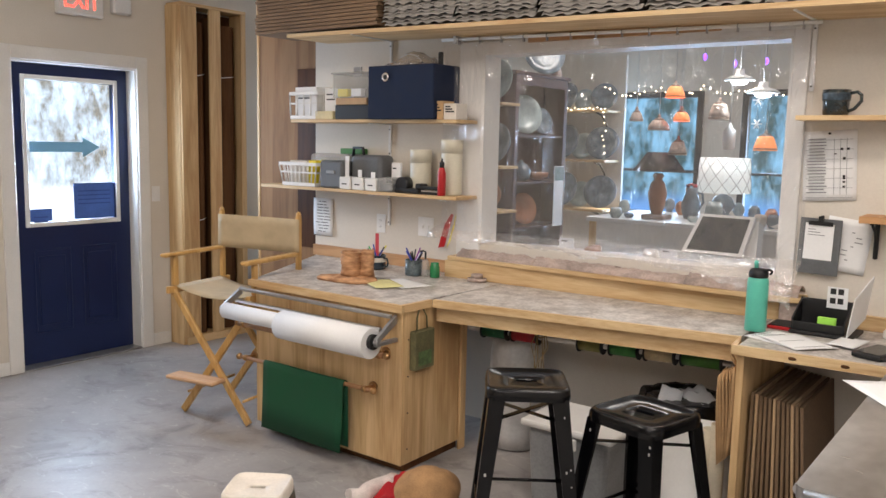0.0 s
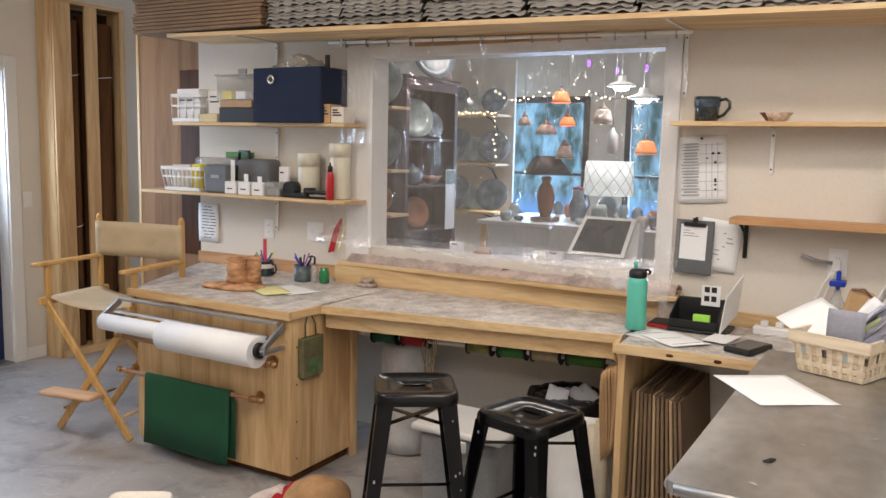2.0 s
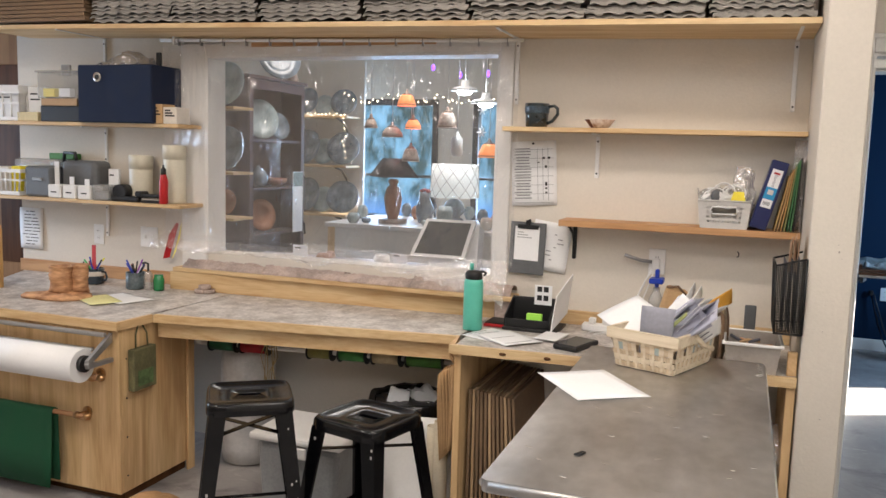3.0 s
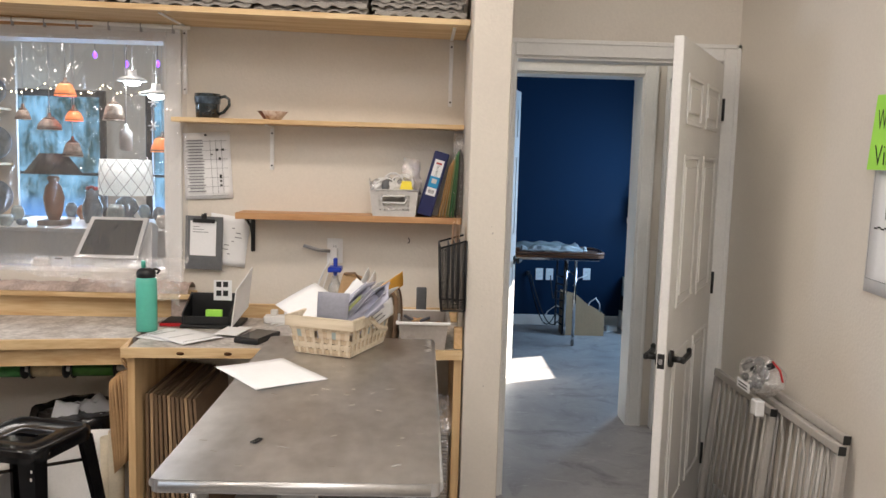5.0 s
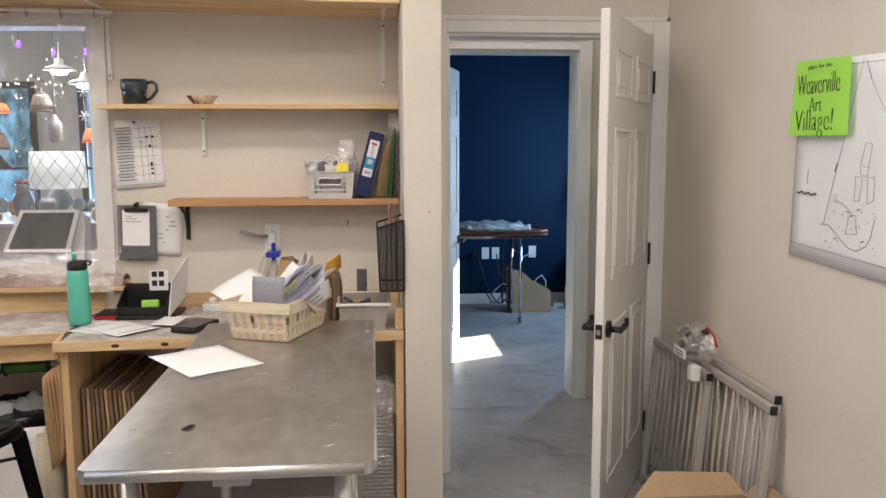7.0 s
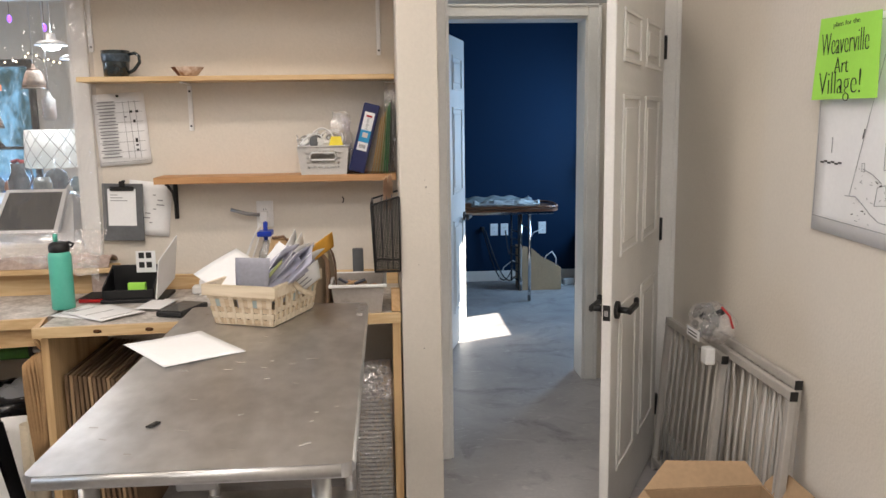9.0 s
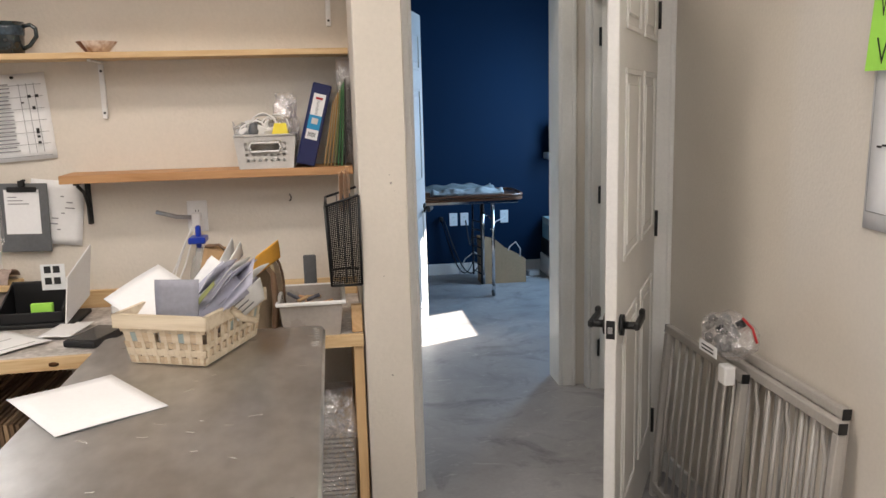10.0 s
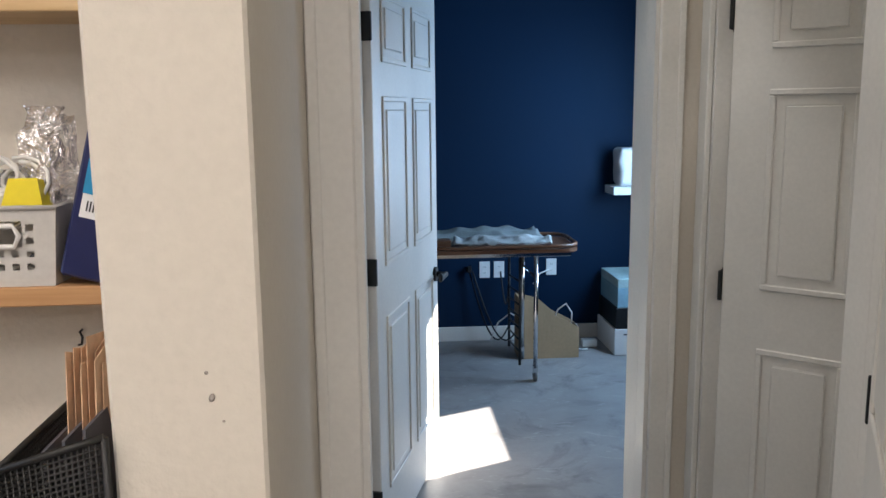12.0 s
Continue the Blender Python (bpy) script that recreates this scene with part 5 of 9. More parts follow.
def open_basket(name, x0, x1, y0, y1, z, h, label, material, slots=7, taper=0.9, group=""):
    """A slotted plastic basket: rim, base and a ring of upright bars."""
    root = thing(name, label, "basket", ((x0 + x1) / 2, (y0 + y1) / 2, z), group)
    cx, cy = (x0 + x1) / 2, (y0 + y1) / 2
    hx, hy = (x1 - x0) / 2, (y1 - y0) / 2
    part("base", box(cx - hx * taper, cx + hx * taper, cy - hy * taper, cy + hy * taper, z, z + 0.006, 0.002), material, root)
    for k, (a, b) in enumerate(((h - 0.02, h), (0.004, 0.024), (h * 0.55, h * 0.55 + 0.01))):
        f = taper + (1 - taper) * (a + b) / 2 / h
        bm = None
        for q in ((-hx * f, hx * f, -hy * f - 0.003, -hy * f), (-hx * f, hx * f, hy * f, hy * f + 0.003), (-hx * f - 0.003, -hx * f, -hy * f, hy * f), (hx * f, hx * f + 0.003, -hy * f, hy * f)):
            bm = box(cx + q[0], cx + q[1], cy + q[2], cy + q[3], z + a, z + b, bm=bm)
        part("rim" if k == 0 else "band", bm, material, root)
    for side in range(4):
        n = slots if side < 2 else max(3, int(slots * hy / hx))
        for i in range(n + 1):
            u = -1 + 2 * i / n
            if side < 2:
                s = -1 if side == 0 else 1
                p0, p1 = Vector((cx + u * hx * taper, cy + s * hy * taper, z + 0.02)), Vector((cx + u * hx * 0.99, cy + s * hy * 0.99, z + h - 0.015))
            else:
                s = -1 if side == 2 else 1
                p0, p1 = Vector((cx + s * hx * taper, cy + u * hy * taper, z + 0.02)), Vector((cx + s * hx * 0.99, cy + u * hy * 0.99, z + h - 0.015))
            part("bar", rod(p0, p1, 0.005, n=6), material, root)
    return root


def carton(name, x0, x1, y0, y1, z0, z1, label, material, category="box", marks=0, rot=0, group=""):
    root = thing(name, label, category, ((x0 + x1) / 2, (y0 + y1) / 2, z0), group)
    part("body", box(x0, x1, y0, y1, z0, z1, 0.003), material, root)
    w = x1 - x0
    for k in range(marks):
        zz = z1 - (z1 - z0) * (0.2 + 0.16 * k)
        part("print", box(x0 + w * 0.15, x0 + w * (0.55 + 0.3 * ((k * 7) % 3) / 2), y0 - 0.0012, y0 - 0.0004, zz - 0.004, zz + 0.004), M_INK, root, "dark illegible print")
    root.rotation_euler.z = radians(rot)
    return root


S1, S2 = 1.7175, 1.2975
open_basket("plastic_basket", -3.52, -3.27, 3.71, 3.88, S1, 0.17, "white plastic basket of papers on the upper shelf", M_WHITE, 4, 0.95)
carton("paper_pack", -3.49, -3.3, 3.73, 3.86, S1 + 0.01, S1 + 0.2, "white paper pack standing in the basket", M_PAPER, "box", 2)
carton("carton", -3.25, -3.12, 3.75, 3.88, S1, S1 + 0.19, "white carton with handwriting on the upper shelf", M_PAPER, "box", 2)
carton("carton", -3.29, -3.14, 3.71, 3.745, S1, S1 + 0.05, "low cream carton on the upper shelf", mat("cream_carton", (0.66, 0.56, 0.32), 0.7), "box", 0)
carton("storage_box", -3.12, -2.84, 3.71, 3.9, S1, S1 + 0.085, "black cardboard box on the upper shelf", M_BLACK, "box")
carton("storage_box", -3.11, -2.86, 3.705, 3.88, S1 + 0.086, S1 + 0.125, "brown box lid on a black box", M_CARD, "box")
root = thing("clear_bin", "clear plastic bin with small packs inside", "bin", (-2.98, 3.8, S1 + 0.126))
bm = box(-3.13, -2.83, 3.7, 3.9, S1 + 0.126, S1 + 0.27, 0.006)
part("tub", bm, M_CLEAR, root).visible_shadow = False
part("rim", box(-3.14, -2.82, 3.693, 3.907, S1 + 0.266, S1 + 0.276, 0.003), M_CLEAR, root)
for x, c in ((-3.06, M_YELLOW), (-2.95, M_PAPER)):
    part("small_pack", box(x - 0.04, x + 0.04, 3.712, 3.75, S1 + 0.135, S1 + 0.18, 0.002), c, root)
part("loose_parts", box(-3.0, -2.94, 3.74, 3.76, S1 + 0.25, S1 + 0.31, 0.004), M_GALV, root)
root = thing("fabric_bin", "navy fabric bin with a metal grommet, full", "fabric bin", (-2.57, 3.8, S1))
bm = box(-2.815, -2.33, 3.665, 3.905, S1, S1 + 0.3, 0.006)
bmesh.ops.subdivide_edges(bm, edges=bm.edges[:], cuts=4, use_grid_fill=True)
for v in bm.verts:
    v.co += 0.004 * Vector((noise.noise(v.co * 7), noise.noise(v.co * 7 + Vector((4, 0, 0))), 0))
part("body", bm, M_NAVY, root)
bm = lathe([(0.014, 0), (0.026, 0), (0.027, 0.003), (0.02, 0.005), (0.014, 0.002)], (-2.68, 3.664, S1 + 0.235), 20, m=pose(0, 0, 0, 90, 0, 0))
part("grommet", bm, M_CHROME, root, "chrome grommet")
part("grommet_hole", rod((-2.68, 3.6605, S1 + 0.235), (-2.68, 3.664, S1 + 0.235), 0.0135, n=16), M_INK, root)
bm = sheet(0.3, 0.2, 10, 8, lambda u, v: 0.08 * math.sin(math.pi * u) * math.sin(math.pi * v) + 0.04 * noise.noise(Vector((6 * u, 6 * v, 3))), m=pose(-2.56, 3.79, S1 + 0.3))
part("plastic_bag", bm, M_CRUMPLE, root, "clear plastic bag inside")
part("brush_handle", box(-2.38, -2.35, 3.76, 3.775, S1 + 0.25, S1 + 0.37, 0.004), M_BLACK, root)
part("cable", tube([(-2.6 + 0.09 * math.cos(t), 3.78, S1 + 0.31 + 0.06 * math.sin(t)) for t in (0, 0.5, 1.0, 1.6, 2.2, 2.8, 3.14)], 0.005, 6), M_WHITE, root)
for x0, x1, h, l in ((-2.36, -2.29, 0.1, "kraft carton on the upper shelf"), (-2.285, -2.2, 0.085, "printed cream carton on the upper shelf")):
    carton("carton", x0, x1, 3.695, 3.8, S1, S1 + h, l, M_KRAFT if h > 0.09 else M_CREAM, "box", 3)

open_basket("plastic_basket", -3.61, -3.27, 3.7, 3.88, S2, 0.15, "white slotted plastic basket full of odds and ends", M_WHITE, 9, 0.86)
carton("carton", -3.55, -3.4, 3.74, 3.84, S2 + 0.01, S2 + 0.16, "small packs inside the white basket", M_CREAM, "box")
carton("carton", -3.38, -3.31, 3.74, 3.84, S2 + 0.01, S2 + 0.165, "yellow pack inside the white basket", M_YELLOW, "box")
root = thing("storage_bag", "clear bag of supplies behind the basket", "bag", (-3.3, 3.86, S2))
part("bag", box(-3.45, -3.1, 3.82, 3.905, S2, S2 + 0.21, 0.02, seg=2), M_CLEAR, root)
root = thing("tool_case", "grey plastic tool case with a carrying handle", "tool case", (-3.1, 3.8, S2))
bm = box(-3.25, -3.06, 3.71, 3.88, S2, S2 + 0.17, 0.015, seg=2)
part("body", bm, M_GREY, root)
part("latch", box(-3.19, -3.12, 3.704, 3.711, S2 + 0.09, S2 + 0.11, 0.002), M_GALV, root)
root = thing("tool_case", "dark grey drill case with a black handle", "tool case", (-2.95, 3.82, S2))
part("body", box(-3.05, -2.8, 3.77, 3.905, S2, S2 + 0.21, 0.03, seg=3), M_GREY, root)
part("handle", tube([(-3.05, 3.8, S2 + 0.2), (-3.045, 3.8, S2 + 0.25), (-2.97, 3.8, S2 + 0.25), (-2.96, 3.8, S2 + 0.2)], 0.01, 8), M_BLACK, root)
carton("carton", -3.2, -3.02, 3.84, 3.9, S2 + 0.211, S2 + 0.245, "green pack lying on the tool cases", mat("green_carton", (0.06, 0.2, 0.04), 0.6), "box")
for i, x in enumerate((-3.03, -2.925, -2.82)):
    root = thing("small_bin", "small white plastic bin of labels", "bin", (x, 3.74, S2), "small bins")
    bm = box(x - 0.045, x + 0.045, 3.7, 3.8, S2, S2 + 0.075, 0.006)
    part("tub", bm, M_WHITE, root)
    part("label_card", box(x - 0.03, x + 0.0, 3.74, 3.745, S2 + 0.07, S2 + (0.2, 0.12, 0.11)[i]), M_PAPER, root, "white label card")
    part("scrawl", box(x - 0.02, x + 0.02, 3.6985, 3.6995, S2 + 0.03, S2 + 0.037), M_INK, root)
root = thing("clear_bin", "clear plastic bin of metal findings", "bin", (-2.72, 3.74, S2), "small bins")
part("tub", box(-2.765, -2.655, 3.7, 3.8, S2, S2 + 0.085, 0.005), M_CLEAR, root)
part("contents", box(-2.755, -2.665, 3.71, 3.79, S2 + 0.003, S2 + 0.05, 0.01), M_GALV, root)
carton("carton", -2.75, -2.68, 3.81, 3.83, S2, S2 + 0.17, "white card standing behind the bins", M_PAPER, "card", 1)
root = thing("tape_dispenser", "black tape dispenser on the shelf", "tape dispenser", (-2.56, 3.76, S2))
bm = box(-2.65, -2.47, 3.715, 3.79, S2, S2 + 0.03, 0.01, seg=2)
rod((-2.6, 3.72, S2 + 0.05), (-2.6, 3.785, S2 + 0.05), 0.042, n=22, bm=bm)
box(-2.5, -2.45, 3.72, 3.785, S2 + 0.028, S2 + 0.06, 0.008, bm=bm)
part("body", bm, M_BLACK, root)
root = thing("stapler", "black and chrome stapler on the shelf", "stapler", (-2.4, 3.74, S2))
part("base", box(-2.46, -2.33, 3.72, 3.755, S2, S2 + 0.012, 0.003), M_BLACK, root)
part("magazine", box(-2.455, -2.33, 3.724, 3.751, S2 + 0.014, S2 + 0.026, 0.002), M_CHROME, root)
bm = box(-2.46, -2.33, 3.722, 3.753, S2 + 0.028, S2 + 0.048, 0.008, seg=2)
part("arm", bm, M_BLACK, root)
M_JAR = mat("cream_jar", (0.66, 0.62, 0.5), 0.5, var=0.06)
for x, y, r, h, l in ((-2.55, 3.84, 0.062, 0.25, "tall cream plastic jar with a lid"), (-2.32, 3.83, 0.06, 0.31, "taller cream plastic jar with a lid")):
    root = thing("jar", l, "jar", (x, y, S2), "cream jars")
    part("body", lathe([(r * 0.96, 0), (r, 0.01), (r, h - 0.07), (r * 0.97, h - 0.06)], (x, y, S2), 24), M_JAR, root)
    part("lid", lathe([(r * 1.03, h - 0.075), (r * 1.04, h - 0.005), (r * 1.0, h), (0.001, h)], (x, y, S2), 24), M_JAR, root)
root = thing("spray_bottle", "red bottle with a black nozzle on the shelf", "bottle", (-2.31, 3.725, S2))
part("body", lathe([(0.02, 0), (0.023, 0.005), (0.023, 0.12), (0.016, 0.15), (0.012, 0.16)], (-2.31, 3.725, S2), 18), M_RED, root)
part("nozzle", lathe([(0.014, 0.155), (0.014, 0.185), (0.006, 0.19), (0.005, 0.205), (0.001, 0.207)], (-2.31, 3.725, S2), 14), M_BLACK, root)

# notices and sockets on the left part of the wall
root = thing("wall_note", "white handwritten note taped to the wall", "note", (-3.42, WY, 0.97))
part("sheet", sheet(0.175, 0.245, 6, 6, lambda u, v: 0.004 * math.sin(3 * v + u), m=pose(-3.42, WY - 0.007, 1.09, 90, 0, 0)), M_PAPER, root)
rng = random.Random(41)
for k in range(11):
    w, x = 0.05 + 0.07 * math.sin(math.pi * (k + 1) / 12), -3.42 + rng.uniform(-0.012, 0.012)
    cut = rng.uniform(0.3, 0.7)
    for a, b in ((x - w / 2, x - w / 2 + w * cut - 0.004), (x - w / 2 + w * cut + 0.004, x + w / 2)):
        part("writing", box(a, b, WY - 0.0125, WY - 0.0118, 1.188 - 0.0195 * k, 1.1925 - 0.0195 * k), M_INK, root)



def socket(x, z, w=0.072, gang=1, y=WY, kind_="socket", label="white wall socket plate"):
    root = thing("wall_" + kind_, label, kind_, (x, y, z))
    part("plate", box(x - w / 2, x + w / 2, y - 0.006, y, z - 0.057, z + 0.057, 0.002), M_WHITE, root)
    for g in range(gang):
        gx = x + (g - (gang - 1) / 2) * 0.046
        if kind_ == "socket":
            for dz in (-0.02, 0.02):
                bm = box(gx - 0.014, gx + 0.014, y - 0.0085, y - 0.0062, z + dz - 0.013, z + dz + 0.013, 0.001)
                o = part("outlet", bm, M_WHITE, root)
                for dx in (-0.005, 0.005):
                    part("slot", box(gx + dx - 0.001, gx + dx + 0.001, y - 0.0092, y - 0.0084, z + dz - 0.004, z + dz + 0.004), M_INK, o)
        else:
            part("toggle", box(gx - 0.005, gx + 0.005, y - 0.014, y - 0.0062, z - 0.01, z + 0.012, 0.001), M_WHITE, root)
    return root


socket(-2.92, 1.085)
socket(-2.565, 1.09, 0.118, 2, kind_="switch", label="white double light switch plate")

# ---------- things on the left counter ----------
T = TOP + 0.0012


def pen_pot(x, y, r, h, material, label, pens, handle=None, seed=0):
    rng = random.Random(seed)
    root = thing("pen_pot", label, "pen pot", (x, y, T))
    part("cup", lathe([(r * 0.92, 0), (r, 0.006), (r, h), (r - 0.004, h), (r - 0.005, 0.01), (0.001, 0.009)], (x, y, T), 22), material, root)
    if handle:
        part("handle", tube([(x + r - 0.003, y, T + h * 0.25), (x + r + 0.025, y, T + h * 0.25), (x + r + 0.033, y, T + h * 0.5), (x + r + 0.025, y, T + h * 0.8), (x + r - 0.003, y, T + h * 0.8)], 0.006, 8), handle, root)
    for c in pens:
        a, b = rng.uniform(0, 6.28), rng.uniform(0.15, 0.6)
        p0 = Vector((x + r * 0.5 * math.cos(a + 3), y + r * 0.5 * math.sin(a + 3), T + 0.012))
        p1 = Vector((x + r * (0.75 + b * 0.5) * math.cos(a), y + r * (0.75 + b * 0.5) * math.sin(a), T + h + rng.uniform(0.03, 0.065)))
        pen = part("pen", rod(p0, p1, 0.0042, n=8), mat("pen_barrel", c, 0.35, var=0.05, bump=0), root)
    return root


INKS = {"b": (0.02, 0.04, 0.35), "k": (0.01, 0.01, 0.01), "r": (0.5, 0.01, 0.02), "y": (0.8, 0.75, 0.05), "g": (0.05, 0.4, 0.1), "p": (0.25, 0.05, 0.35), "w": (0.7, 0.7, 0.7)}
M_MUGBLUE = mat("dark_blue_glaze", (0.02, 0.035, 0.05), 0.2, var=0.4, scale=14, coat=0.5)
pot = pen_pot(-2.78, 3.72, 0.056, 0.085, M_MUGBLUE, "dark glazed mug full of pens", [INKS[k] for k in "bygkbkrwp"], M_MUGBLUE, 2)
part("cream_band", lathe([(0.0564, 0.045), (0.0568, 0.048), (0.0568, 0.068), (0.0564, 0.07)], (-2.78, 3.72, T), 22), M_CREAM, pot)
part("red_ruler", box(-2.805, -2.78, 3.735, 3.739, T + 0.05, T + 0.21), mat("red_clear_plastic", (0.6, 0.08, 0.1), 0.25), pot, "red plastic ruler")
pen_pot(-2.475, 3.695, 0.05, 0.09, mat("grey_green_glaze", (0.1, 0.13, 0.14), 0.3, var=0.4, scale=20), "grey-green pot crammed with pens", [INKS[k] for k in "kbkkrpbkwkb"], None, 7)
root = thing("soap_bottle", "clear pump bottle with a black top", "bottle", (-2.395, 3.7, T))
part("body", lathe([(0.02, 0), (0.024, 0.004), (0.024, 0.08), (0.015, 0.095), (0.012, 0.1)], (-2.395, 3.7, T), 18), M_CLEAR, root)
part("pump", tube([(-2.395, 3.7, T + 0.1), (-2.395, 3.7, T + 0.14), (-2.41, 3.695, T + 0.145), (-2.425, 3.69, T + 0.14)], 0.006, 8), M_BLACK, root)
root = thing("glass_jar", "small green jar on the worktop", "jar", (-2.335, 3.71, T))
part("body", lathe([(0.026, 0), (0.029, 0.004), (0.029, 0.06), (0.024, 0.07), (0.024, 0.085), (0.001, 0.086)], (-2.335, 3.71, T), 18), mat("green_glass", (0.01, 0.2, 0.06), 0.12, coat=0.5), root)
bm = slab([(-2.44, 3.875, 0.98), (-2.4, 3.88, 0.99), (-2.345, 3.89, 1.18), (-2.36, 3.89, 1.185), (-2.4, 3.88, 1.12)], 0.004)
solid("red_pennant", bm, M_RED, "folded red pennant hung on the wall", "pennant")
bm = slab([(-2.385, 3.882, 0.985), (-2.36, 3.884, 1.03), (-2.335, 3.9, 1.18), (-2.345, 3.895, 1.1)], 0.003)
solid("yellow_ribbon", bm, M_YELLOW, "yellow ribbon hung beside the pennant", "ribbon")
M_TAN = mat("terracotta_clay", (0.55, 0.31, 0.16), 0.7, var=0.3, scale=26, fine=60, bump=0.5, stretch=(0.5, 0.5, 1.6), dark=(0.26, 0.12, 0.055))
root = thing("clay_tree_stump", "tan clay stump vase on a ragged clay base", "vase", (-2.6, 3.32, T))
bm = lathe([(0.001, 0.0), (0.145, 0.0), (0.15, 0.012), (0.135, 0.022), (0.06, 0.028), (0.001, 0.028)], (0, 0, 0), 40)
for v in bm.verts:
    r = math.hypot(v.co.x, v.co.y)
    f = 1 + 0.5 * noise.noise(Vector((9 * v.co.x, 9 * v.co.y, 1))) * min(1, r / 0.1)
    v.co = Vector((v.co.x * f * 1.15, v.co.y * f * 0.72, v.co.z * (1 + 0.4 * noise.noise(v.co * 30))))
bmesh.ops.transform(bm, verts=bm.verts, matrix=pose(-2.6, 3.31, T, 0, 0, 15))
part("base", bm, M_TAN, root)
for x, y, r, h in ((-2.62, 3.33, 0.056, 0.155), (-2.55, 3.38, 0.04, 0.165)):
    bm = lathe([(r * 1.12, 0.02), (r, 0.05), (r * 0.97, 0.085), (r * 1.05, 0.092), (r * 0.98, 0.1), (r * 1.04, 0.112), (r * 0.97, 0.12), (r * 0.98, 0.15), (r * 1.06, h), (r * 0.84, h), (r * 0.8, 0.03)], (x, y, T), 30)
    for v in bm.verts:
        v.co += 0.006 * Vector((noise.noise(v.co * 24), noise.noise(v.co * 24 + Vector((3, 0, 0))), 0.9 * noise.noise(v.co * 22)))
    part("stump", bm, M_TAN, root)
paper("paper_sheet", 0.2, 0.27, -2.33, 3.42, T, 75, "white sheet of paper on the worktop", 0.004, seed=4)
paper("paper_sheet", 0.15, 0.23, -2.38, 3.32, T + 0.006, 60, "pale yellow sheet lying on a white one", 0.004, mat("pale_yellow_paper", (0.75, 0.72, 0.35), 0.7), seed=5)
root = thing("tape_rolls", "small brown tape rolls on the worktop", "tape", (-2.08, 3.76, T))
for x, z in ((-2.1, 0.0), (-2.06, 0.0), (-2.08, 0.022)):
    bm = lathe([(0.02, 0), (0.032, 0), (0.032, 0.02), (0.02, 0.02), (0.02, 0.001)], (x, 3.76 + (x + 2.08) * 0.4, T + z), 20)
    part("roll", bm, M_BUNDLE, root)

# ---------- right end: wall, shelves and counter ----------
M_MUG = mat("black_tenmoku_glaze", (0.01, 0.012, 0.013), 0.15, var=0.5, scale=9, coat=0.5, dark=(0.03, 0.045, 0.05))
root = thing("mug", "dark glazed stoneware mug on the shelf", "mug", (-0.335, 3.815, 1.738))
part("body", lathe([(0.045, 0), (0.05, 0.004), (0.052, 0.05), (0.056, 0.105), (0.052, 0.105), (0.048, 0.05), (0.04, 0.01), (0.001, 0.009)], (-0.335, 3.815, 1.738), 28), M_MUG, root)
part("glaze_band", lathe([(0.0535, 0.06), (0.055, 0.066), (0.0565, 0.085), (0.0562, 0.092)], (-0.335, 3.815, 1.738), 28), mat("blue_grey_glaze", (0.06, 0.09, 0.12), 0.2, var=0.4, scale=20), root, "blue-grey glaze band")
part("handle", tube([(-0.285, 3.81, 1.755), (-0.262, 3.805, 1.765), (-0.237, 3.8, 1.795), (-0.238, 3.8, 1.82), (-0.255, 3.805, 1.833), (-0.283, 3.81, 1.828)], 0.007, 10), M_MUG, root)
root = thing("bowl", "small cream bowl with a brown side on the shelf", "bowl", (-0.05, 3.81, 1.738))
part("body", lathe([(0.034, 0), (0.038, 0.003), (0.066, 0.036), (0.063, 0.037), (0.034, 0.008), (0.001, 0.007)], (-0.05, 3.81, 1.738), 26), mat("speckled_cream_glaze", (0.62, 0.5, 0.4), 0.3, var=0.15, scale=40, dark=(0.35, 0.2, 0.12)), root)
own = bmesh.new()
for i in range(7):
    a = math.radians(165 + 12 * i)
    own.verts.new((-0.05 + 0.0395 * math.cos(a), 3.81 + 0.0395 * math.sin(a), 1.7415))
    own.verts.new((-0.05 + 0.0672 * math.cos(a), 3.81 + 0.0672 * math.sin(a), 1.774))
own.verts.ensure_lookup_table()
for i in range(6):
    own.faces.new((own.verts[2 * i], own.verts[2 * i + 2], own.verts[2 * i + 3], own.verts[2 * i + 1]))
part("brown_glaze", own, mat("red_brown_glaze", (0.14, 0.04, 0.025), 0.3, var=0.2), root, "red-brown glaze splash")


def pinned_sheet(name, x, z, w, h, rot, label, material, y=WY, lines=(), bars=(), pins=True):
    root = thing(name, label, "paper")
    bm = sheet(w, h, 6, 8, lambda u, v: 0.003 + 0.008 * (1 - v) ** 2 * (0.6 + 0.4 * math.sin(4 * u)), m=pose(0, 0, 0, 90, 0, 0))
    part("sheet", bm, material, root)
    for lx, lz, lw, lh in lines:
        part("line", box(lx - lw / 2, lx + lw / 2, -0.0165, -0.0155, lz - lh / 2, lz + lh / 2), M_INKGREY, root)
    for lx, lz, lw, lh in bars:
        part("mark", box(lx - lw / 2, lx + lw / 2, -0.0178, -0.0168, lz - lh / 2, lz + lh / 2), M_INK, root)
    if pins:
        part("pin", rod((0, -0.016, h / 2 - 0.012), (0, 0, h / 2 - 0.012), 0.005, n=8), M_BLACK, root)
    root.matrix_basis = pose(x, y, z, 0, rot, 0)
    return root


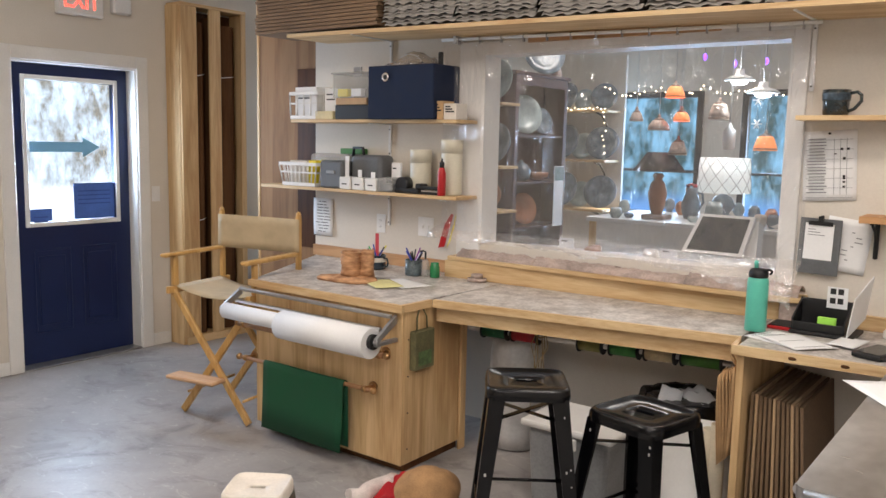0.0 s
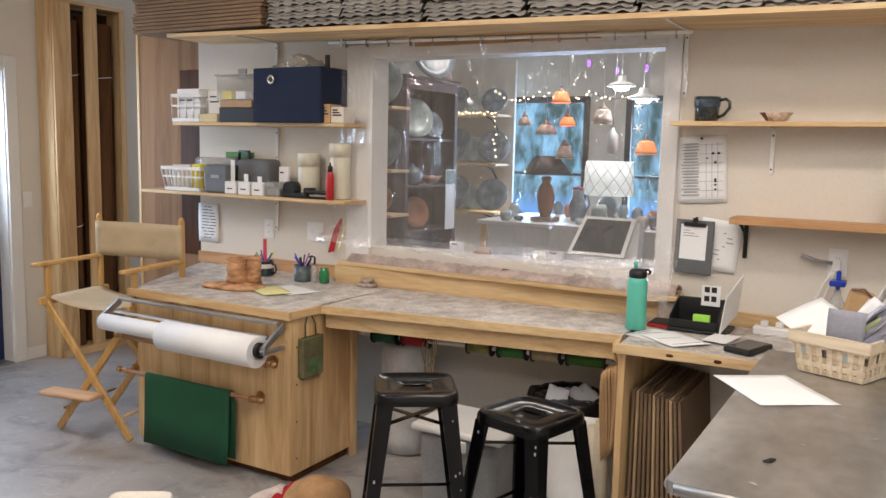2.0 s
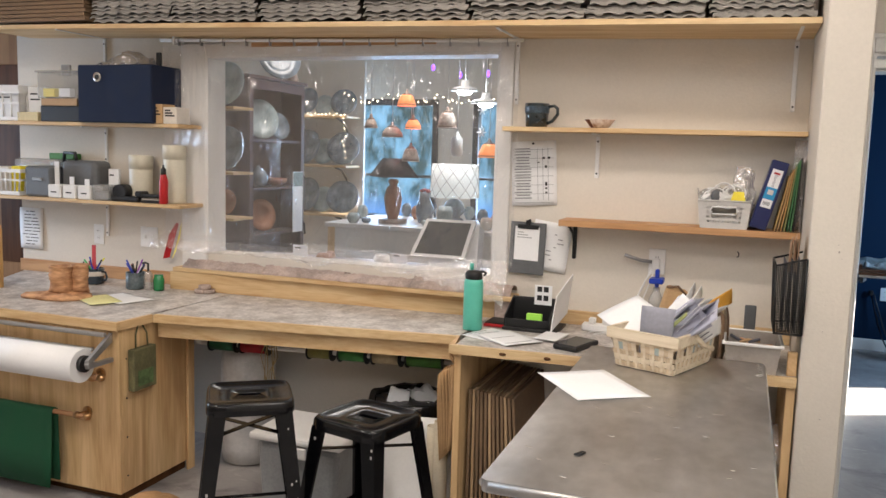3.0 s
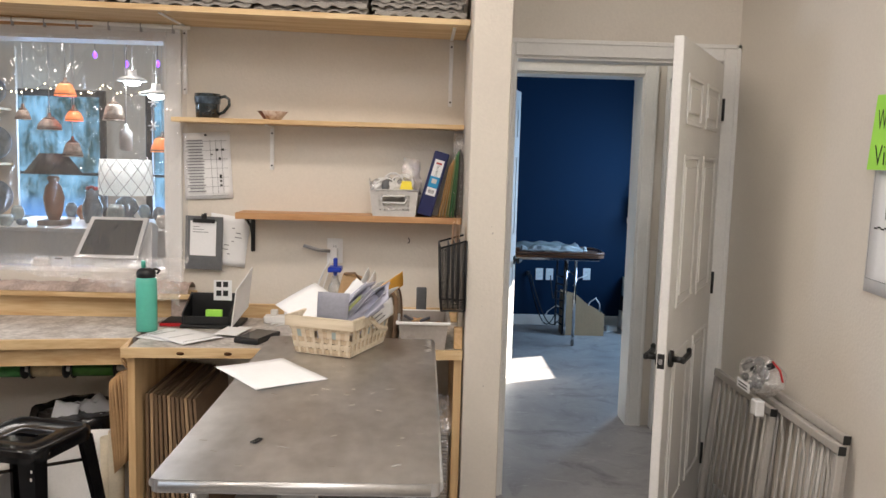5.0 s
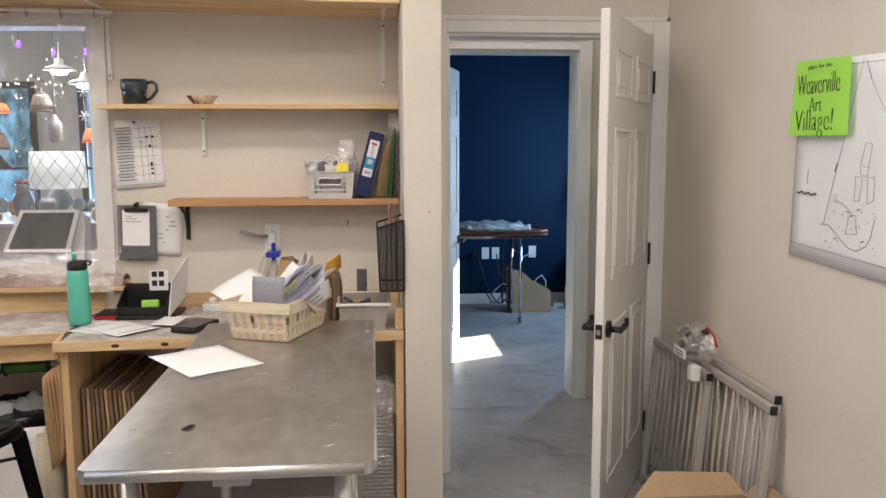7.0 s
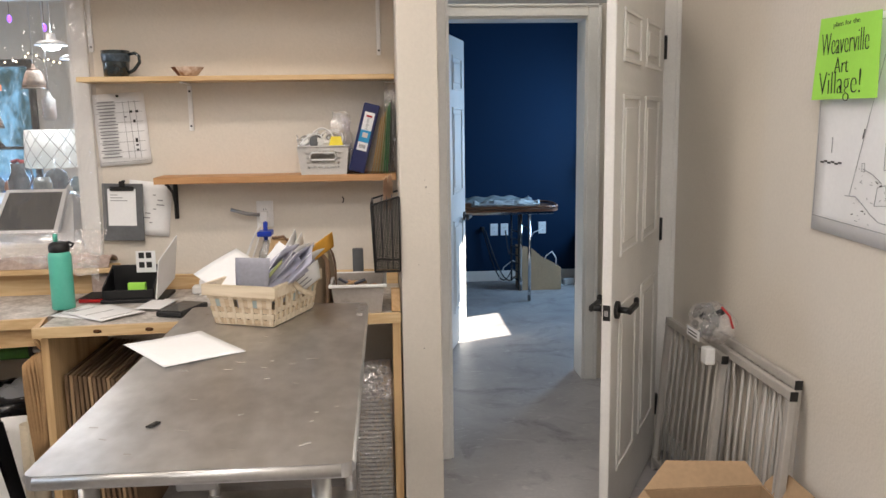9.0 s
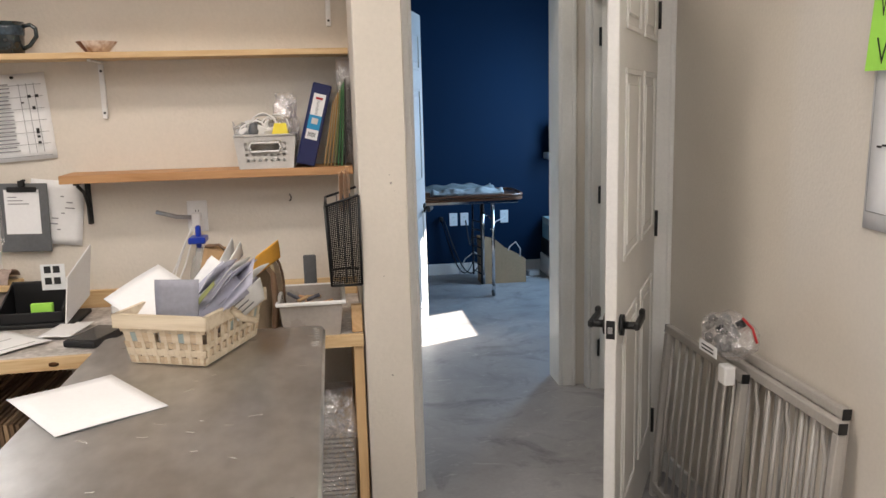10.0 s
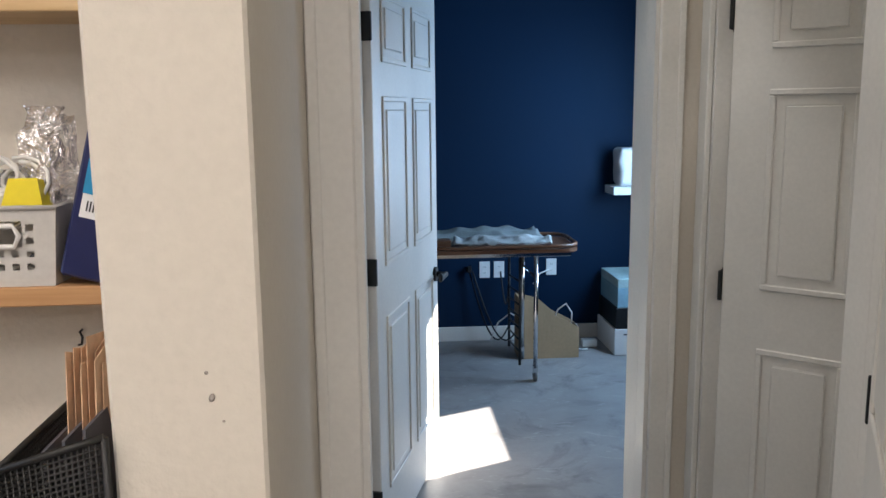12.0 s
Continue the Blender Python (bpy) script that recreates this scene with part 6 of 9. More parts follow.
M_INKGREY = mat("grey_ink", (0.25, 0.25, 0.26), 0.7, bump=0)
rng = random.Random(12)
rows_ = [(-0.05, 0.115 - 0.0135 * k, rng.uniform(0.06, 0.085), 0.0045) for k in range(18)]
grid_ = [(0.02, -0.005, 0.0015, 0.24), (0.045, -0.005, 0.0015, 0.24), (0.07, -0.005, 0.0015, 0.24)] + [(0.0, 0.11 - 0.041 * k, 0.19, 0.0015) for k in range(7)]
pinned_sheet("wall_chart", -0.362, 1.528, 0.215, 0.3, -3.5, "white printed check chart pinned to the wall", M_PAPER, lines=rows_ + grid_,
             bars=[(0.05, 0.07, 0.012, 0.01), (0.075, 0.07, 0.012, 0.01), (0.06, 0.03, 0.01, 0.012), (0.06, -0.05, 0.01, 0.018), (0.06, -0.07, 0.01, 0.008), (0.06, -0.09, 0.01, 0.008), (0.025, 0.05, 0.01, 0.005)])
pinned_sheet("wall_map", -0.27, 1.19, 0.18, 0.23, 7, "white sheet with a faint drawn map on the wall", M_PAPER,
             lines=[(0.02 + 0.03 * math.sin(k), 0.06 - 0.02 * k, 0.012 + 0.01 * (k % 3), 0.004) for k in range(7)], pins=False)
root = thing("clipboard", "dark grey clipboard with a white sheet on the wall", "clipboard")
part("board", box(-0.085, 0.085, -0.029, -0.024, -0.125, 0.12, 0.002), M_GREY, root)
part("page", box(-0.062, 0.055, -0.0308, -0.0295, -0.06, 0.098), M_PAPER, root)
part("clip", box(-0.05, 0.05, -0.04, -0.031, 0.09, 0.108, 0.003), M_BLACKIRON, root)
part("clip_lever", box(-0.012, 0.012, -0.038, -0.03, 0.108, 0.13, 0.003), M_BLACKIRON, root)
for k in range(3):
    part("writing", box(-0.05, -0.02 + 0.02 * k, -0.0316, -0.031, 0.07 - 0.012 * k, 0.073 - 0.012 * k), M_INKGREY, root)
part("hook", rod((0, -0.026, 0.128), (0, 0, 0.128), 0.005, n=8), M_BLACKIRON, root)
root.matrix_basis = pose(-0.374, WY, 1.18, 0, 1.5, 0)

root = thing("water_bottle", "mint green steel bottle with a black cap", "bottle", (-0.53, 3.575, T))
bx, by = -0.53, 3.575
part("body", lathe([(0.04, 0), (0.043, 0.004), (0.043, 0.205), (0.04, 0.222), (0.033, 0.228)], (bx, by, T), 28), M_MINT, root)
part("cap", lathe([(0.037, 0.226), (0.039, 0.23), (0.039, 0.25), (0.03, 0.262), (0.015, 0.266), (0.001, 0.266)], (bx, by, T), 24), M_BLACK, root, "black screw cap")
bm = tube([(bx - 0.01, by, T + 0.262), (bx - 0.012, by, T + 0.285), (bx - 0.01, by, T + 0.295)], 0.009, 10)
part("spout", bm, M_MINT, root, "mint drinking spout")
part("carry_loop", tube([(bx + 0.02, by, T + 0.255), (bx + 0.04, by, T + 0.262), (bx + 0.055, by, T + 0.255), (bx + 0.045, by, T + 0.243)], 0.006, 8), M_BLACK, root)

root = thing("desk_tray", "black desk organiser with cards and a white sign", "desk tray", (-0.28, 3.72, T))
part("base", box(-0.41, -0.16, 3.63, 3.83, T, T + 0.014, 0.003), M_BLACK, root)
part("back", box(-0.4, -0.2, 3.78, 3.8, T + 0.014, T + 0.13, 0.004), M_BLACK, root)
for x in (-0.4, -0.2):
    part("side", slab([(x, 3.65, T + 0.014), (x, 3.8, T + 0.014), (x, 3.8, T + 0.13), (x, 3.65, T + 0.06)], 0.006), M_BLACK, root)
part("front", box(-0.4, -0.2, 3.65, 3.656, T + 0.014, T + 0.05, 0.002), M_BLACK, root)
part("card_pack", box(-0.31, -0.24, 3.67, 3.69, T + 0.02, T + 0.075, 0.002), M_LIME, root, "lime green cards")
bm = slab([(-0.185, 3.62, T + 0.01), (-0.15, 3.79, T + 0.07), (-0.13, 3.79, T + 0.25), (-0.165, 3.62, T + 0.17)], 0.004)
part("sign", bm, M_PAPER, root, "white tilted acrylic sign")
part("tag", box(-0.3, -0.22, 3.773, 3.776, T + 0.1, T + 0.19), M_PAPER, root)
for k, (dx, dz) in enumerate(((0.012, 0.06), (0.042, 0.06), (0.012, 0.02), (0.042, 0.02))):
    part("tag_mark", box(-0.3 + dx, -0.3 + dx + 0.022, 3.771, 3.7725, T + 0.1 + dz, T + 0.1 + dz + 0.024), M_INK, root)
root = thing("book", "thin red book on the worktop", "book", (-0.45, 3.72, T))
part("cover", box(-0.505, -0.4, 3.66, 3.8, T, T + 0.014, 0.002), M_RED, root)
part("pages", box(-0.5, -0.398, 3.665, 3.797, T + 0.0142, T + 0.018), M_BLACK, root)
carton("brown_block", -0.5, -0.39, 3.81, 3.89, T, T + 0.1, "brown wooden block at the sill's end", M_BUNDLE, "block")
for i, (x, y, w, h, r) in enumerate(((-0.375, 3.48, 0.2, 0.26, 66), (-0.335, 3.455, 0.19, 0.25, 50), (-0.165, 3.56, 0.1, 0.19, -8))):
    paper("paper_sheet", w, h, x, y, T + 0.0045 * i, r, ("printed white sheet on the worktop", "printed white sheet lying across another", "small white note on the worktop")[i], 0.003, lines=0 if i == 2 else 3, seed=30 + i)
root = thing("tablet", "black phone tablet face up on the worktop", "tablet", (0.06, 3.42, T))
bm = box(-0.09, 0.1, -0.055, 0.055, 0, 0.022, 0.006, seg=2)
bmesh.ops.transform(bm, verts=bm.verts, matrix=pose(-0.042, 3.44, T + 0.0012, 0, 0, 72))
part("body", bm, M_BLACK, root)
bm = box(-0.08, 0.09, -0.046, 0.046, 0.0222, 0.0228)
bmesh.ops.transform(bm, verts=bm.verts, matrix=pose(-0.042, 3.44, T + 0.0012, 0, 0, 72))
part("screen", bm, M_BLACKGLOSS, root, "dark glossy screen")
root = thing("power_strip", "white power strip with leads on the worktop", "power strip", (0.05, 3.8, T))
part("body", box(-0.08, 0.13, 3.77, 3.82, T, T + 0.035, 0.006), M_WHITE, root)
for k in range(3):
    part("plug", box(-0.05 + 0.06 * k, -0.02 + 0.06 * k, 3.78, 3.81, T + 0.0352, T + 0.06, 0.003), M_WHITE, root)
socket(0.219, 1.155)
root = thing("charger_cable", "tangled white charger cables", "cable", (0.22, 3.8, T))
for k in range(3):
    r = random.Random(50 + k)
    pts = [(0.215 + 0.004 * k, 3.905, 1.15), (0.2 - 0.012 * k, 3.88, 1.08), (0.17 - 0.02 * k, 3.85, 0.98), (0.14 - 0.03 * k, 3.82, 0.89), (0.11 - 0.035 * k, 3.78 + 0.012 * k, T + 0.008), (0.03 - 0.05 * k, 3.74 + 0.02 * k, T + 0.006), (-0.02 - 0.02 * k, 3.7 + 0.03 * k, T + 0.006)]
    part("lead", tube([Vector(p) + Vector((r.uniform(-0.01, 0.01), r.uniform(-0.008, 0.008), 0)) for p in pts], 0.0032, 6), M_WHITE, root)
part("plug", box(0.2, 0.235, 3.885, 3.91, 1.12, 1.17, 0.004), M_WHITE, root)
part("knife_switch", tube([(0.08, 3.88, 1.18), (0.15, 3.88, 1.16), (0.2, 3.89, 1.155)], 0.008, 8), M_GALV, root, "grey plastic stick")
root = thing("spray_bottle", "clear spray bottle with a blue nozzle", "bottle", (0.235, 3.8, T))
part("body", lathe([(0.035, 0), (0.04, 0.005), (0.04, 0.12), (0.03, 0.17), (0.015, 0.2), (0.013, 0.22)], (0.235, 3.8, T), 20), M_CLEAR, root)
bm = box(0.226, 0.244, 3.788, 3.812, T + 0.22, T + 0.3, 0.005)
box(0.205, 0.265, 3.75, 3.83, T + 0.24, T + 0.262, 0.004, bm=bm)
part("nozzle", bm, mat("blue_plastic", (0.01, 0.05, 0.45), 0.35, var=0.1), root, "blue spray nozzle")

# woven basket of post on the steel table
M_SPLINT = wood("pale_splint", (0.68, 0.58, 0.43), (0.54, 0.43, 0.29), 0, 2.0, 0.6)
M_SPLINTDK = wood("tan_splint", (0.6, 0.47, 0.32), (0.47, 0.34, 0.21), 0, 2.0, 0.6)
M_SPLINTBL = mat("faded_blue_splint", (0.34, 0.4, 0.38), 0.7, var=0.1)
root = thing("woven_basket", "pale woven splint basket stuffed with post", "basket")
BX, BY, BH = 0.113, 0.15, 0.128


def wall_point(side, u, z):
    f = 0.9 + 0.17 * z / BH
    if side == 0:
        return Vector((u * BX * f, -BY * f, z))
    if side == 1:
        return Vector((BX * f, u * BY * f, z))
    if side == 2:
        return Vector((-u * BX * f, BY * f, z))
    return Vector((-BX * f, -u * BY * f, z))


part("base", box(-BX * 0.89, BX * 0.89, -BY * 0.89, BY * 0.89, 0.0, 0.006, 0.002), M_SPLINT, root)
for side in range(4):
    n = 7 if side % 2 == 0 else 9
    out = (Vector((0, -1, 0)), Vector((1, 0, 0)), Vector((0, 1, 0)), Vector((-1, 0, 0)))[side]
    along = (Vector((1, 0, 0)), Vector((0, 1, 0)), Vector((-1, 0, 0)), Vector((0, -1, 0)))[side]
    rows_z = [(0.004, 0.022, 0), (0.024, 0.042, 1), (0.044, 0.06, 0), (0.086, 0.104, 1)]
    for r_, (z0, z1, odd) in enumerate(rows_z):
        bm = bmesh.new()
        m_ = 4 * n
        prev = None
        for i in range(m_ + 1):
            u = -1 + 2 * i / m_
            w = 0.0028 * math.sin(math.pi * n * (u + 1) / 1.0 + math.pi * odd)
            q = [bm.verts.new(wall_point(side, u, z) + out * (w + t)) for z, t in ((z0, 0.001), (z1, 0.001), (z1, -0.0008), (z0, -0.0008))]
            if prev:
                for a in range(4):
                    bm.faces.new((prev[a], prev[(a + 1) % 4], q[(a + 1) % 4], q[a]))
            prev = q
        part("weaver", bm, M_SPLINT if (r_ + side) % 2 else M_SPLINTDK, root)
    for i in range(n):
        u = -1 + 2 * (i + 0.5) / n
        bm = slab([wall_point(side, u - 0.075 * 7 / n, 0.003) + out * 0.0012, wall_point(side, u + 0.075 * 7 / n, 0.003) + out * 0.0012, wall_point(side, u + 0.075 * 7 / n, BH - 0.01) + out * 0.0012, wall_point(side, u - 0.075 * 7 / n, BH - 0.01) + out * 0.0012], 0.0018)
        part("stake", bm, M_SPLINT, root)
    for i in range(n - 1):
        if (i + side) % 4 == 2:
            continue
        u, d = -1 + 2 * (i + 1) / n, 0.62 / n
        bm = slab([wall_point(side, u - d, 0.061) + out * 0.0005, wall_point(side, u + d, 0.061) + out * 0.0005, wall_point(side, u + d, 0.085) + out * 0.0005, wall_point(side, u - d, 0.085) + out * 0.0005], 0.0012)
        part("patch", bm, M_SPLINTBL if (i + side) % 4 == 0 else M_SPLINTDK, root)
    a, b = wall_point(side, -1.03, BH), wall_point(side, 1.03, BH)
    bm = slab([a + out * 0.006 - Vector((0, 0, 0.03)), b + out * 0.006 - Vector((0, 0, 0.03)), b + out * 0.006 + Vector((0, 0, 0.004)), a + out * 0.006 + Vector((0, 0, 0.004))], 0.012)
    part("rim", bm, M_SPLINT, root)
part("handle", tube([(BX * 1.1, -0.04, BH - 0.005), (BX * 1.22, 0.0, BH - 0.04), (BX * 1.35, 0.04, BH - 0.055)], 0.009, 8), M_SPLINT, root)
root.matrix_basis = pose(0.345, 2.965, TZ + 0.001, 0, 0, -21)


def leaf_in_basket(name, label, w, h, m, material, bend=0.02, lines=0, category="envelope", seed=0):
    root = thing(name, label, category, group="post in the basket")
    bm = sheet(w, h, 6, 8, lambda u, v: bend * math.sin(1.6 * v + 0.5 * u), 0.0012)
    part("sheet", bm, material, root)
    rng = random.Random(seed)
    for k in range(lines):
        part("print", box(-0.3 * w, -0.3 * w + rng.uniform(0.2, 0.5) * w, 0.3 * h - 0.02 * k, 0.3 * h - 0.02 * k + 0.004, bend + 0.002, bend + 0.003), M_INKGREY, root)
    root.matrix_basis = m
    return root


B = pose(0.345, 2.965, TZ + 0.001, 0, 0, -21)
M_LILAC = mat("pale_grey_paper", (0.4, 0.4, 0.48), 0.7, var=0.1, scale=14)
M_DKGREY = mat("dark_folder", (0.1, 0.1, 0.12), 0.6, var=0.1)
M_ORANGE = mat("orange_envelope", (0.75, 0.38, 0.05), 0.7, var=0.06)
leaf_in_basket("folder", "grey folder leaning in the basket", 0.11, 0.17, pose(0.335, 2.85, 1.05, 80, 0, -13), mat("lilac_grey_card", (0.27, 0.27, 0.31), 0.6, var=0.1), 0.03, category="folder")
leaf_in_basket("paper_sheet", "white sheet leaning out over the basket's rim", 0.2, 0.17, B @ pose(-0.12, 0.0, 0.135, 20, 14, -28), M_PAPER, 0.014, category="paper")


def between(a, b, up=(0, -0.25, 1)):
    """A leaf's place: its long side runs from a to b, its short side leans along up."""
    a, b = Vector(a), Vector(b)
    x = (b - a).normalized()
    z = x.cross(Vector(up)).normalized()
    y = z.cross(x)
    m = Matrix((x, y, z)).transposed().to_4x4()
    m.translation = (a + b) / 2
    return m, (b - a).length


for k in range(7):
    a = radians(50 - 1.3 * k + 5 * (k % 2))
    w_ = (0.24, 0.2, 0.23, 0.18)[k % 4]
    q = Vector((-0.035 + 0.0095 * k, 0.0, 0.045 + 0.002 * k)) + (w_ / 2) * Vector((math.cos(a), 0, math.sin(a)))
    leaf_in_basket("envelope", ("lilac grey envelope", "white envelope", "pale envelope", "grey envelope")[k % 4] + " leaning among the post", w_, 0.11 + 0.02 * (k % 3), B @ pose(q.x, 0.015 * ((k * 5) % 4) - 0.015, q.z, 0, -math.degrees(a), 3 * (k % 3) - 3), (M_LILAC, M_PAPER, M_WHITE, M_LILAC)[k % 4], 0.012 + 0.004 * (k % 3), 2 if k % 3 == 0 else 0, seed=60 + k)
m_, l_ = between((0.385, 3.09, 1.035), (0.545, 3.3, 1.125))
leaf_in_basket("envelope", "orange padded envelope sticking out of the basket", l_, 0.062, m_, M_ORANGE, 0.005)
for a, b in (((0.33, 3.0, 1.0), (0.415, 3.26, 1.15)), ((0.35, 3.02, 1.0), (0.44, 3.25, 1.14))):
    m_, l_ = between(a, b)
    leaf_in_basket("envelope", "white envelope pointing up behind the post", l_, 0.05, m_, M_PAPER, 0.006)
for k in range(9):
    m_, l_ = between((0.27 + 0.02 * k, 2.86 + 0.02 * (k % 3), 0.985 + 0.004 * k), (0.42 + 0.012 * k, 3.06 - 0.01 * k, 1.125 - 0.006 * k), (0.15, -0.35, 1))
    leaf_in_basket("envelope", ("white envelope", "lilac grey envelope", "pale printed envelope")[k % 3] + " slanting in the basket", l_, 0.06 + 0.012 * (k % 3), m_, (M_PAPER, M_LILAC, M_WHITE)[k % 3], 0.008, 3 if k % 3 == 2 else 0, seed=140 + k)
for k in range(8):
    leaf_in_basket("envelope", ("white envelope", "lilac grey envelope")[k % 2] + " standing in the basket", 0.065 + 0.01 * (k % 3), 0.17, B @ pose(-0.01 + 0.014 * k, 0.07 - 0.018 * k, 0.135 + 0.006 * (k % 3), 74 - 2 * k, 30 + 3 * k, -6 + 4 * (k % 3)), (M_PAPER, M_LILAC)[k % 2], 0.012, 0, seed=90 + k)
leaf_in_basket("magazine", "printed magazine leaning on top of the post", 0.2, 0.13, B @ pose(0.115, -0.02, 0.15, 24, -40, 4), M_LILAC, 0.012, 5, "magazine")
leaf_in_basket("envelope", "olive printed card among the post", 0.17, 0.025, B @ pose(0.06, -0.085, 0.135, 20, -46, 2), mat("olive_card", (0.3, 0.32, 0.12), 0.7), 0.01)
M_LEATHER = mat("brown_leather_strap", (0.2, 0.12, 0.07), 0.5, var=0.2, scale=20)
root = thing("purse", "beige leather purse with dark straps behind the basket", "purse", (0.5, 3.3, T))
M_TAUPE = mat("taupe_leather", (0.33, 0.25, 0.17), 0.5, var=0.15, scale=16, fine=140, bump=0.2)
for dy, dx, hh in ((0.0, 0.0, 0.215), (0.045, 0.02, 0.235)):
    own = bmesh.new()
    prof_ = [(-0.055, 0.0), (0.055, 0.0), (0.068, 0.04)] + [(0.065 * math.cos(a * math.pi / 10), 0.1 + (hh - 0.1) * math.sin(a * math.pi / 10)) for a in range(11)] + [(-0.068, 0.04)]
    vs = [own.verts.new((x, -0.018, z)) for x, z in prof_]
    vb = [own.verts.new((x, 0.018, z)) for x, z in prof_]
    own.faces.new(vs)
    own.faces.new(vb[::-1])
    for k in range(len(vs)):
        own.faces.new((vs[k], vb[k], vb[(k + 1) % len(vs)], vs[(k + 1) % len(vs)]))
    bmesh.ops.recalc_face_normals(own, faces=own.faces)
    bmesh.ops.bevel(own, geom=own.edges[:], offset=0.005, segments=2, affect="EDGES")
    bmesh.ops.transform(own, verts=own.verts, matrix=pose(0.465 + dx, 3.4 + dy, T, 0, 6, 58))
    part("pocket", own, M_TAUPE, root)
    edge_ = [pose(0.465 + dx, 3.4 + dy, T, 0, 6, 58) @ Vector((1.02 * x, -0.019, 1.01 * z)) for x, z in prof_[2:-1]]
    part("binding", tube(edge_, 0.0045, 6), M_LEATHER, root, "dark leather binding")
part("strap", tube([(0.47, 3.36, T + 0.2), (0.5, 3.335, T + 0.235), (0.522, 3.345, T + 0.2), (0.522, 3.35, T + 0.1), (0.515, 3.36, T + 0.012)], 0.009, 8), M_LEATHER, root)
part("strap", tube([(0.44, 3.42, T + 0.2), (0.49, 3.37, T + 0.25), (0.517, 3.38, T + 0.22), (0.52, 3.39, T + 0.1), (0.515, 3.4, T + 0.012)], 0.007, 8), M_CANVAS, root, "pale webbing strap")
root = thing("purse", "tan zipped pouch standing behind the post", "purse", (0.33, 3.5, T))
bm = box(-0.045, 0.045, -0.02, 0.02, 0, 0.275, 0.015, seg=2)
bmesh.ops.transform(bm, verts=bm.verts, matrix=pose(0.275, 3.53, T, 0, 14, 0))
part("body", bm, M_KRAFT, root)
part("zip", tube([(0.3, 3.508, T + 0.27), (0.345, 3.505, T + 0.275), (0.378, 3.508, T + 0.24)], 0.005, 6), M_LEATHER, root)
root = thing("clear_bin", "clear plastic tub of clay tools on the worktop", "bin", (0.64, 3.52, T))
M_TUB = mat("frosted_tub", (0.4, 0.36, 0.32), 0.3, var=0.1)
lo_, hi_ = [], []
for x, y in ((0.535, 3.32), (0.73, 3.32), (0.73, 3.58), (0.535, 3.58)):
    cx, cy = 0.6325, 3.45
    lo_.append((cx + (x - cx) * 0.88, cy + (y - cy) * 0.9, T))
    hi_.append((x, y, T + 0.11))
for k in range(4):
    part("tub_side", slab([lo_[k], lo_[(k + 1) % 4], hi_[(k + 1) % 4], hi_[k]], 0.003), M_TUB, root)
part("tub_base", slab([Vector(p) + Vector((0, 0, 0.003)) for p in lo_], 0.003), M_TUB, root)
bm = None
for q in ((0.525, 0.74, 3.31, 3.322), (0.525, 0.74, 3.578, 3.59), (0.525, 0.537, 3.32, 3.58), (0.728, 0.74, 3.32, 3.58)):
    bm = box(*q, T + 0.102, T + 0.114, 0.003, bm=bm)
part("rim", bm, M_WHITE, root)
for k in range(9):
    r = random.Random(80 + k)
    p = Vector((r.uniform(0.57, 0.69), r.uniform(3.37, 3.52), T + 0.07 + 0.004 * k))
    part("clay_tool", rod(p, p + Vector((r.uniform(-0.05, 0.05), r.uniform(-0.05, 0.05), 0.012)), 0.006, n=7), (M_TAN, M_KRAFT, M_DKGREY)[k % 3], root)
bm = box(0.6, 0.645, 3.71, 3.72, T, T + 0.19, 0.004)
solid("black_paddle", bm, M_GREY, "dark grey paddle leaning on the wall", "paddle")

# wire file on the pier
root = thing("wall_file", "black wire mesh file pocket with brown folders", "file holder", (0.74, 3.45, 1.0))
M_SLIP = mat("pale_kraft_slip", (0.76, 0.52, 0.34), 0.75, var=0.15, scale=18, bump=0.2)
fx0, fx1, fy0, fy1, fz0, fz1 = 0.69, 0.792, 3.3, 3.56, 1.0, 1.275
bm = None
for p0, p1 in (((fx0, fy0, fz1 - 0.03), (fx1, fy0, fz1)), ((fx0, fy1, fz1 - 0.03), (fx1, fy1, fz1)), ((fx0, fy0, fz1 - 0.03), (fx0, fy1, fz1 - 0.03)), ((fx0 + 0.01, fy0, fz0), (fx1, fy0, fz0)), ((fx0 + 0.01, fy0, fz0), (fx0, fy0, fz1 - 0.03)), ((fx0 + 0.01, fy1, fz0), (fx0, fy1, fz1 - 0.03)), ((fx1, fy0, fz0), (fx1, fy0, fz1)), ((fx0 + 0.01, fy0, fz0), (fx0 + 0.01, fy1, fz0)), ((fx0 + 0.01, fy1, fz0), (fx1, fy1, fz0))):
    bm = rod(p0, p1, 0.004, n=6, bm=bm)
part("wire_frame", bm, M_BLACKIRON, root)
bm = None
for k in range(44):
    u = (k + 0.5) / 44
    bm = rod((fx0 + 0.01, fy0 + (fy1 - fy0) * u, fz0), (fx0, fy0 + (fy1 - fy0) * u, fz1 - 0.03), 0.0016, n=4, bm=bm)
for k in range(44):
    u = (k + 0.5) / 44
    bm = rod((fx0 + 0.01 - 0.01 * u, fy0, fz0 + (fz1 - 0.03 - fz0) * u), (fx0 + 0.01 - 0.01 * u, fy1, fz0 + (fz1 - 0.03 - fz0) * u), 0.0016, n=4, bm=bm)
    bm = rod((fx0 + 0.01 - 0.01 * u, fy0, fz0 + (fz1 - 0.03 - fz0) * u), (fx1, fy0, fz0 + (fz1 - fz0) * u), 0.0016, n=4, bm=bm)
